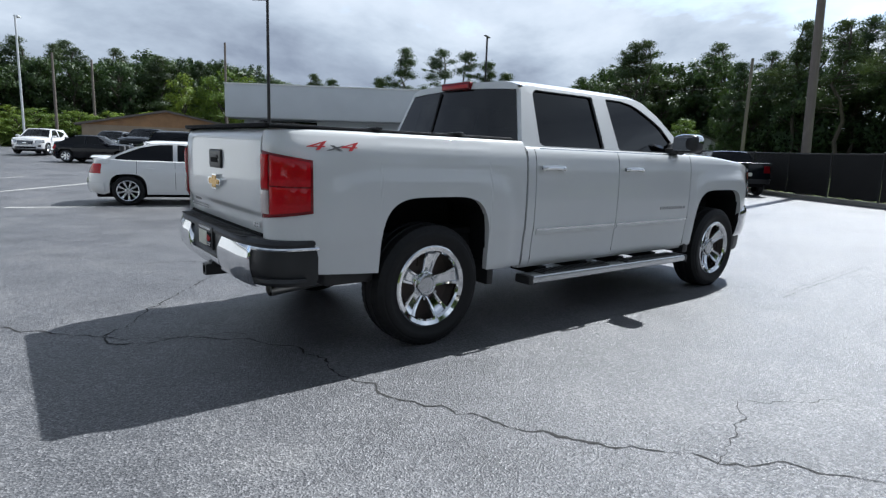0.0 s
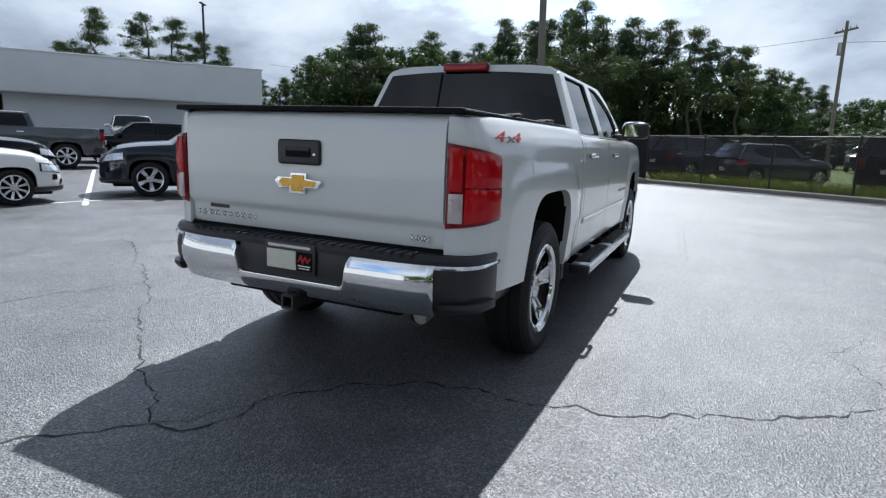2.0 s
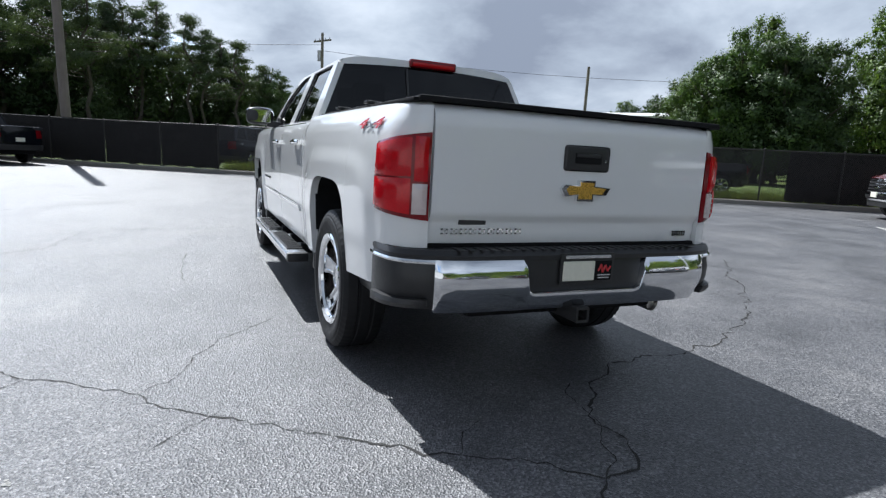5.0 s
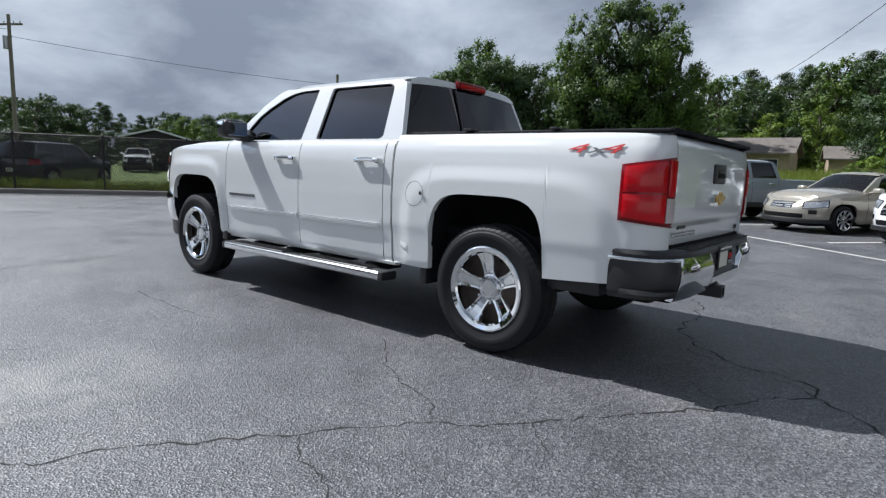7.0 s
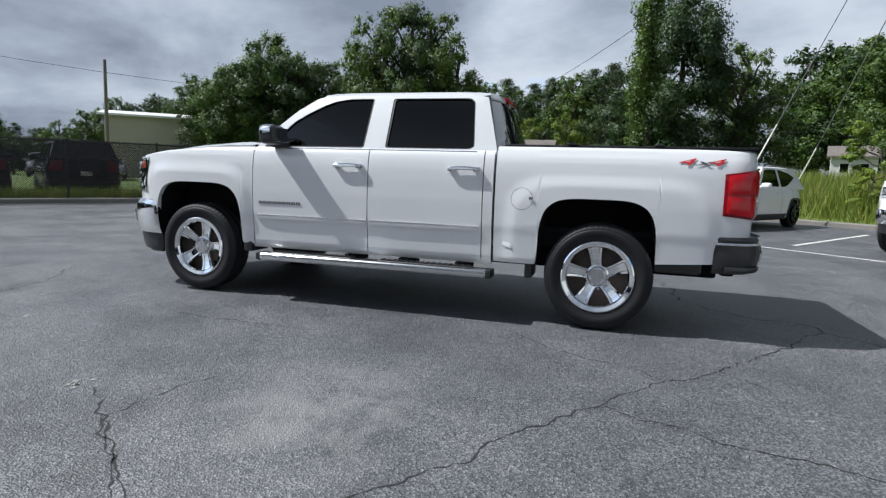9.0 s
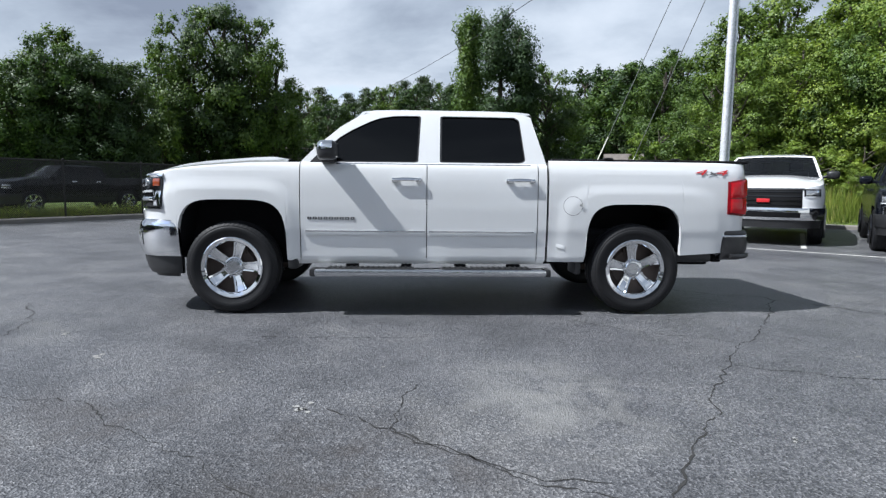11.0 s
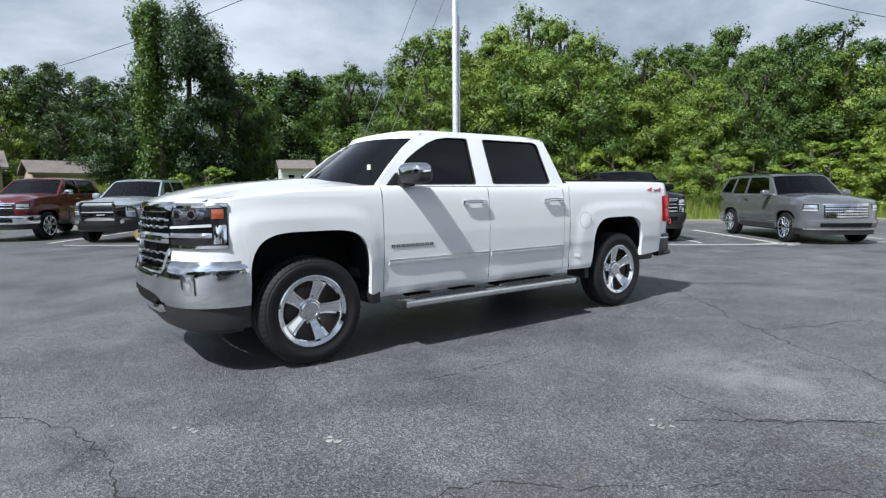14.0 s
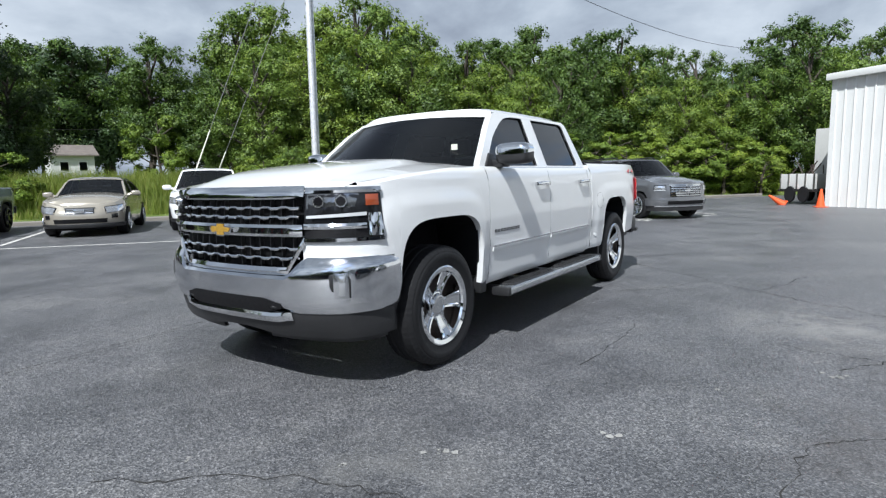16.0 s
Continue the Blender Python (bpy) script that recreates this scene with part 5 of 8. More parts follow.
        part("lamp_chrome", sh.patch(bmesh.new(), uH + dU * 0.22, uN, 0.998, 1.030, 0.028, 0.03, side, 12, 2, edge=0.008), "chrome", hl)
        part("lamp_chrome", sh.patch(bmesh.new(), uH, uN, 0.925, 0.945, 0.022, 0.03, side, 12, 1), "chrome", hl)
        part("amber_marker", sh.patch(bmesh.new(), uH + dU * 0.05, uH + dU * 0.22, 1.128, 1.192, 0.024, 0.02, side, 6, 3), "amber", hl)
        part("running_light", sh.patch(bmesh.new(), uH + dU * 0.22, uN - 0.02, lambda t: 1.072 - 0.012 * t, lambda t: 1.092 - 0.016 * t, 0.030, 0.02, side, 12, 1), "lamp_white", hl)
        part("lamp_reflector", sh.patch(bmesh.new(), uH + dU * 0.30, uH + dU * 0.97, 1.112, 1.198, 0.019, 0.02, side, 5, 3), "lamp_dark", hl)
        part("lamp_reflector", sh.patch(bmesh.new(), uH + dU * 0.02, uH + dU * 0.20, 0.955, 1.085, 0.022, 0.02, side, 6, 3, shape=lambda t, s: 0.008 * math.sin(9 * t + 5 * s)), "chrome", hl)
        part("fender_front", sh.patch(bmesh.new(), sh.u_x(4.30), uN + 0.02, 0.80, 0.932, 0.002, 0.03, side, 10, 3, edge=0.004), W, T)
        for spot in (0.52, 0.80):
            c = sh.pt(uH + dU * spot, 1.155, 0.008, side)
            p, n = sh.at(uH + dU * spot)
            nn = Vector((n.x, side * n.y, 0))
            bm = bmesh.new()
            tube(bm, c, c + nn * 0.022, 0.038, 0.034, 20)
            part("projector", bm, "satin", hl)
            bm = bmesh.new()
            tube(bm, c + nn * 0.02, c + nn * 0.027, 0.029, 0.022, 20)
            part("projector_lens", bm, "gloss", hl)

    # fuel door on the driver's flank
    bm = bmesh.new()
    uc, zc = sh.u_x(0.60), 0.985
    grid(bm, [[sh.pt(uc + r * math.cos(2 * math.pi * k / 28), zc + r * math.sin(2 * math.pi * k / 28), 0.0008, 1) for k in range(29)] for r in (0.083, 0.0862)])
    fd = part("fuel_door", bm, "grey_vinyl", parts["bed_side", 1], "round fuel door outlined by a thin gap")
    bm = bmesh.new()
    q = sh.pt(uc - 0.07, zc + 0.005, 0.006, 1)
    tube(bm, q, q + Vector((0, 0.004, 0)), 0.014, seg=12)
    part("fuel_door_lock", bm, "satin", fd)
    bm = bmesh.new()                          # shallow dents low on the flank
    for u, z, w, h in ((sh.u_x(0.70), 0.60, 0.08, 0.07),):
        rows = []
        for i in range(7):
            rows.append([sh.pt(u + w * (i / 6 - 0.5), z + h * (k / 6 - 0.5) + 0.3 * h * (i / 6 - 0.5), 0.0012 + (0.006 * math.cos((k / 6 - 0.5) * 3.1) * (1 if i % 6 else 0) * (-1 if k < 3 else 1)) , 1) for k in range(7)])
        grid(bm, rows)
    part("dent", bm, W, parts["bed_side", 1], "small crumpled dent in the paint")

    # tailgate with a folded lower edge, handle, emblem, name blocks
    def tg_x(z):
        return lerp_table([(0.78, -1.040), (0.80, -1.046), (0.885, -1.050), (0.91, -1.070), (0.93, -1.076), (1.10, -1.080), (1.28, -1.078), (1.33, -1.072), (1.36, -1.060), (1.385, -1.02)], z)
    bm = bmesh.new()
    zs_ = [0.785, 0.80, 0.84, 0.875, 0.89, 0.905, 0.92, 0.935, 1.0, 1.1, 1.2, 1.28, 1.31, 1.335, 1.35, 1.365, 1.378, 1.385]
    grid(bm, [[(tg_x(z) + 0.012 * abs(y / 0.775) ** 6, y, z) for y in [0.775 * (-1 + k / 12) for k in range(25)]] for z in zs_])
    rows = [[(-0.98, y, z) for y in (-0.775, 0.775)] for z in (0.785, 1.385)]
    grid(bm, rows)
    for y in (-0.775, 0.775):
        grid(bm, [[(tg_x(z) + 0.012, y, z), (-0.98, y, z)] for z in zs_])
    tg = part("tailgate", bm, W, T)
    bez = part("handle_bezel", boxed(-1.094, -1.07, -0.128, 0.128, 1.13, 1.25, 0.018, 3), "black", tg, "black tailgate handle surround")
    part("handle_recess", boxed(-1.0965, -1.088, -0.075, 0.075, 1.165, 1.215, 0.008), "matte", bez)
    part("handle_lever", boxed(-1.100, -1.090, -0.07, 0.07, 1.196, 1.214, 0.005), "black", bez)
    bm = bmesh.new()
    tube(bm, (-1.093, -0.098, 1.182), (-1.0985, -0.098, 1.182), 0.007, seg=12)
    part("key_lock", bm, "satin", bez)
    put_rear = lambda x0, yc, zc, k=1.0: (lambda a, b, d: (x0 + d, yc - a * k, zc + b * k))
    em = part("emblem", plate(bmesh.new(), bow_shape(1.0), [], put_rear(-1.100, 0, 1.043), 0.024), "chrome", tg, "gold and chrome cross-shaped emblem")
    part("emblem_face", plate(bmesh.new(), bow_shape(0.80), [], put_rear(-1.1035, 0, 1.043), 0.006), "gold", em)
    for k in range(9):
        part("name_block", blocks(bmesh.new(), 1, lambda a, h, d: (tg_x(0.85) - 0.001 - d, 0.720 - 0.0465 * k - a, 0.829 + h), 0.034, 0.0, 0.026, 0.005), "chrome", tg)
    for k in range(3):
        part("trim_block", blocks(bmesh.new(), 1, lambda a, h, d: (tg_x(0.85) - 0.001 - d, -0.615 - 0.032 * k - a, 0.818 + h), 0.026, 0.0, 0.026, 0.005), "chrome", tg)
    part("dealer_badge", boxed(tg_x(0.88) - 0.004, tg_x(0.88) + 0.01, 0.50, 0.635, 0.872, 0.894, 0.002, 1), "black", tg)
    bm = bmesh.new()                          # shut line round the gate
    part("gate_gap", boxed(-1.045, -0.99, -0.79, 0.79, 0.755, 0.787, 0.0), "matte", T)

    # bed: floor, front wall, soft cover
    part("bed_floor", boxed(-0.97, 0.80, -0.80, 0.80, 0.72, 0.76), "matte", T)
    part("bed_wall", boxed(0.775, 0.80, -0.88, 0.88, 0.50, 1.36), W, T)
    cv = part("bed_cover", boxed(-1.045, 0.775, -0.848, 0.848, 1.390, 1.410, 0.008), "vinyl", T, "black soft bed cover")
    for side in (1, -1):
        part("cover_rail", boxed(-1.05, 0.775, min(side * 0.80, side * 0.872), max(side * 0.80, side * 0.872), 1.384, 1.402, 0.006), "matte", cv)
        for x in (-0.40, 0.22, 0.24):
            part("cover_clamp", boxed(x, x + 0.05, min(side * 0.80, side * 0.885), max(side * 0.80, side * 0.885), 1.408, 1.424, 0.006), "black", cv)
    part("cover_edge", boxed(-1.066, -1.035, -0.85, 0.85, 1.388, 1.412, 0.008), "matte", cv)
    for x in (-0.42, 0.20):
        part("cover_seam", boxed(x, x + 0.03, -0.85, 0.85, 1.41, 1.417, 0.003), "black", cv)

    # rear bumper: bright wings and lower bar, black pads and corners, plate in the middle recess
    rb = Shell([(-1.19, 0), (-1.19, 0.4), (-1.175, 0.66), (-1.12, 0.84), (-1.03, 0.93), (-0.90, 0.962), (-0.78, 0.965), (-0.6, 0.965)], [(0, 0.0)],
               [(0, 0)], [(0.48, 0.062), (0.51, 0.040), (0.55, 0.020), (0.59, 0.006), (0.63, 0.0), (0.67, 0.003), (0.72, 0.016), (0.78, 0.04)], [(0, 0.8)], [(0, 0.4)], [])
    uy = lambda y: min((i for i in range(len(rb.c))), key=lambda i: abs(rb.c[i].y - y) + (9 if rb.c[i].x > -0.95 else 0))
    U = lambda y: rb.s[uy(y)]
    ue = rb.u_x(-0.80)
    both = lambda *q, **k: two_sided(rb, *q, **k)
    bp = part("rear_bumper", both(0.0, U(0.775), 0.485, lambda t: 0.576 + 0.152 * smooth(0.40, 0.445, t), off=0.0, thick=0.05, nu=44, nz=6, edge=0.008), "chrome_soft", T, "chrome rear bumper with black corner steps")
    for side in (1, -1):
        part("bumper_strip", rb.patch(bmesh.new(), U(0.77), ue, 0.711, 0.728, 0.0, 0.05, side, 10, 2, edge=0.005), "chrome", bp)
        part("bumper_corner", rb.patch(bmesh.new(), U(0.775), ue, 0.535, 0.713, -0.012, 0.05, side, 10, 3, edge=0.006), "black", bp)
        part("corner_step", rb.patch(bmesh.new(), U(0.80), rb.u_x(-0.88), 0.515, 0.555, 0.022, 0.10, side, 8, 2, edge=0.01), "black", bp)
        part("bumper_return", rb.patch(bmesh.new(), U(0.5), ue, 0.50, 0.535, -0.03, 0.08, side, 8, 1), "black", bp)
    pad = part("step_pad", both(0.0, ue, 0.724, 0.768, off=-0.004, thick=0.16, nu=20, nz=2, edge=0.012), "black", bp, "ribbed black step pad")
    rib = part("pad_rib", boxed(-1.15, -1.065, -0.009, 0.009, 0.766, 0.773), "black", pad)
    rib.location.y = -0.66
    for k in range(1, 26):
        shared("pad_rib", rib, pad, Matrix.Translation((0, -0.66 + 1.32 * k / 25, 0)))
    part("plate_recess", boxed(-1.15, -1.10, -0.34, 0.34, 0.57, 0.735, 0.02), "black", bp)
    pl = part("number_plate", boxed(-1.166, -1.152, -0.155, 0.155, 0.605, 0.755, 0.006), "black", bp, "number plate in a black dealer frame")
    part("plate_sheet", boxed(-1.169, -1.164, -0.04, 0.14, 0.622, 0.716, 0.003, 1), "cream", pl)
    part("plate_panel", boxed(-1.169, -1.164, -0.14, -0.045, 0.622, 0.716, 0.003, 1), "matte", pl)
    bm = bmesh.new()
    pipe(bm, [(-1.170, -0.06, 0.668), (-1.170, -0.075, 0.70), (-1.170, -0.085, 0.66), (-1.170, -0.10, 0.695), (-1.170, -0.115, 0.665), (-1.170, -0.13, 0.69)], 0.0045, 6)
    part("plate_mark", bm, "red_vinyl", pl)
    bm = boxed(-1.170, -1.165, -0.13, 0.13, 0.729, 0.744, 0.001, 1)
    part("plate_bar", bm, "satin", pl)
    part("plate_bar", boxed(-1.1705, -1.168, -0.13, -0.055, 0.645, 0.651), "satin", pl)
    part("plate_bar", boxed(-1.1705, -1.168, -0.125, -0.06, 0.632, 0.638), "satin", pl)
    ht = part("hitch", plate(bmesh.new(), rounded([(-0.038, -0.038), (0.038, -0.038), (0.038, 0.038), (-0.038, 0.038)], 0.01), [rounded([(-0.026, -0.026), (0.026, -0.026), (0.026, 0.026), (-0.026, 0.026)], 0.006)], put_rear(-1.175, 0.01, 0.455), 0.25), "black", T, "square tow hitch receiver")
    part("hitch_beam", boxed(-1.02, -0.92, -0.55, 0.55, 0.43, 0.50, 0.02), "matte", T)
    bm = bmesh.new()
    tube(bm, (-0.50, -0.58, 0.45), (-0.97, -0.62, 0.425), 0.038, 0.042, 18, cap=False)
    tube(bm, (-0.50, -0.58, 0.45), (-0.95, -0.62, 0.425), 0.034, 0.037, 18)
    part("exhaust_pipe", bm, "steel_dull", T, "worn steel exhaust tip")

    # cab
    G = dict(hero=True, outline=[(3.07, -0.03), (2.90, 0.34), (2.69, 0.72), (2.52, 0.95), (2.44, 1.0), (1.02, 1.0), (0.955, 0.95), (0.825, 0.0), (0.822, -0.03)],
             windows=[[(2.925, 0.045), (2.70, 0.51), (2.59, 0.655), (2.44, 0.82), (2.33, 0.905), (2.20, 0.945), (1.965, 0.95), (1.99, 0.05)], [(1.797, 0.055), (1.79, 0.95), (1.10, 0.945), (1.06, 0.88), (1.02, 0.10), (1.06, 0.055)]],
             wb=0.900, wr=0.705, zb=1.335, zr=1.815, xs=(3.06, 2.47, 0.955, 0.825), corner=0.035, crown=0.058, ends=0.35, front_header=0.90, rear_header=0.925, bow=0.20, rbow=0.05)
    greenhouse(T, G, W, trim="black")
    interior(T, G, 0.60)
    part("cab_back", boxed(0.822, 0.84, -0.88, 0.88, 0.50, 1.345), W, T)
    bl = part("brake_light", boxed(0.885, 0.935, -0.19, 0.19, 1.805, 1.868, 0.016, 3), "red_dark", T, "high red brake light")
    part("brake_lens", boxed(0.881, 0.90, -0.17, 0.17, 1.815, 1.845, 0.006), "red_lamp", bl)
    part("window_ledge", boxed(0.80, 0.83, -0.86, 0.86, 1.345, 1.372, 0.01), "black", T)
    for y in (0.21,):
        bm = bmesh.new()
        tube(bm, (0.781, y, 1.36), (0.903, y, 1.79), 0.009, seg=6)
        part("slider_frame", bm, "black", T)
    bm = bmesh.new()
    rows = []
    for k in range(7):
        t = k / 6
        w = 0.018 * (1 - t) ** 0.6 + 0.002
        x, z = 2.28 - 0.10 * t, 1.862 + 0.055 * t
        rows.append([(x + 0.10 * (1 - t), 0, z), (x + 0.05 * (1 - t), w, z), (x - 0.03, 0, z), (x + 0.05 * (1 - t), -w, z), (x + 0.10 * (1 - t), 0, z)])
    grid(bm, rows)
    part("roof_antenna", bm, "black", T)
    part("screen_sticker", boxed(2.955, 2.962, 0.60, 0.655, 1.49, 1.535, 0.0), "cream", T).rotation_euler = (0, 0, 0)
    for s in (-1, 1):
        bm = bmesh.new()
        tube(bm, (3.12 + 0.14, 0.05 + 0.32 * s, 1.352), (3.08 + 0.08, 0.62 * s + 0.12, 1.372), 0.009, seg=6)
        part("wiper", bm, "matte", T)
    part("cowl", bonnet(bmesh.new(), sh, 3.02, 3.30, 0.02, inset=0.05, sag=0.0), "black", T)

    # bonnet with its raised middle
    bm = bmesh.new()
    rows = []
    for k in range(19):
        t = k / 18
        row = []
        for i in range(25):
            q = -1 + 2 * i / 24
            a = abs(q)
            back = 3.155 + 0.10 * (1 - q * q)
            front = 4.50 + 0.075 * (1 - q * q) - 0.10 * a ** 6
            x = back + (front - back) * t
            u = sh.u_x(min(x, 4.34))
            e = sh.pt(u, sh.zt(u), -0.055).y * (1.0 if x < 4.3 else 1 - 0.55 * ((x - 4.3) / 0.3) ** 2 * 0.35)
            zed = lerp_table([(3.1, 1.352), (3.5, 1.345), (4.0, 1.303), (4.3, 1.262), (4.6, 1.236)], x)
            crown = 0.062 * (1 - a ** 2.2) * (1 - 0.55 * smooth(0.7, 1, t))
            dome = 0.024 * smooth(0.66, 0.54, a) * smooth(0.0, 0.12, t) * (1 - smooth(0.80, 1.0, t))
            lip = -0.018 * smooth(0.96, 1.0, t)
            row.append((x, q * e, zed + crown + dome + lip))
        rows.append(row)
    grid(bm, rows)
    part("bonnet", bm, W, T)

    # front: grille with bright bars, emblem
    fr = lambda *q, **k: two_sided(sh, *q, **k)
    ug, Lm = sh.u_y(0.600, True), sh.length
    gr = part("grille", fr(ug, Lm, 0.735, 1.215, off=-0.075, thick=0.04, nu=12, nz=6, edge=0), "matte", T, "black grille with chrome bars")
    part("grille_top", fr(ug - 0.005, Lm, lambda t: 1.172 + 0.012 * smooth(0.2, 0.0, t), 1.248, off=0.024, thick=0.05, nu=14, nz=3, edge=0.012), "chrome", gr)
    part("grille_middle", fr(ug - 0.005, Lm, 0.955, 1.025, off=0.030, thick=0.05, nu=14, nz=4, edge=0.014), "chrome", gr)
    part("grille_lower_frame", fr(sh.u_y(0.50, True), Lm, 0.728, 0.775, off=0.026, thick=0.05, nu=12, nz=2, edge=0.012), "chrome", gr)
    for side in (1, -1):
        u0, u1 = sh.u_y(0.605, True), sh.u_y(0.48, True)
        part("grille_side_frame", sh.patch(bmesh.new(), u0, u1, lambda t: 0.905 - 0.18 * t, lambda t: 0.955 - 0.19 * t, 0.024, 0.05, side, 6, 2, edge=0.01), "chrome", gr)
    for rows_, z0, z1 in (((1.068, 1.122), 1.025, 1.168), ((0.828, 0.885), 0.775, 0.955)):
        for j, zc in enumerate(rows_):
            zig = lambda t, q=j: 0.0055 * max(-1.0, min(1.0, 4.0 * math.sin(t * 26.0 + 3.14 * q)))
            bm = fr(ug + 0.025, Lm, lambda t: zc - 0.0075 + zig(t), lambda t: zc + 0.0065 + zig(t) * 0.5, off=0.012, thick=0.04, nu=48, nz=2, edge=0.005)
            part("grille_bar", bm, "chrome", gr)
        for side in (1, -1):
            for k in range(1, 7):
                a = ug + (Lm - ug) * k / 7
                part("grille_web", sh.patch(bmesh.new(), a - 0.003, a + 0.003, z0, z1, -0.03, 0.03, side, 1, 2, edge=0), "black", gr)
    part("nose_panel", fr(sh.u_x(4.02), Lm, 1.215, 1.244, off=-0.006, thick=0.16, nu=26, nz=2, edge=0.004), W, T)
    put_front = lambda x0, yc, zc, k=1.0: (lambda a, b, d: (x0 - d, yc + a * k, zc + b * k))
    em = part("emblem", plate(bmesh.new(), bow_shape(0.84), [], put_front(4.668, 0, 0.995), 0.03), "chrome", gr, "gold and chrome cross-shaped emblem")
    part("emblem_face", plate(bmesh.new(), bow_shape(0.68), [], put_front(4.672, 0, 0.995), 0.008), "gold", em)

    # front bumper: chrome beam, fog lamps, slots, lower valance
    fb = Shell([(3.7, 0.93), (3.95, 0.972), (4.15, 0.975), (4.32, 0.945), (4.47, 0.85), (4.57, 0.68), (4.635, 0.42), (4.655, 0.2), (4.66, 0)], [(0.48, 0.05), (0.55, 0.02), (0.66, 0.0), (0.78, 0.0), (0.86, 0.02)],
               [(0.30, 0.09), (0.44, 0.04), (0.52, 0.012), (0.60, 0.0), (0.72, 0.0), (0.78, 0.012), (0.86, 0.05)], [(0, 0)], [(0, 0.85)], [(0, 0.4)], [])
    UY = lambda y: fb.s[min(range(len(fb.c)), key=lambda i: abs(fb.c[i].y - y) + (9 if fb.c[i].x < 4.2 else 0))]
    us, L3 = fb.u_x(4.10), fb.length
    fboth = lambda *q, **k: two_sided(fb, *q, **k)
    beam = part("front_bumper", fboth(us, L3, lambda t: 0.505 + 0.06 * smooth(0.55, 0.75, t), lambda t: 0.834 - 0.108 * smooth(0.50, 0.62, t), off=0.0, thick=0.06, nu=34, nz=10, edge=0.012), "chrome_soft", T, "chrome front bumper with fog lamps")
    part("bumper_gap", fboth(us, UY(0.55), 0.838, 0.858, off=-0.03, thick=0.06, nu=14, nz=1), "matte", T)
    part("lower_slot", fboth(UY(0.47), L3, lambda t: 0.50 + 0.03 * smooth(0.3, 0.0, t), lambda t: 0.592 - 0.03 * smooth(0.3, 0.0, t), off=0.006, thick=0.06, nu=12, nz=2), "matte", beam)
    part("lower_lip", fboth(UY(0.53), L3, lambda t: 0.440 + 0.02 * smooth(0.25, 0, t), lambda t: 0.500 + 0.012 * smooth(0.3, 0.0, t), off=0.016, thick=0.05, nu=14, nz=3, edge=0.012), "chrome", beam)
    part("valance", fboth(us, L3, lambda t: 0.345 + 0.03 * smooth(0.7, 0.95, t), 0.508, off=-0.008, thick=0.07, nu=30, nz=4, edge=0.012), "black", beam, "black lower valance")
    part("air_dam", fboth(us + 0.05, UY(0.25), 0.315, 0.352, off=-0.05, thick=0.03, nu=16, nz=1), "black", beam)
    for side in (1, -1):
        fg = part("fog_surround", fb.patch(bmesh.new(), UY(0.868), UY(0.775), lambda t: 0.585 + 0.06 * t, lambda t: 0.750, 0.004, 0.03, side, 8, 4, edge=0.006), "black", beam)
        part("fog_bezel", fb.patch(bmesh.new(), UY(0.864), UY(0.79), 0.600, 0.748, 0.009, 0.02, side, 6, 4, edge=0.004), "satin", fg)
        part("fog_lamp", fb.patch(bmesh.new(), UY(0.850), UY(0.812), 0.618, 0.734, 0.015, 0.02, side, 6, 4, edge=0.006), "clear_lamp", fg, "clear fog lamp")
        hk = bmesh.new()
        y = side * 0.40
        pipe(hk, [(4.54, y - 0.045, 0.535), (4.61, y - 0.045, 0.54), (4.628, y, 0.54), (4.61, y + 0.045, 0.54), (4.54, y + 0.045, 0.535)], 0.012)
        part("tow_hook", hk, "black", beam)
    # floor and frame under it all
    bm = boxed(-0.9, 4.2, -0.52, 0.52, 0.40, 0.56, 0.03)
    box(bm, 0.75, 3.05, -0.90, 0.90, 0.46, 0.60, 0.03)
    box(bm, -1.0, 0.8, -0.78, 0.78, 0.60, 0.72, 0.02)
    part("chassis", bm, "matte", T)
    bm = bmesh.new()
    tube(bm, (0, -0.75, 0.415), (0, 0.75, 0.415), 0.06, seg=12)
    bmesh.ops.create_icosphere(bm, subdivisions=2, radius=0.16, matrix=Matrix.Translation((0, 0, 0.415)))
    part("rear_axle", bm, "rock", T)
    bm = bmesh.new()
    tube(bm, (3.64, -0.75, 0.415), (3.64, 0.75, 0.415), 0.05, seg=12)
    part("front_axle", bm, "rock", T)
    part("engine_block", boxed(3.05, 4.40, -0.60, 0.60, 0.55, 1.15, 0.05), "matte", T)
    wheels(T, (0, 3.645), 0.848, 0.411, 0.264, 0.250, 5, 0.118, "chrome", hero=True)
    return T


build_truck()

# ---- round the lot ----


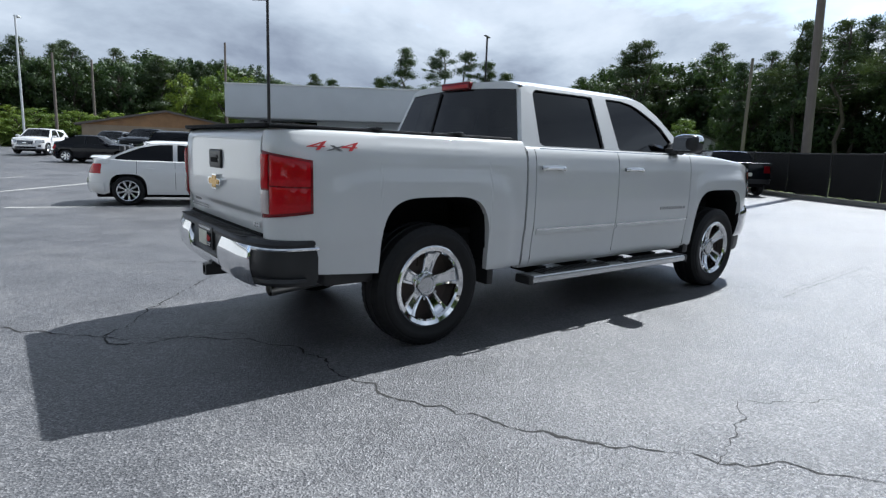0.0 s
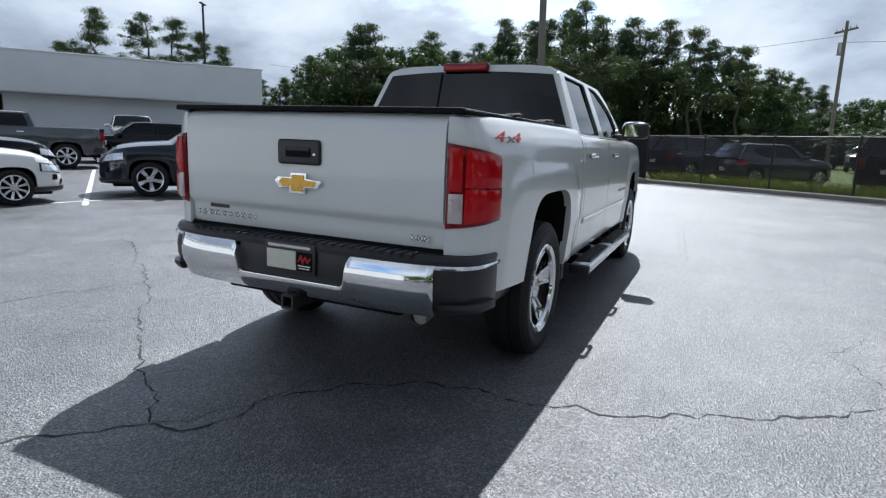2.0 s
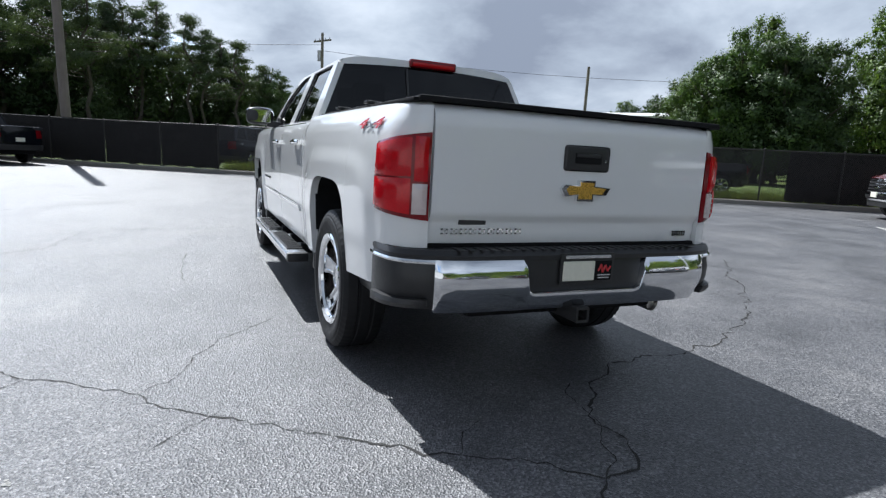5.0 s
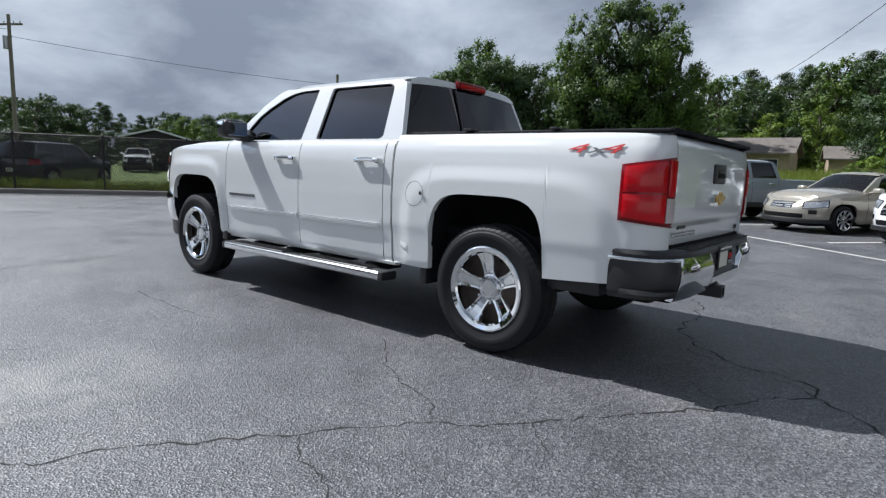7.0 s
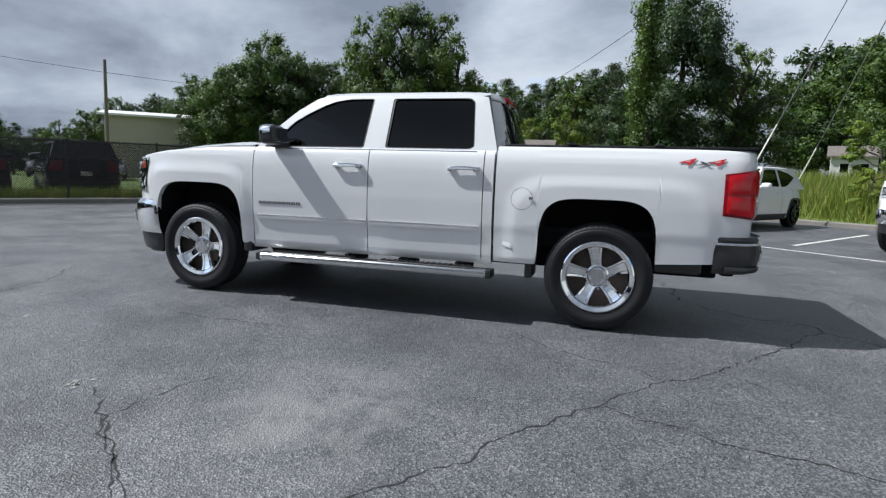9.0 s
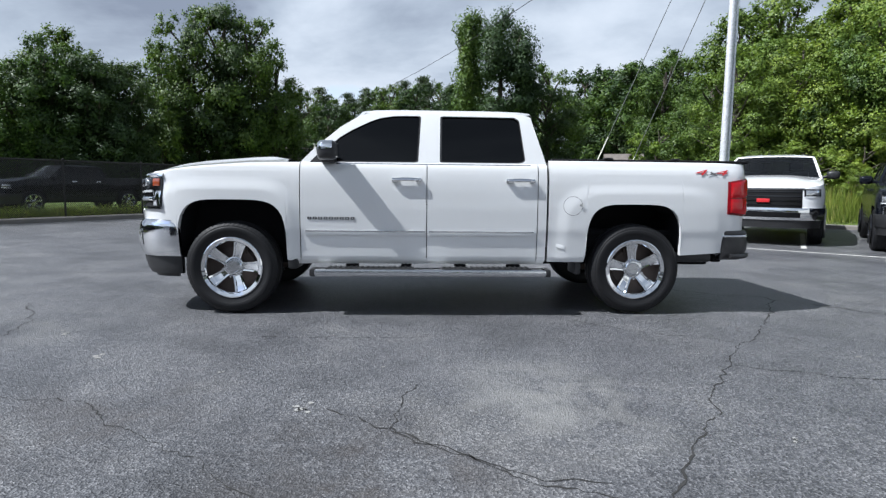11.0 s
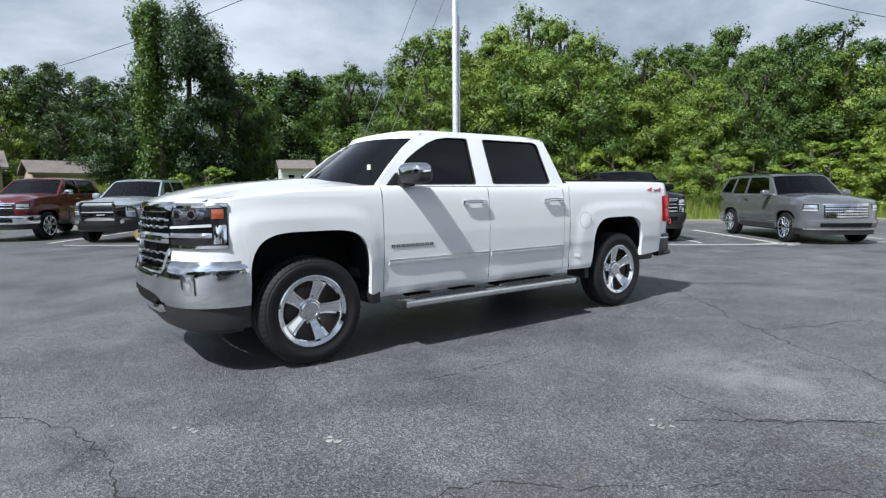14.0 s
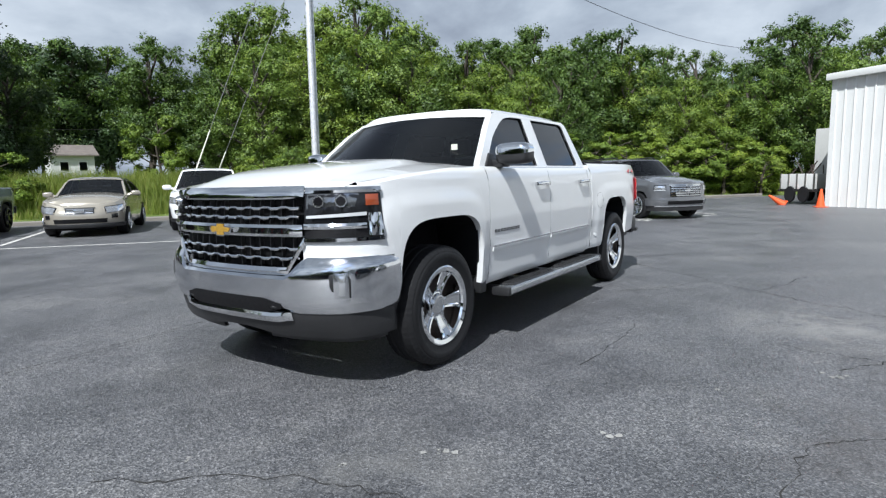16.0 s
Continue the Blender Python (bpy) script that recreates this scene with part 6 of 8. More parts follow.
def boundary_fence():
    """Chain-link fence on steel posts over a concrete kerb, with a dark top rail and screen."""
    A, B = Vector((7.3, -19.5)), Vector((37.5, 27.3))
    d = (B - A).normalized()
    n = Vector((d.y, -d.x))                   # away from the lot
    length = (B - A).length
    F = thing("fence", "black chain-link fence on dark posts along a low kerb", "fence", group="")
    H = 1.72
    post = None
    k = 0
    s = 0.0
    while s <= length:
        p = A + d * s
        z = ground_z(p.x, p.y)
        m = Matrix.Translation((p.x, p.y, z + 0.1))
        if post is None:
            bm = bmesh.new()
            tube(bm, (0, 0, -0.1), (0, 0, H), 0.03, seg=10)
            bmesh.ops.create_icosphere(bm, subdivisions=1, radius=0.038, matrix=Matrix.Translation((0, 0, H)))
            post = part("post", bm, "dark_metal", F)
            post.matrix_basis = m
        else:
            shared("post", post, F, m)
        s += 2.4
        k += 1
    s = 0.0
    while s < length:
        p, q = A + d * s, A + d * min(length, s + 2.4)
        bm = bmesh.new()
        tube(bm, (p.x, p.y, ground_z(p.x, p.y) + H + 0.06), (q.x, q.y, ground_z(q.x, q.y) + H + 0.06), 0.022, seg=6)
        part("top_rail", bm, "dark_metal", F)
        s += 2.4
    bm = bmesh.new()                          # diamond mesh
    step, r = 0.055, 0.0105
    a = -H
    while a < length:
        for sg in (1, -1):
            s0, s1 = (a, a + H) if sg > 0 else (a + H, a)
            pts = []
            for t in (0.0, 1.0):
                s = s0 + (s1 - s0) * t
                pts.append((s, 0.1 + H * t))
            (sa, za), (sb, zb_) = pts
            lo, hi = max(0.0, min(sa, sb)), min(length, max(sa, sb))
            if hi - lo < 0.05:
                continue
            f = lambda s: za + (zb_ - za) * (s - sa) / (sb - sa)
            pa, pb = A + d * lo, A + d * hi
            P = Vector((pa.x, pa.y, ground_z(pa.x, pa.y) + f(lo)))
            Q = Vector((pb.x, pb.y, ground_z(pb.x, pb.y) + f(hi)))
            e = Vector((n.x, n.y, 0)) * 0.004
            w = Vector((0, 0, r))
            vs = [bm.verts.new(c) for c in (P + w, Q + w, Q - w, P - w)]
            bm.faces.new(vs)
        a += step
    part("wire_mesh", bm, "dark_metal", F, tidy=False)
    # dark screen cloth tied to both ends of the fence, one sheet a bay
    bays = [(0.0, 2.4), (2.4, 4.0)] + [(2.4 * q + 0.02, 2.4 * q + 2.38) for q in range(10, 23)]
    for s0, s1 in bays:
        bm = bmesh.new()
        rows = []
        for i in range(9):
            p = A + d * (s0 + (s1 - s0) * i / 8) + n * (0.035 + 0.012 * math.sin(i * 1.7 + s0))
            z = ground_z(p.x, p.y)
            rows.append([(p.x, p.y, z + h) for h in (0.17 + 0.03 * math.sin(i * 2.3 + s0), 0.9, 1.76 - 0.012 * math.sin(math.pi * i / 8))])
        grid(bm, rows)
        part("screen_cloth", bm, "matte", F)
    # kerb
    bm = bmesh.new()
    rows = []
    for i in range(int(length / 1.5) + 1):
        p = A + d * min(length, i * 1.5)
        z = ground_z(p.x, p.y)
        c, e = p - n * 0.22, p + n * 0.12
        rows.append([(c.x, c.y, z - 0.05), (c.x, c.y, z + 0.11), (c.x + n.x * 0.03, c.y + n.y * 0.03, z + 0.135), (e.x, e.y, z + 0.135), (e.x, e.y, z - 0.05)])
    grid(bm, rows)
    tagged(part("kerb", bm, "concrete", None), "weathered concrete kerb under the fence", "kerb", kind="structure")


boundary_fence()


def lot_kerb():
    """Low concrete kerb where the lot meets the grass before the wood."""
    bm = bmesh.new()
    rows = []
    for k in range(24):
        row = []
        for du, h in ((0.03, -0.05), (0.03, 0.10), (0.0, 0.13), (-0.16, 0.13), (-0.18, -0.05)):
            x, y = lot(-14.6 + du, -16.0 + 1.6 * k)
            row.append((x, y, ground_z(x, y) + h))
        rows.append(row)
    vs = grid(bm, rows)
    bm.faces.new(vs[0])
    bm.faces.new(vs[-1][::-1])
    tagged(part("kerb", bm, "concrete", None), "low weathered concrete kerb before the grass", "kerb", kind="structure")


lot_kerb()

HEAD = math.degrees(math.atan2(U_AX.y, U_AX.x))     # the way the far row faces


def park(x, y, ahead=0.0, turn=0.0, r=0.0):
    """A pose for a car whose front wheels stand at about x, y."""
    a = radians(HEAD + turn)
    ox, oy = x - ahead * math.cos(a), y - ahead * math.sin(a)
    return pose(ox, oy, ground_z(ox, oy), 0, 0, HEAD + turn)


ROW = "vehicles parked in the far row"
car("pickup_truck", "maroon heavy-duty pickup with chrome grille, parked on asphalt", "pickup truck", park(5.6, -15.9, 3.6), "pickup", "maroon", ROW, grille="chrome", plate_on=True)
car("pickup_truck", "grey off-road pickup with black steel bumper, parked on asphalt", "pickup truck", park(3.2, -13.3, 3.24), "mid_pickup", "cement", ROW, rim="gloss", bar=True)
car("sedan", "champagne beige sedan parked facing the lot", "car", park(-0.1, -12.3, 2.7), "sedan", "tan", ROW, spokes=9)
car("suv", "white compact suv with black wheels and grille, parked on asphalt", "suv", park(-2.4, -10.7, 2.75), "suv", "car_white", ROW, rim="gloss", dark_lower=True, roof_rails=True)
car("pickup_truck", "white heavy-duty pickup with black grille and tow mirrors", "pickup truck", park(-5.95, -6.75, 3.6) @ Matrix.Scale(1.09, 4), "pickup", "car_white", ROW, grille="redmark", rim="steel_dull")
car("pickup_truck", "black pickup with dark grille and red tow hooks", "pickup truck", park(-7.6, -4.15, 3.6), "pickup", "black_paint", ROW, rim="gloss", grille="darkchrome")
car("suv", "large grey suv with bright mesh grille and chrome wheels", "suv", park(-10.25, -0.85, 2.8, -2) @ Matrix.Scale(0.9, 4), "big_suv", "gunmetal", ROW, grille="mesh", rim="chrome", spokes=11, roof_rails=True)

SIDE = "vehicles parked by the white building"
# near sedan shows its flank, nose towards the fence
car("sedan", "white sedan with alloy wheels parked by a painted line", "car", pose(0.08, 10.22, ground_z(0, 10.3), 0, 0, -16) @ Matrix.Scale(0.94, 4), "sedan", "car_white", SIDE, spokes=9)
car("suv", "dark blue compact suv with alloy wheels", "suv", pose(7.44, 7.56, 0, 0, 0, 143), "suv", "navy", SIDE, spokes=5, dark_lower=True, bright=True)
car("suv", "black suv parked beside a white sedan", "suv", pose(1.5, 13.2, ground_z(1.5, 13.2), 0, 0, -15), "suv", "black_paint", SIDE)
car("pickup_truck", "dark grey pickup seen from its tail", "pickup truck", pose(9.3, 18.6, ground_z(9.3, 18.6), 0, 0, 150), "pickup", "charcoal", SIDE)
car("suv", "silver suv facing the lot", "suv", pose(17.5, 26.2, ground_z(17.5, 26.2), 0, 0, 236), "big_suv", "silver", SIDE, grille="chrome")
car("suv", "black suv near the white building", "suv", pose(14.2, 19.0, ground_z(14.2, 19), 0, 0, 146), "suv", "black_paint", SIDE)
car("pickup_truck", "dark pickup standing near the fence", "pickup truck", pose(22.5, 8.0, ground_z(22.5, 8), 0, 0, 45), "pickup", "black_paint", SIDE)

BEHIND = "vehicles behind the fence"


def behind(along, depth, turn, kind, body, label, category):
    p = Vector((7.3, -19.5)) + Vector((0.542, 0.840)) * along + Vector((0.840, -0.542)) * depth
    car(category.replace(" ", "_") if category != "suv" else "suv", label, category, pose(p.x, p.y, ground_z(p.x, p.y), 0, 0, HEAD + turn), kind, body, BEHIND)


behind(4.4, 6.5, 3, "pickup", "black_paint", "dark pickup parked lengthwise behind the fence", "pickup truck")
behind(13.7, 2.6, 272, "big_suv", "black_paint", "black suv backed up to the fence", "suv")
behind(16.6, 2.6, 271, "big_suv", "black_paint", "boxy black suv with its tail to the fence", "suv")
behind(22.4, 3.6, 250, "suv", "charcoal", "dark grey suv behind the fence", "suv")
behind(25.4, 3.4, 266, "big_suv", "navy", "dark suv behind the fence", "suv")
for k, (al, de, kd, bd, lb) in enumerate(((8, 28, "sedan", "silver", "silver sedan"), (12, 30, "suv", "gunmetal", "grey suv"), (16, 29, "suv", "car_white", "white suv"), (24, 33, "pickup", "car_white", "white pickup"), (29, 31, "pickup", "silver", "silver pickup"), (4, 26, "suv", "navy", "dark suv"))):
    behind(al, de, 80 + 7 * k, kd, bd, lb + " on the grass beyond the fence", "car" if kd == "sedan" else ("suv" if kd == "suv" else "pickup truck"))

FARROW = "vehicles in the distant rows"
for k, (x, y, a, kd, bd, lb) in enumerate(((-3.2, 33.5, 240, "sedan", "silver", "silver sedan"), (1.0, 33.0, 330, "sedan", "black_paint", "black sedan"), (-3.5, 42, 250, "suv", "car_white", "white suv"), (0.6, 43, 245, "suv", "car_white", "white suv"),
                                       (4.4, 40, 240, "suv", "charcoal", "charcoal suv"), (6.2, 37, 238, "pickup", "black_paint", "black pickup"), (9.2, 34, 236, "suv", "navy", "dark suv"), (-7.5, 43, 245, "sedan", "silver", "silver sedan"))):
    car("car" if kd == "sedan" else kd, lb + " far across the lot", "car" if kd == "sedan" else ("suv" if kd == "suv" else "pickup truck"), pose(x, y, ground_z(x, y), 0, 0, a), kd, bd, FARROW)

# ---- painted lines and cracks ----
for a, b in (((4.6, -12.6), (-9.2, -0.9)),):
    stripe(a, b)
for x, y in ((4.4, -14.6), (1.6, -12.4), (-1.3, -10.4), (-3.9, -8.0), (-6.1, -5.9), (-8.4, -3.6)):
    stripe((x + 0.5, y + 1.0), (x - 2.1, y - 2.9))
stripe((-8.6, -1.6), (-11.6, 0.3))
stripe((-11.9, 0.2), (-14.4, -3.2))
stripe((-8.8, -0.9), (-11.9, -5.2))
stripe((-2.2, 9.55), (4.4, 8.45))
stripe((3.0, 8.0), (9.2, 17.0))
stripe((8.5, 5.9), (14.5, 14.5))
for k in range(4):
    stripe((-0.5 - 3.4 * k, 10.2 + 1.2 * k), (5.2 - 3.4 * k, 18.5 + 1.2 * k))

# long crack behind the truck, its branches, and the net of cracks on the driver's side
crack([(1.9, -4.6), (0.58, -3.35), (0.04, -2.70), (-0.38, -2.15), (-0.66, -1.57), (-0.76, -1.0), (-0.76, -0.55), (-1.0, -0.22), (-1.55, 0.0), (-1.76, 0.29)], 0.0046, 1, 0.06)
crack([(-1.76, 0.29), (-2.29, 0.86), (-3.0, 1.5), (-4.2, 2.2)], 0.0032, 2, 0.05)
crack([(-1.76, 0.29), (-1.43, 0.74), (-1.12, 1.19), (-0.78, 1.66), (-0.45, 1.95), (-0.11, 2.46), (0.3, 3.0), (0.72, 3.65), (1.2, 4.6)], 0.0038, 3, 0.05)
crack([(-1.76, 0.29), (-1.31, 0.0), (-0.94, -0.14)], 0.0024, 4, 0.04)
crack([(-1.43, 0.74), (-1.18, 0.52)], 0.0024, 5, 0.03)
crack([(-0.44, 1.93), (-0.28, 1.79), (0.11, 1.64), (0.64, 1.21)], 0.0024, 6, 0.04)
crack([(-0.11, 2.46), (-0.37, 2.59), (-0.75, 2.75), (-1.3, 2.9)], 0.0036, 7, 0.04)
crack([(-0.76, 1.62), (-1.01, 1.87)], 0.0022, 8, 0.03)
crack([(0.11, -2.89), (0.9, -2.6), (1.4, -2.9)], 0.0020, 9, 0.05)
crack([(2.45, 3.2), (1.83, 3.71), (1.57, 3.88), (1.2, 3.98)], 0.0036, 10, 0.05)
crack([(4.9, 2.95), (4.17, 3.03), (3.74, 3.09), (3.27, 3.50), (2.73, 3.95), (2.3, 4.5)], 0.0030, 11, 0.05)
crack([(1.98, 2.83), (2.08, 3.25), (2.11, 3.47), (1.69, 3.81), (1.2, 4.1)], 0.0030, 12, 0.04)
crack([(5.75, 0.5), (5.47, 0.85), (5.21, 1.28), (5.09, 1.88), (5.04, 2.31), (5.2, 2.8)], 0.0034, 13, 0.05)
crack([(6.6, -1.45), (5.39, -1.54), (3.78, -1.64)], 0.0032, 14, 0.015)
crack([(6.6, -1.36), (5.39, -1.46), (3.9, -1.57)], 0.0020, 15, 0.015)
crack([(2.84, -4.24), (3.6, -4.6), (5.2, -4.4)], 0.0028, 16, 0.06)
crack([(6.5, 5.0), (10.0, 1.5), (14.0, -2.0), (17.5, -5.0)], 0.0048, 17, 0.1)
crack([(3.2, 1.75), (2.3, 1.8), (1.9, 1.75)], 0.0024, 18, 0.02)


def paint_spot(x, y, r, seed):
    """A splash of dried white paint."""
    rng = random.Random(seed)
    bm = bmesh.new()
    for k in range(rng.randint(3, 6)):
        cx, cy = x + rng.gauss(0, r * 0.7), y + rng.gauss(0, r * 0.7)
        rr = r * rng.uniform(0.2, 0.6)
        ring = [bm.verts.new((cx + rr * rng.uniform(0.5, 1.3) * math.cos(a), cy + rr * rng.uniform(0.5, 1.3) * math.sin(a), ground_z(cx, cy) + 0.003)) for a in (2 * math.pi * i / 9 for i in range(9))]
        bm.faces.new(ring)
    part("paint_spot", bm, "spot", PAVE)


for k, (x, y, r) in enumerate(((2.60, 3.22, 0.05), (4.72, 1.64, 0.035), (5.05, 1.33, 0.025), (4.12, 2.25, 0.04), (3.2, 2.6, 0.02), (2.2, 2.5, 0.018), (5.3, 2.2, 0.03), (-1.1, 2.3, 0.02), (1.5, 2.2, 0.02), (3.9, 1.75, 0.02), (0.2, 3.6, 0.02), (5.4, 0.7, 0.02))):
    paint_spot(x, y, r, 40 + k)

# ---- buildings ----


def showroom():
    """The long white building: deep fascia over a recessed wall with glazed doors."""
    A, B = Vector((9.6, 35.0)), Vector((24.8, 23.9))
    d = (B - A).normalized()
    n = Vector((-d.y, d.x)) * -1
    if n.dot(Vector((0, 0)) - A) < 0:
        n = -n
    length = (B - A).length
    z0 = ground_z(A.x, A.y)
    m = basis((d.x, d.y, 0), (0, 0, 1), (A.x, A.y, z0 - 0.1))
    # local: x along the front, y up, z out towards the lot
    T = thing("showroom_building", "long white showroom with a deep plain fascia", "building", m)
    H = 5.0
    # recessed wall and soffit: shade under the fascia is put into darker stucco
    part("wall", boxed(0.4, length - 2.6, 0.0, 3.6, -14.0, -2.6), "stucco_shade", T)
    part("fascia", boxed(0.0, length, 2.95, H, -15.0, 0.0, 0.03), "stucco", T, "white flat fascia")
    part("soffit", boxed(0.05, length - 0.05, 2.90, 2.96, -2.6, -0.1), "stucco_shade", T)
    part("front_wall", boxed(5.7, length - 2.6, 0.0, 2.9, -2.6, -1.2), "stucco", T)
    part("parapet_cap", boxed(-0.05, length + 0.05, H, H + 0.08, -15.0, 0.06, 0.02), "metal_white", T)
    dr = part("door", boxed(1.8, 5.55, 0.1, 2.85, -2.58, -2.5), "glass_house", T, "dark glazed entrance")
    for x in (1.8, 3.65, 5.45):
        part("door_post", boxed(x, x + 0.12, 0.1, 2.85, -2.52, -2.42), "dark_metal", dr)
    part("door_rail", boxed(1.8, 5.57, 2.62, 2.74, -2.52, -2.42), "dark_metal", dr)
    part("column", boxed(1.2, 1.5, 0.0, 2.95, -2.6, -2.2, 0.03), "stucco", T)


showroom()


def house(name, label, x, y, turn, w, dpt, h, rise, wall, windows, z=None, roof="roof", gable=None):
    """A small gabled house: walls, roof with overhang, windows with frames, door."""
    zz = ground_z(x, y) - 0.1 if z is None else z
    T = thing(name, label, "house", pose(x, y, zz, 0, 0, turn))
    part("wall", boxed(-w / 2, w / 2, -dpt / 2, dpt / 2, 0, h), wall, T)
    o, t = 0.45, 0.16
    for s in (1, -1):
        bm = bmesh.new()
        a = [(-w / 2 - o, s * (dpt / 2 + o), h - 0.1), (w / 2 + o, s * (dpt / 2 + o), h - 0.1), (w / 2 + o, 0, h + rise), (-w / 2 - o, 0, h + rise)]
        top = [bm.verts.new((p[0], p[1], p[2] + t)) for p in a]
        low = [bm.verts.new(p) for p in a]
        bm.faces.new(top)
        bm.faces.new(low[::-1])
        for i in range(4):
            bm.faces.new((low[i], low[(i + 1) % 4], top[(i + 1) % 4], top[i]))
        part("roof", bm, roof, T)
    for s in (1, -1):
        bm = bmesh.new()
        vs = [bm.verts.new(p) for p in ((s * w / 2, -dpt / 2, h), (s * w / 2, dpt / 2, h), (s * w / 2, 0, h + rise))]
        bm.faces.new(vs)
        part("gable", bm, gable or wall, T)
    for wx, wz, ww, wh in windows:
        for s in (1, -1):
            f = part("window", boxed(wx - ww / 2 - 0.06, wx + ww / 2 + 0.06, s * dpt / 2 - 0.04, s * dpt / 2 + 0.04, wz - 0.06, wz + wh + 0.06), "metal_white", T)
            part("pane", boxed(wx - ww / 2, wx + ww / 2, s * dpt / 2 - 0.05, s * dpt / 2 + 0.05, wz, wz + wh), "glass_house", f)
    return T


def at_bearing(ex, ey, deg, dist):
    return ex + dist * math.cos(radians(deg)), ey + dist * math.sin(radians(deg))


x, y = at_bearing(-2.2, -3.9, 77.6, 60)
house("brick_house", "tan brick house with orange wooden gable", x, y, 72, 7, 13, 2.3, 1.3, "brick_far", ((0, 1.0, 1.2, 1.1),), gable="wood")
x, y = at_bearing(-3.6, 0, 27.0, 82)
house("cottage", "pale cottage half hidden by a round tree", x, y, 40, 9, 8, 2.6, 1.8, "siding", ((-2, 0.9, 1.1, 1.2), (2, 0.9, 1.1, 1.2)))
x, y = at_bearing(3.2, 6.0, -80.6, 62)
house("ranch_house", "low ranch house with brown shingle roof", x, y, 4, 13, 8, 2.6, 1.4, "brick_far", ((-5, 1.0, 1.3, 1.1), (-1, 1.0, 1.0, 1.1), (4, 1.0, 1.3, 1.1)))
x, y = at_bearing(4.9, 5.3, -92.2, 66)
house("outbuilding", "small outbuilding with light shingle roof", x, y, 10, 5, 4, 2.4, 1.1, "brick_far", ())
x, y = at_bearing(6.8, 3.1, -113.2, 84)
house("white_house", "white two-storey house behind the trees", x, y, -16, 4.4, 6, 3.7, 1.2, "siding", ((-1.0, 1.9, 0.8, 1.0), (0.9, 1.9, 0.8, 1.0)))
x, y = at_bearing(-0.65, 5.1, -47.4, 58)
house("metal_shed", "beige metal shed beyond the fence", x, y, 42, 9.5, 9, 5.0, 0.5, "beige", (), roof="metal_white")
# closed walls toned dark stand in for the shade inside the open shed
x, y = at_bearing(-3.6, 0, -20.5, 62)
house("open_shed", "small shed with pale metal roof", x, y, -30, 4.2, 5, 3.0, 0.7, "dark_metal", (), roof="metal_white")


def metal_building():
    """The white ribbed-metal hall at the edge of the lot."""
    x, y = -16.9, 2.9
    T = thing("metal_building", "white ribbed sheet-metal hall with eaves trim", "building", pose(x, y, -0.05, 0, 0, HEAD + 3))
    # local x runs away along the wall, y towards the back
    H, Lw, Dp = 4.35, 22.0, 14.0
    part("wall", boxed(0, Lw, 0.0, Dp, 0, H), "metal_white", T)
    rib = None
    for k in range(48):
        m = Matrix.Translation((0.1 + k * 0.305, -0.0, 0))
        if rib is None:
            bm = bmesh.new()
            pr = [(-0.035, 0.0), (-0.016, -0.03), (0.016, -0.03), (0.035, 0.0)]
            grid(bm, [[(a, b, 0.03) for a, b in pr], [(a, b, H - 0.02) for a, b in pr]])
            rib = part("wall_rib", bm, "metal_white", T)
            rib.matrix_basis = m
        else:
            shared("wall_rib", rib, T, m)
    for k in range(40):
        o = shared("wall_rib", rib, T, Matrix.Translation((0.0, 0.2 + k * 0.305, 0)) @ pose(0, 0, 0, 0, 0, -90))
    part("roof", boxed(-0.10, Lw, -0.12, Dp + 0.1, H, H + 0.10, 0.02), "metal_white", T)
    part("gutter", boxed(-0.14, Lw, -0.22, -0.10, H - 0.10, H + 0.12, 0.03), "metal_white", T)
    part("corner_trim", boxed(-0.03, 0.14, -0.035, 0.12, 0, H), "metal_white", T)


metal_building()


def cone(x, y, tilt=0.0):
    bm = bmesh.new()
    T = thing("traffic_cone", "orange plastic traffic cone standing on the asphalt", "traffic cone", pose(x, y, ground_z(x, y), tilt, 0, 20), "traffic cones")
    part("base", boxed(-0.18, 0.18, -0.18, 0.18, 0.0, 0.03, 0.01), "orange", T)
    tube(bm, (0, 0, 0.03), (0, 0, 0.62), 0.135, 0.03, 18)
    part("body", bm, "orange", T)


cone(-16.3, 2.75)
cone(-17.6, 1.6, 55)


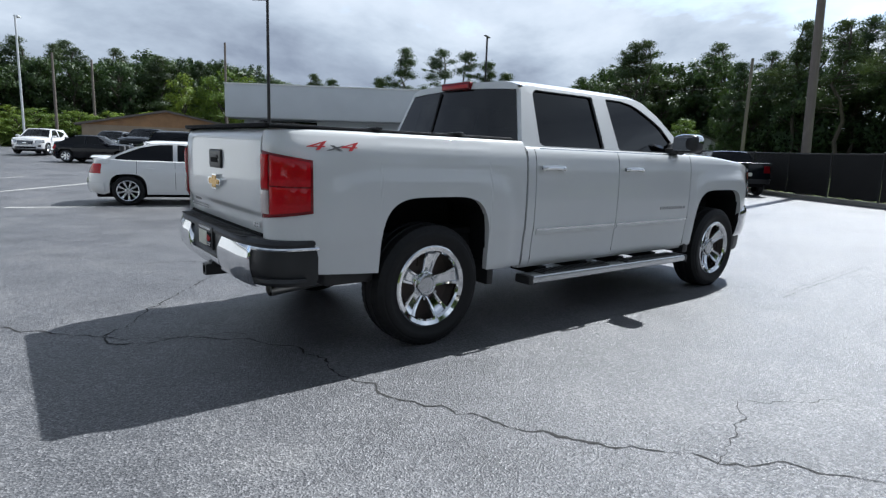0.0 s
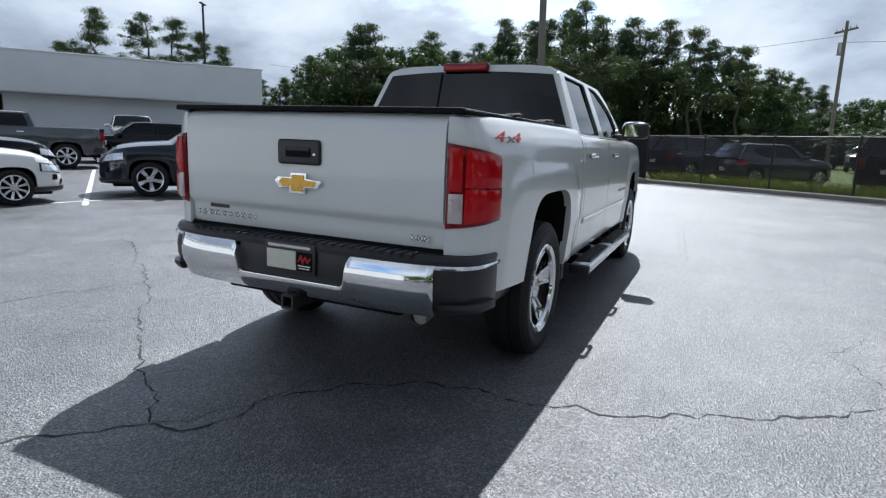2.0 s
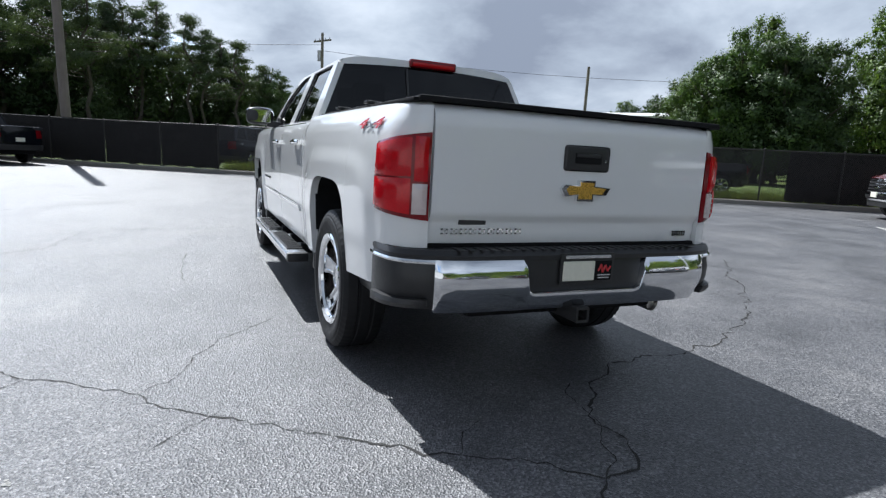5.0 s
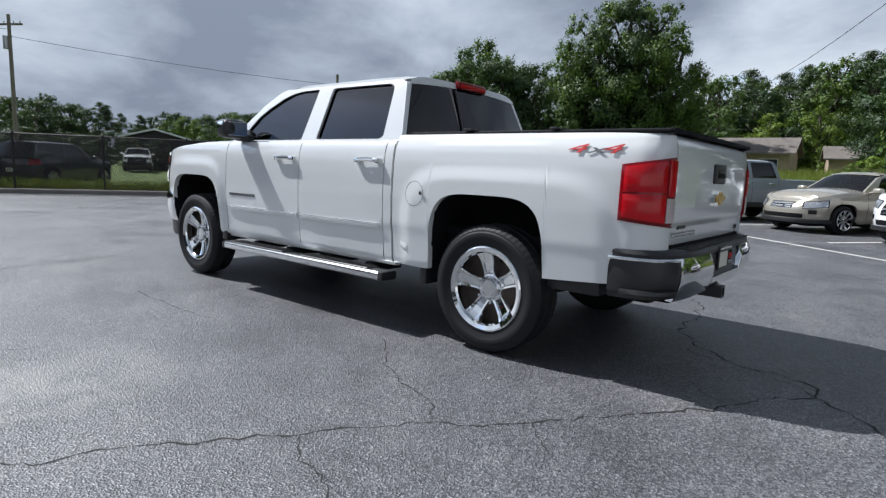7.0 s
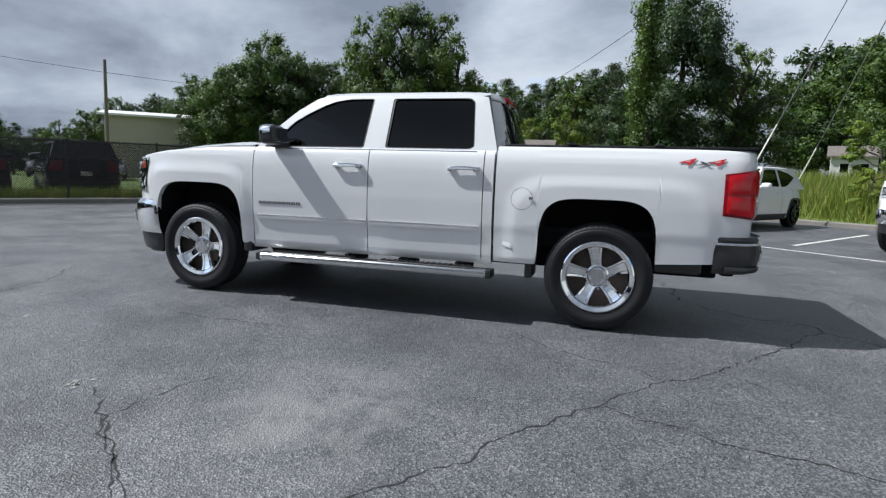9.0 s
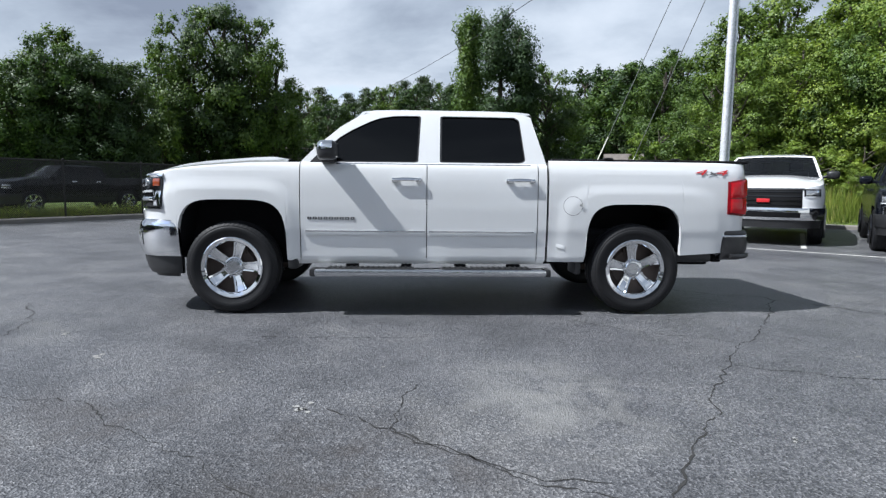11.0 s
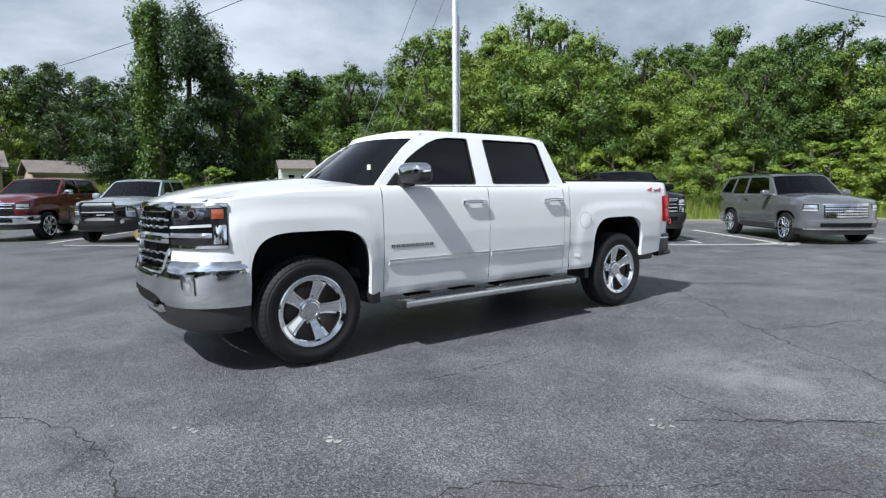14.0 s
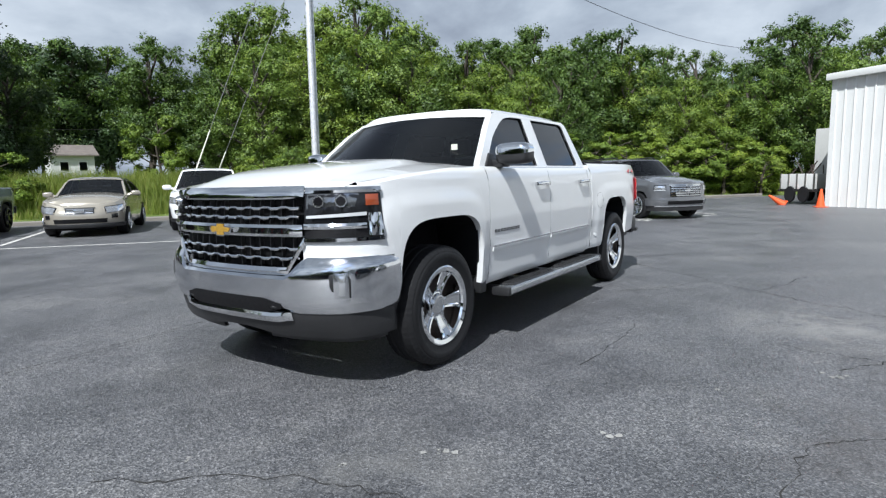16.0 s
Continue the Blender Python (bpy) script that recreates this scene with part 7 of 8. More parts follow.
def junk_trailer():
    T = thing("utility_trailer", "old flatbed trailer with a steel tank and scrap on it", "trailer", pose(-18.6, 2.25, 0.06, 0, 0, HEAD + 6) @ Matrix.Diagonal((0.62, 0.7, 0.95, 1)))
    part("deck", boxed(-1.2, 1.2, -0.8, 0.8, 0.42, 0.52, 0.01), "dark_metal", T)
    part("box", boxed(-1.1, 0.9, -0.75, 0.75, 0.52, 1.1, 0.03), "siding", T)
    for k in range(5):
        part("stake", boxed(-1.1 + 0.5 * k, -1.04 + 0.5 * k, -0.80, -0.74, 0.45, 1.12), "steel_dull", T)
    for s in (1, -1):
        for xx in (-0.4, 0.4):
            bm = bmesh.new()
            revolve(bm, [(0.001, -0.08), (0.30, -0.08), (0.32, 0), (0.30, 0.08), (0.001, 0.08)], 20)
            o = part("tyre", bm, "rubber", T)
            o.location = (xx, s * 0.85, 0.32)
    rng = random.Random(5)
    for k in range(9):
        bm = bmesh.new()
        p = Vector((rng.uniform(-0.8, 0.7), rng.uniform(-0.5, 0.5), 1.1))
        tube(bm, p, p + Vector((rng.uniform(-0.5, 0.5), rng.uniform(-0.3, 0.3), rng.uniform(0.1, 0.5))), 0.03, seg=6)
        part("scrap", bm, "rock", T)
    b = thing("storage_container", "pale grey steel container beside the hall", "container", pose(-20.2, 4.0, 0, 0, 0, HEAD + 3))
    part("body", boxed(-1.2, 1.2, -1.1, 1.1, 0.1, 2.8, 0.03), "siding", b)


junk_trailer()

# ---- poles and wires ----


def lamp_pole(x, y, h, r=0.09, heads=((0, 1),), material="dark_metal", label="tall dark steel lamp post with flat head"):
    T = thing("street_lamp", label, "street lamp", pose(x, y, ground_z(x, y) - 0.1, 0, 0, 30), "lamp posts")
    bm = bmesh.new()
    tube(bm, (0, 0, 0), (0, 0, h), r, r * 0.75, 12)
    part("pole", bm, material, T)
    part("base", boxed(-0.28, 0.28, -0.28, 0.28, 0, 0.55, 0.04), "concrete", T)
    for a, s in heads:
        o = part("lamp_head", boxed(0.1 * s, 0.85 * s, -0.17, 0.17, h - 0.02, h + 0.10, 0.03) if s > 0 else boxed(-0.85, -0.1, -0.17, 0.17, h - 0.02, h + 0.10, 0.03), material, T)
        o.rotation_euler = (0, 0, radians(a))


x, y = at_bearing(-2.2, -3.93, 69.3, 31)
lamp_pole(x, y, 8.4, heads=((110, 1),))
x, y = at_bearing(-2.2, -3.93, 48.9, 78)
lamp_pole(x, y, 16.0, 0.16, heads=((0, 1), (0, -1)))
lamp_pole(*at_bearing(-2.2, -3.93, 88.3, 62), 11.0, 0.1, heads=((40, 1),), material="steel")

T_ = thing("utility_pole", "tall bare steel pole beside the trees with guy wires", "pole", pose(-7.7, -12.15, 0.0))
bm = bmesh.new()
tube(bm, (0, 0, -0.3), (0, 0, 13.0), 0.115, 0.095, 16)
part("shaft", bm, "steel", T_)
bm = bmesh.new()
tube(bm, (-0.15, 0.03, 0.0), (-0.15, 0.03, 7.6), 0.04, seg=8)
part("conduit", bm, "steel", T_)
for k in range(5):
    bm = bmesh.new()
    tube(bm, (-0.24, 0, 1.2 + 1.5 * k), (0.14, 0, 1.2 + 1.5 * k), 0.02, seg=6)
    part("strap", bm, "steel_dull", T_)


def wire(bm, p, q, sag, r=0.012, n=14):
    p, q = Vector(p), Vector(q)
    pts = [p.lerp(q, k / n) - Vector((0, 0, sag * 4 * (k / n) * (1 - k / n))) for k in range(n + 1)]
    side = (q - p).cross(Vector((0, 0, 1))).normalized() * r
    up = Vector((0, 0, r))
    grid(bm, [[c + side * math.cos(a) + up * math.sin(a) for a in (0, 1.257, 2.513, 3.77, 5.027, 6.283)] for c in pts])


for (x, y), h in (((-3.2, -13.5), 10.3), ((-5.0, -15.05), 7.9)):
    bm = bmesh.new()
    tube(bm, (-7.7, -12.15, h + 1.2), (x, y, 0.1), 0.012, seg=6)
    G_ = thing("guy_wire", "taut guy wire with a pale lower guard", "wire")
    part("cable", bm, "steel_dull", G_)
    a, b = Vector((x, y, 0.1)), Vector((-7.7, -12.15, h + 1.2))
    bm = bmesh.new()
    tube(bm, a, a.lerp(b, 0.24), 0.02, seg=8)
    part("guard", bm, "cream", G_)


def wood_pole(x, y, h, arm=True, lean=0.0, r=0.14, turn=20, can=False):
    T = thing("utility_pole", "weathered wooden utility pole", "pole", pose(x, y, ground_z(x, y) - 0.2, lean, 0, turn), "utility poles")
    bm = bmesh.new()
    tube(bm, (0, 0, 0), (0, 0, h), r, r * 0.7, 10)
    part("shaft", bm, "pole", T)
    if arm:
        part("crossarm", boxed(-1.1, 1.1, -0.06, 0.06, h - 0.75, h - 0.62), "pole", T)
        for k in (-0.95, -0.4, 0.4, 0.95):
            bm = bmesh.new()
            tube(bm, (k, 0, h - 0.62), (k, 0, h - 0.45), 0.04, 0.03, 8)
            part("insulator", bm, "steel_dull", T)
    if can:
        bm = bmesh.new()
        tube(bm, (0.3, 0, h - 2.4), (0.3, 0, h - 1.5), 0.22, seg=14)
        part("transformer", bm, "steel_dull", T)


wood_pole(50.1, -9.4, 11.2, True, 0, 0.16, 30, True)
wood_pole(24.3, 6.1, 15.0, False, -1.5, 0.19)
x, y = at_bearing(-3.6, 0, -34.8, 44)
wood_pole(x, y, 8.0, False, 1)
for b_, dd, hh in ((86.1, 70, 9.4), (83.4, 74, 9.6), (73.0, 66, 11.5)):
    x, y = at_bearing(-2.2, -3.93, b_, dd)
    wood_pole(x, y, hh, False, 0, 0.15)
x, y = at_bearing(-2.2, -3.93, 25.6, 47)
wood_pole(x, y, 8.4, False)
x, y = at_bearing(6.8, 3.1, 174.3 + 0.2, 42)
wood_pole(x, y, 8.2, False, 0, 0.12)
W_ = thing("power_line", "thin dark overhead power lines between poles", "wire")
for k, (p, q, s) in enumerate((((50.1, -9.4, 10.1), (66, 60, 12), 2.0), ((50.1, -9.4, 9.6), (20, -70, 11), 2.0), ((-7.7, -12.15, 12.2), (-60, -2, 13), 2.0), ((-7.7, -12.15, 11.4), (20, -75, 11), 2.5), ((20, -70, 7), (-40, -62, 8), 1.0))):
    bm = bmesh.new()
    wire(bm, p, q, s, 0.016)
    part("cable", bm, "dark_metal", W_)

# ---- trees ----


def leaf_mesh(name, clumps, n, size, seed, slim=0.6, droop=0.0, fill=0.75, deep=0.12, deep_size=1.7):
    """n small leaves over clumps (x, y, z, rx, ry, rz, lobe x, y, z), each leaf a tilted blade of its own."""
    rng = np.random.default_rng(seed)
    C = np.array([c if len(c) == 9 else (*c, *c[:3]) for c in clumps])
    w = (C[:, 3] * C[:, 4] + C[:, 4] * C[:, 5] + C[:, 3] * C[:, 5])
    idx = rng.choice(len(C), n, p=w / w.sum())
    d = rng.normal(size=(n, 3))
    d /= np.linalg.norm(d, axis=1)[:, None]
    rad = 1.0 - fill * rng.random(n) ** 1.6 + rng.normal(0, 0.15, n)
    inner = rng.random(n) < deep                  # shaded leaves deep in the clumps
    rad[inner] *= 0.4
    pos = C[idx, :3] + d * C[idx, 3:6] * rad[:, None]
    out = pos - C[idx, 6:9]
    out /= np.linalg.norm(out, axis=1)[:, None] + 1e-6
    nrm = d * 0.35 + out * 0.5 + rng.normal(0, 0.5, (n, 3)) + np.array([0, 0, 0.35])
    nrm /= np.linalg.norm(nrm, axis=1)[:, None]
    t = np.cross(nrm, rng.normal(size=(n, 3)))
    t /= np.linalg.norm(t, axis=1)[:, None]
    t[:, 2] -= droop
    b = np.cross(nrm, t)
    b[(np.cross(b, t) * out).sum(1) < 0] *= -1
    s = (size * rng.uniform(0.5, 1.5, n) * np.where(inner, deep_size, 1.0))[:, None]
    v = np.empty((n, 3, 3))
    v[:, 0] = pos - t * s
    v[:, 1] = pos + t * s * 0.6 + b * s * slim
    v[:, 2] = pos + t * s * 0.6 - b * s * slim
    me = bpy.data.meshes.new(name)
    me.vertices.add(n * 3)
    me.vertices.foreach_set("co", v.reshape(-1))
    me.loops.add(n * 3)
    me.loops.foreach_set("vertex_index", np.arange(n * 3, dtype=np.int32))
    me.polygons.add(n)
    me.polygons.foreach_set("loop_start", np.arange(0, n * 3, 3, dtype=np.int32))
    me.update(calc_edges=True)
    me.validate()
    soft = d * 0.2 + out * 0.42 + nrm * 0.65      # leaves of a clump share some of its roundness
    soft /= np.linalg.norm(soft, axis=1)[:, None]
    me.normals_split_custom_set(np.repeat(soft, 3, axis=0).tolist())
    return me


def limb(bm, p, q, r0, r1, rng, n=4):
    pts = [Vector(p).lerp(Vector(q), k / n) for k in range(n + 1)]
    for k in range(1, n):
        pts[k] += Vector((rng.uniform(-1, 1), rng.uniform(-1, 1), rng.uniform(-0.4, 0.4))) * (Vector(q) - Vector(p)).length * 0.05
    for k in range(n):
        tube(bm, pts[k], pts[k + 1], r0 + (r1 - r0) * k / n, r0 + (r1 - r0) * (k + 1) / n, 8)


def broad_tree(name, label, seed, h, width, low, leaf, leaf_size, lobes=15, n=9000, m=None, category="tree", lean=0.0, top=0.75):
    rng = random.Random(seed)
    T = thing(name, label, category, m)
    bm = bmesh.new()
    fork = h * max(0.18, low + 0.08)
    limb(bm, (0, 0, -0.3), (0, 0, fork), h * 0.024, h * 0.018, rng)
    limb(bm, (0, 0, fork), (h * 0.02, 0, h * 0.82), h * 0.017, h * 0.005, rng, 6)
    cl = []
    for k in range(lobes):
        t = (k + rng.random() * 0.8) / lobes
        s = h * rng.uniform(0.12, 0.19) * (1.05 - 0.45 * t)
        z = h * low + s * 0.6 + (h * 0.96 - h * low - 1.5 * s) * t
        prof = math.sin(math.pi * min(1, 0.17 + t * top)) ** 0.7
        rr = max(0.0, width * prof - s * 0.55) * math.sqrt(rng.uniform(0.25, 1.0))
        a = k * 2.399 + rng.uniform(-0.5, 0.5)
        L = Vector((rr * math.cos(a) + lean * z, rr * math.sin(a), z))
        limb(bm, (lean * z * 0.5, 0, max(fork * 0.8, z - h * 0.14)), L, h * 0.010, h * 0.004, rng, 3)
        for j in range(15):
            d = Vector((rng.gauss(0, 1), rng.gauss(0, 1), rng.gauss(0.2, 0.8))).normalized() * rng.uniform(0.45, 1.1)
            c = L + Vector((d.x * s * 0.85, d.y * s * 0.85, d.z * s * 0.72))
            q = s * rng.uniform(0.20, 0.46)
            cl.append((*c, q * 1.1, q * 1.1, q * 0.95, *L))
    part("trunk", bm, "bark", T)
    me = leaf_mesh("crown", cl, n, leaf_size, seed)
    me.materials.append(M[leaf])
    new("crown", me).parent = T
    return T


def pine_tree(name, label, seed, h, m=None, spread=0.14, start=0.52, clumps=40, n=3600):
    rng = random.Random(seed)
    T = thing(name, label, "tree", m)
    bm = bmesh.new()
    limb(bm, (0, 0, -0.3), (rng.uniform(-0.3, 0.3), rng.uniform(-0.3, 0.3), h * 0.97), h * 0.015, h * 0.004, rng, 8)
    cl = []
    for k in range(clumps):
        t = ((k + rng.random()) / clumps) ** 0.85
        z = h * (start + (0.97 - start) * t) + rng.gauss(0, h * 0.012)
        a = rng.uniform(0, 2 * math.pi)
        rr = h * spread * (1.2 * math.sqrt(max(0.02, 1 - t)) + 0.12) * rng.uniform(0.15, 1.1)
        s = h * rng.uniform(0.020, 0.062)
        p = (rr * math.cos(a), rr * math.sin(a), z)
        cl.append((*p, s * rng.uniform(1.1, 1.7), s * rng.uniform(1.1, 1.7), s * rng.uniform(0.4, 0.8)))
        limb(bm, (0, 0, z - h * 0.03), p, h * 0.0035, h * 0.0012, rng, 2)
    part("trunk", bm, "bark", T)
    me = leaf_mesh("crown", cl, n, h * 0.0082, seed, slim=0.32, fill=0.9, deep=0.0)
    me.materials.append(M["needle"])
    new("crown", me).parent = T
    return T


def vine_tree(m):
    """A dead trunk wrapped in climbing vine, with a live crown to one side."""
    rng = random.Random(77)
    T = thing("vine_covered_tree", "tall tree smothered in hanging green vine", "tree", m)
    bm = bmesh.new()
    limb(bm, (0, 0, -0.3), (0, 0, 12.4), 0.34, 0.15, rng, 6)
    limb(bm, (0.3, 0, 3), (3.6, 0.5, 11.5), 0.25, 0.08, rng, 6)
    cl = []
    for k in range(46):
        z = 0.5 + 12.2 * k / 46
        a = k * 2.1
        cl.append((0.45 * math.cos(a) + rng.uniform(-0.2, 0.2), 0.45 * math.sin(a), z, rng.uniform(0.45, 0.95), rng.uniform(0.45, 0.95), rng.uniform(0.7, 1.2)))
    for k in range(52):
        z = 1.0 + 11.6 * rng.random()
        x = 1.3 + 3.0 * rng.random() + 0.5 * math.sin(z)
        s = rng.uniform(0.7, 1.25)
        cl.append((x, rng.uniform(-1.8, 1.8), z, s, s, s * rng.uniform(0.8, 1.4)))
    part("trunk", bm, "bark", T)
    for nm, some, n, lf in (("vines", cl[:46], 30000, "leaf"), ("crown", cl[46:], 64000, "leaf_shade")):
        me = leaf_mesh(nm, some, n, 0.075, 78, droop=0.4)
        me.materials.append(M[lf])
        new(nm, me).parent = T


WOOD = "trees in the wood"
PROTO = {}
for far_, n_, ls in (("", 2.9, 0.60), ("_far", 1.35, 0.80)):
    N_ = lambda q, f=n_: int(q * f)
    PROTO.update({
        "oak" + far_: broad_tree("broadleaf_tree", "full green broadleaf tree", 11, 10, 3.5, 0.14, "leaf", 0.115 * ls, 17, N_(10500)),
        "oak_b" + far_: broad_tree("broadleaf_tree", "tall uneven green broadleaf tree", 12, 10, 2.8, 0.18, "leaf", 0.115 * ls, 15, N_(9500), lean=0.03),
        "dark" + far_: broad_tree("broadleaf_tree", "green broadleaf tree toned dark as if against the light", 13, 10, 3.4, 0.06, "leaf_shade", 0.12 * ls, 17, N_(10000)),
        "edge" + far_: broad_tree("young_tree", "light green young tree leafy to the ground", 14, 10, 3.0, 0.01, "leaf_light", 0.105 * ls, 20, N_(11500), top=0.8),
        "edge_b" + far_: broad_tree("young_tree", "bushy yellow-green tree at the wood's edge", 15, 10, 3.3, 0.01, "leaf_light", 0.105 * ls, 18, N_(11500), lean=-0.02, top=0.7),
        "bush" + far_: broad_tree("bush", "round leafy green bush", 16, 4, 2.0, 0.01, "leaf_bright", 0.075 * ls, 13, N_(7000), category="bush", top=0.6),
        "pine" + far_: pine_tree("pine_tree", "tall pine with a bare trunk and tufted crown", 17, 16, clumps=24, n=10000),
        "pine_b" + far_: pine_tree("pine_tree", "tall pine with a wide open crown", 18, 16, spread=0.19, start=0.42, clumps=36, n=14000),
    })
USED = set()


def plant(kind, x, y, h, turn, squash=1.0, group=WOOD):
    base = {"bush": 4.0, "pine": 16.0, "pine_b": 16.0}.get(kind, 10.0)
    s = h / (0.97 * base)
    if math.hypot(x - 2, y - 2) > 62:
        kind += "_far"
    m = Matrix.Translation((x, y, ground_z(x, y) - 0.15)) @ Matrix.Rotation(radians(turn), 4, "Z") @ Matrix.Diagonal((s * squash, s * squash, s, 1))
    if kind in USED:
        t = copy_thing(PROTO[kind], m)
        t.matrix_basis = m
    else:
        USED.add(kind)
        t = PROTO[kind]
        t.matrix_basis = m
    tagged(t, group=group)
    return t


def sight_gap(x, y):
    """Tree-free sight lines from the last camera place to white house and lone bush."""
    b = math.degrees(math.atan2(y - 3.12, x - 6.82))
    d = math.hypot(x - 6.82, y - 3.12)
    return (abs(b + 112.7) < (3.0 if d < 60 else 2.3) and d < 86) or (abs(b + 120) < 5.0 and d < 46.5)


def belt(seed, eye, tops, d0, d1, n, kinds, share=(0.88, 1.0), squash=(0.85, 1.15), ends=None):
    """Trees over a stretch of bearings and distances from a point; tops gives how many degrees the wood rises at each bearing."""
    rng = random.Random(seed)
    b0, b1 = ends or (tops[0][0], tops[-1][0])
    table = sorted(tops)
    for k in range(n):
        b = b0 + (b1 - b0) * (k + rng.uniform(0.1, 0.9)) / n
        d = rng.uniform(d0, d1)
        x, y = at_bearing(*eye, b, d)
        if sight_gap(x, y):
            continue
        h = 1.2 + d * math.tan(radians(lerp_table(table, b))) - ground_z(x, y)
        plant(rng.choice(kinds), x, y, max(1.5, 1.13 * h * rng.uniform(*share)), rng.uniform(0, 360), rng.uniform(*squash))


E0, E2, E3 = (-2.21, -3.96), (-3.35, -1.85), (-3.59, -0.06)
E8, E11, E13, E16 = (-0.65, 5.13), (1.97, 6.11), (4.31, 5.58), (6.82, 3.12)
# beyond the building and the distant rows
rise_a = [(92, 7.2), (81.8, 7.1), (78.9, 7.7), (71.5, 7.4), (67.5, 6.4), (64, 6.2)]
belt(1, E0, rise_a, 86, 104, 34, ["dark", "dark", "dark", "pine_b"])
belt(2, E0, [(94, 2.3), (76, 2.6)], 72, 78, 18, ["bush", "edge"], (0.8, 1.1), (1.6, 2.4))
belt(3, E0, rise_a, 80, 86, 18, ["dark", "dark", "pine_b"], (0.75, 0.95))
belt(4, E0, [(77, 6.4), (70, 6.8)], 70, 76, 4, ["edge"])
for b_, el_ in ((56.7, 8.2), (53.2, 8.2), (50.6, 8.1), (48.6, 7.4), (46.9, 6.6), (59.0, 5.9), (63.5, 5.6)):
    hh = 112 * math.tan(radians(el_)) * 1.2 + 0.5
    plant("pine_b" if el_ > 8.1 else "pine", *at_bearing(*E0, b_, 112), hh, b_ * 31, 1.0)
belt(5, E0, [(40.5, 6.5), (38.3, 8.2), (35.9, 9.4), (33.5, 9.7), (31.4, 7.4), (29.7, 9.2), (27.5, 9.2), (25.6, 7.9), (22, 8.3)], 76, 96, 26, ["dark", "dark", "pine_b", "dark"])
belt(32, E2, [(48, 5.6), (34, 6.4)], 84, 93, 13, ["dark", "pine_b", "dark"], (0.75, 0.95))
plant("edge", *at_bearing(-3.0, -2.0, 28.0, 50), 4.6, 10, 1.3)
# pines past the fence
rise_b = [(25.5, 8.2), (22.6, 8.6), (20.7, 11.2), (16.4, 11.2), (12.4, 12.4), (9.9, 11.4), (6.0, 11.1), (3.5, 10.1), (0.8, 9.9), (-1.5, 8.9), (-2.9, 7.3), (-4.5, 7.5), (-5.5, 6.1), (-8, 4.8)]
belt(6, E2, rise_b, 60, 72, 22, ["pine_b", "pine_b", "dark", "pine", "pine_b"], (0.82, 0.95))
belt(7, E2, rise_b, 66, 82, 22, ["dark", "dark", "dark"], (0.62, 0.85))
rise_c = [(-4, 5.2), (-10.3, 4.5), (-15.4, 4.9), (-18, 4.1), (-21, 3.2), (-23.2, 4.4), (-25.1, 3.7), (-28, 4.7), (-30.5, 4.8), (-32.7, 3.0), (-38, 2.5)]
belt(8, E3, rise_c, 112, 136, 40, ["dark", "dark", "dark", "pine_b"])
belt(9, E3, rise_c, 92, 100, 8, ["oak", "edge", "oak_b"], (0.8, 0.95), ends=(-22, -32))
# past the far end of the fence
rise_d = [(-37.7, 2.4), (-40.2, 3.8), (-42.9, 5.2), (-45.2, 5.8), (-48.1, 7.1), (-50, 8.2), (-52.5, 7.1), (-54.1, 7.7), (-55.6, 6.8)]
belt(10, E8, rise_d, 74, 90, 14, ["oak", "dark", "oak_b"])
belt(12, E11, [(-53.5, 8.4), (-55.3, 9.1), (-57.2, 10.2), (-58.7, 11.7), (-60.2, 11.3), (-61.8, 10.6), (-64, 10.0)], 48, 53, 11, ["oak_b", "oak", "dark"])
for b_, el_, kd in ((-66.6, 12.4, "oak_b"), (-69.2, 15.6, "oak"), (-71.6, 16.3, "dark"), (-74.0, 14.6, "oak"), (-76.2, 11.5, "oak_b"), (-68, 8, "dark"), (-73, 8.5, "dark")):
    plant(kd, *at_bearing(*E11, b_, 58), 58 * math.tan(radians(el_)) * 1.06 + 0.6, b_ * 17, 0.8)
rise_e = [(-77, 8.6), (-80, 8.2), (-83.2, 7.9), (-87.5, 9.7), (-90.8, 9.6), (-95, 9.2)]
belt(13, E11, rise_e, 80, 98, 20, ["oak", "dark", "pine_b", "oak_b"])
belt(14, E11, rise_e, 66, 74, 8, ["edge", "oak_b", "dark"], (0.5, 0.7))
plant("dark", *at_bearing(*E11, -95.8, 47), 10.5, 40, 1.1)
plant("dark", *at_bearing(*E11, -93.0, 50), 8.5, 140, 1.1)
vine_tree(Matrix.Translation((*at_bearing(*E11, -94.6, 40), 0.2)) @ pose(0, 0, 0, 0, 0, 172) @ Matrix.Scale(0.97, 4))
rise_f = [(-101, 9.5), (-103.7, 12.4), (-105.8, 13.0), (-108.3, 11.9), (-110.4, 10.4), (-112.8, 11.9), (-115.1, 12.5), (-117, 10.9), (-120, 11.5)]
belt(15, E11, rise_f, 43, 51, 15, ["oak", "oak_b", "dark"])
belt(16, E11, rise_f, 36, 41, 9, ["dark", "oak", "dark"], (0.5, 0.75))
plant("bush", *at_bearing(6.8, 3.1, -120, 43), 5.2, 30, 1.05)
belt(25, E16, [(-109, 11.8), (-117, 11.0)], 92, 100, 9, ["dark", "oak"])
# the wood's edge behind the far row
rise_g = [(-119.5, 11), (-121.8, 14.3), (-124.5, 16.2), (-126.6, 12.8), (-128.1, 14.2), (-130.6, 16.1), (-133.6, 16.3), (-136, 14.9), (-140.2, 12.8), (-146.5, 11.8), (-152, 12.2)]
belt(17, E13, rise_g, 33, 37, 17, ["edge", "edge_b", "oak", "edge"], (0.72, 0.9))
belt(18, E13, rise_g, 38, 45, 19, ["oak", "oak_b", "edge"], (0.9, 1.02))
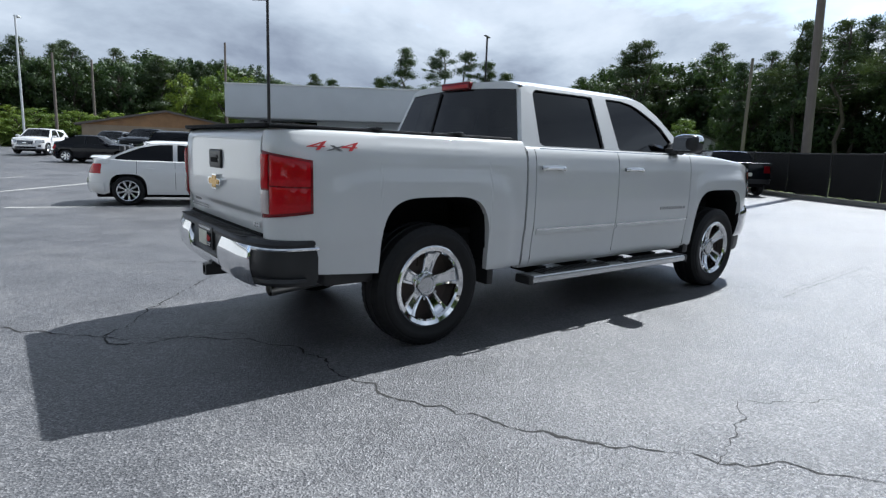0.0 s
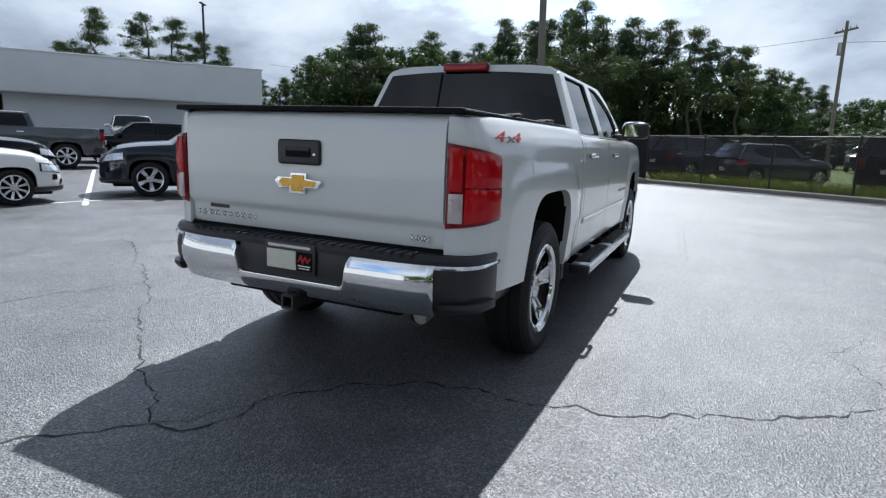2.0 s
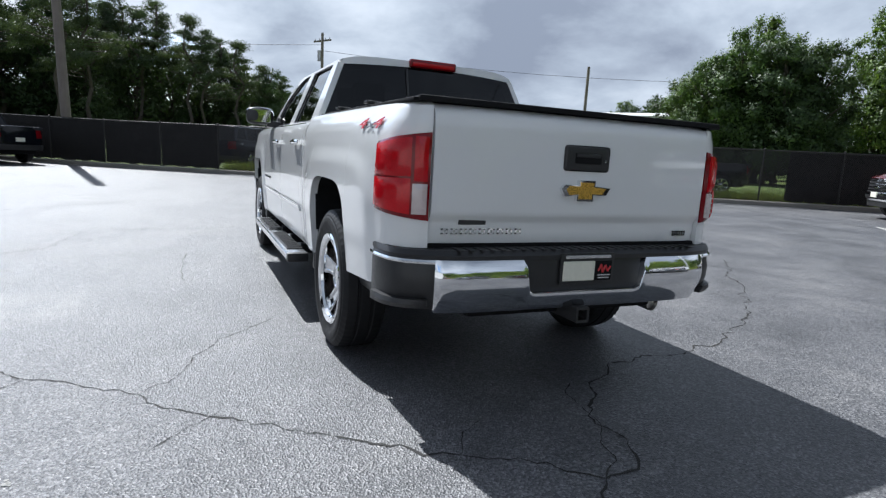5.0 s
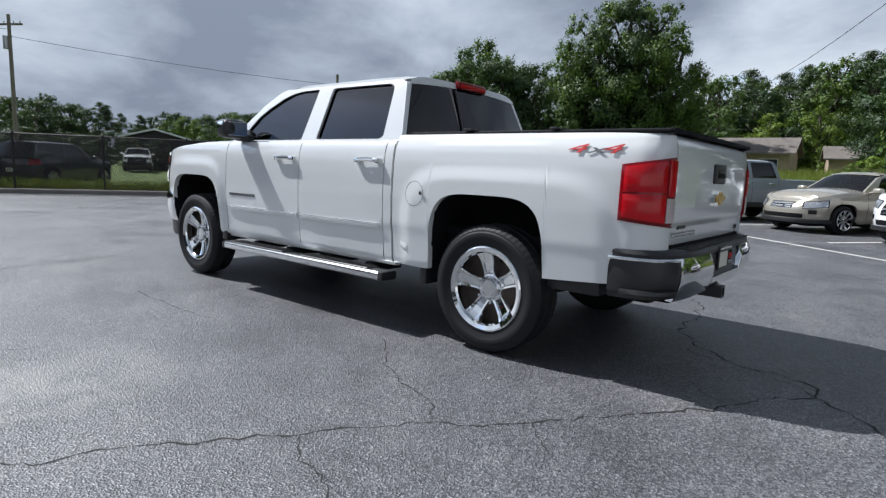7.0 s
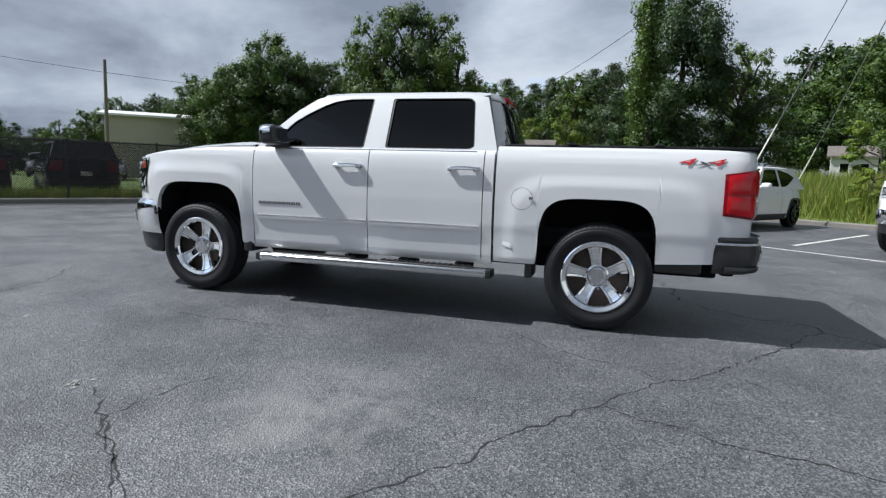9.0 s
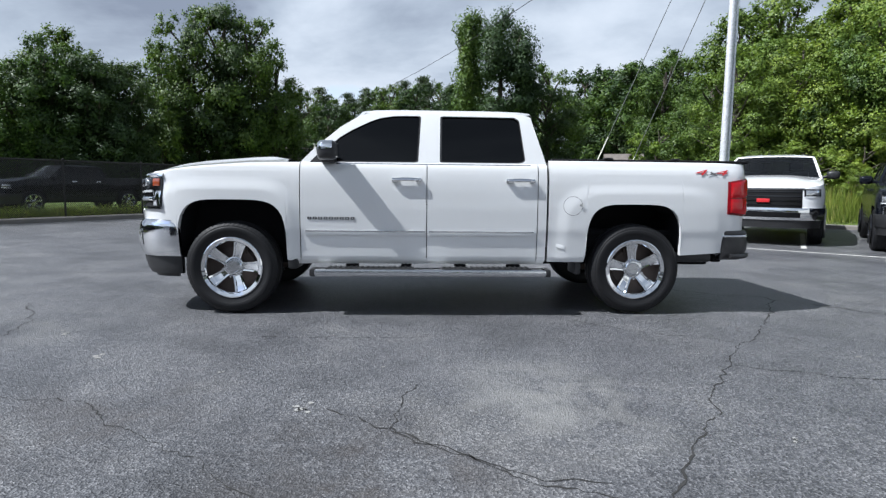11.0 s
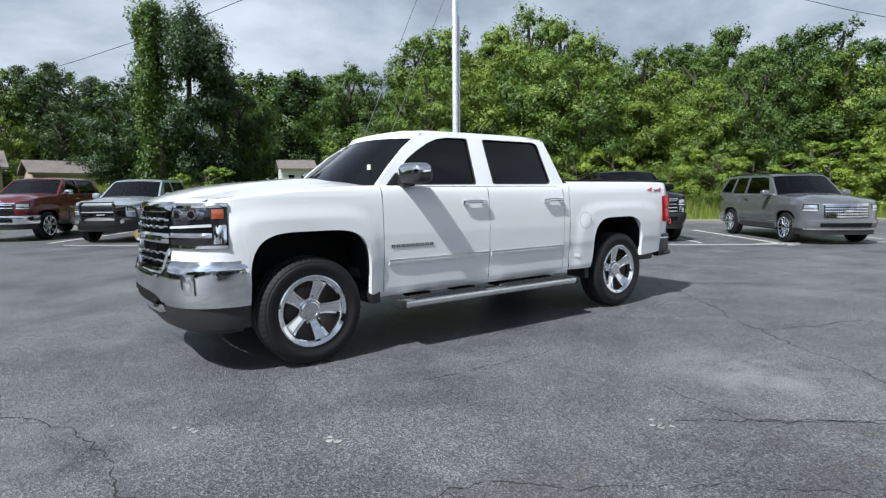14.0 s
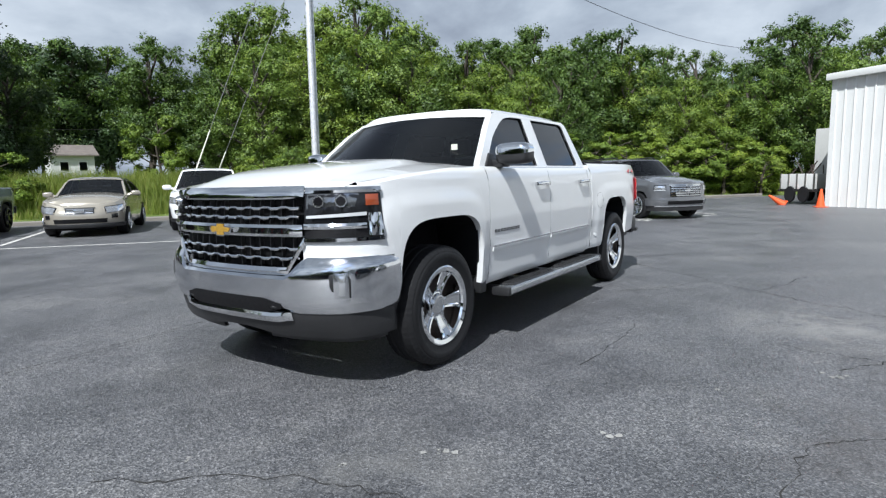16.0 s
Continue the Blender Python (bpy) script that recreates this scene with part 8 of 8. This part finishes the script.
rise_h = [(-149.7, 12.0), (-152.5, 13.6), (-154, 13.6), (-156.2, 11.6), (-158.8, 12.7), (-161.8, 12.7), (-163.8, 10.9), (-167.7, 10.1), (-172.2, 9.4), (-173.9, 10.6), (-177.5, 11.7), (-180, 10.1), (-186, 9.4)]
belt(19, E16, rise_h, 39, 45, 19, ["edge", "oak", "edge_b", "oak_b"], (0.74, 0.92))
belt(20, E16, rise_h, 47, 55, 18, ["oak", "edge", "oak_b"], (0.92, 1.03))
belt(21, E13, [(-122, 4.6), (-151, 4.6)], 29.5, 32, 15, ["bush", "edge_b", "bush"], (0.5, 0.95), (0.9, 1.4))
belt(22, E16, [(-158, 4.6), (-176, 4.4)], 34, 38, 12, ["bush"], (0.6, 1.0), (1.0, 1.6))
rng_ = random.Random(31)
for k in range(34):
    x, y = lot(-14.6 - rng_.uniform(5.0, 8.5), -14 + 48 * (k + rng_.random()) / 34)
    if not sight_gap(x, y):
        plant("bush" if k % 3 else "edge_b", x, y, rng_.uniform(1.4, 3.2), rng_.uniform(0, 360), rng_.uniform(1.0, 1.6))
# low dark trees added to stand in for the shade below the crowns
belt(26, E2, [(25, 3.0), (-8, 2.8)], 73, 79, 26, ["dark", "dark"], (0.8, 1.1), (1.6, 2.2))
belt(27, E11, [(-53, 3.4), (-79, 3.4)], 60, 65, 18, ["dark", "dark"], (0.8, 1.1), (1.4, 2.0))
belt(28, E3, [(-4, 2.4), (-38, 2.0)], 104, 110, 24, ["dark"], (0.8, 1.1), (1.8, 2.6))
belt(29, E3, [(-2, 1.7), (-46, 1.7)], 56, 63, 30, ["dark"], (0.8, 1.1), (1.5, 2.1))
# wood behind the camera's side of the lot, closing the view
belt(24, (0, 0), [(100, 9), (172, 9)], 68, 86, 26, ["oak", "dark", "edge", "oak_b"])


for k_ in set(PROTO) - USED:
    for o_ in (*PROTO[k_].children_recursive, PROTO[k_]):
        bpy.data.objects.remove(o_)


def blades(name, label, x, y, tall, seed):
    """Many thin upright blades as one mesh."""
    rng = np.random.default_rng(seed)
    n = len(x)
    z = np.array([ground_z(a, b) for a, b in zip(x, y)]) - 0.05
    ang = rng.uniform(0, 2 * math.pi, n)
    lean = rng.normal(0, 0.25, (n, 2)) * tall[:, None]
    wd = rng.uniform(0.008, 0.02, n) * (0.6 + tall)
    v = np.empty((n, 3, 3))
    v[:, 0] = np.stack([x - np.cos(ang) * wd, y - np.sin(ang) * wd, z], 1)
    v[:, 1] = np.stack([x + np.cos(ang) * wd, y + np.sin(ang) * wd, z], 1)
    v[:, 2] = np.stack([x + lean[:, 0], y + lean[:, 1], z + tall], 1)
    me = bpy.data.meshes.new(name)
    me.vertices.add(n * 3)
    me.vertices.foreach_set("co", v.reshape(-1))
    me.loops.add(n * 3)
    me.loops.foreach_set("vertex_index", np.arange(n * 3, dtype=np.int32))
    me.polygons.add(n)
    me.polygons.foreach_set("loop_start", np.arange(0, n * 3, 3, dtype=np.int32))
    me.update(calc_edges=True)
    me.materials.append(M["blade"])
    tagged(new(name, me), label, "grass", kind="stuff")


def rough_grass():
    """Weeds between the lot and the wood, and a strip of long grass along the fence."""
    rng = np.random.default_rng(9)
    n = 150000
    w = rng.uniform(7.6, 19.5, n) + np.abs(rng.normal(0, 1.2, n))
    v = rng.uniform(-24, 34, n)
    tall = np.clip((w - 8.2) / 2.2, 0.10, 1.0) * rng.uniform(0.45, 1.25, n) * 1.15
    blades("tall_grass", "rough grass and weeds in front of the wood", -3.5 - U_AX.x * w + V_AX.x * v, -9.0 - U_AX.y * w + V_AX.y * v, tall, 10)
    n = 30000
    s, w = rng.uniform(0, 24, n), 0.25 + np.abs(rng.normal(0, 0.7, n))
    tall = rng.uniform(0.15, 0.6, n) * np.clip(1.3 - w * 0.4, 0.2, 1.0)
    blades("long_grass", "long dry grass growing along the fence", 7.3 + 0.542 * s + 0.840 * w, -19.5 + 0.840 * s - 0.542 * w, tall, 11)


rough_grass()
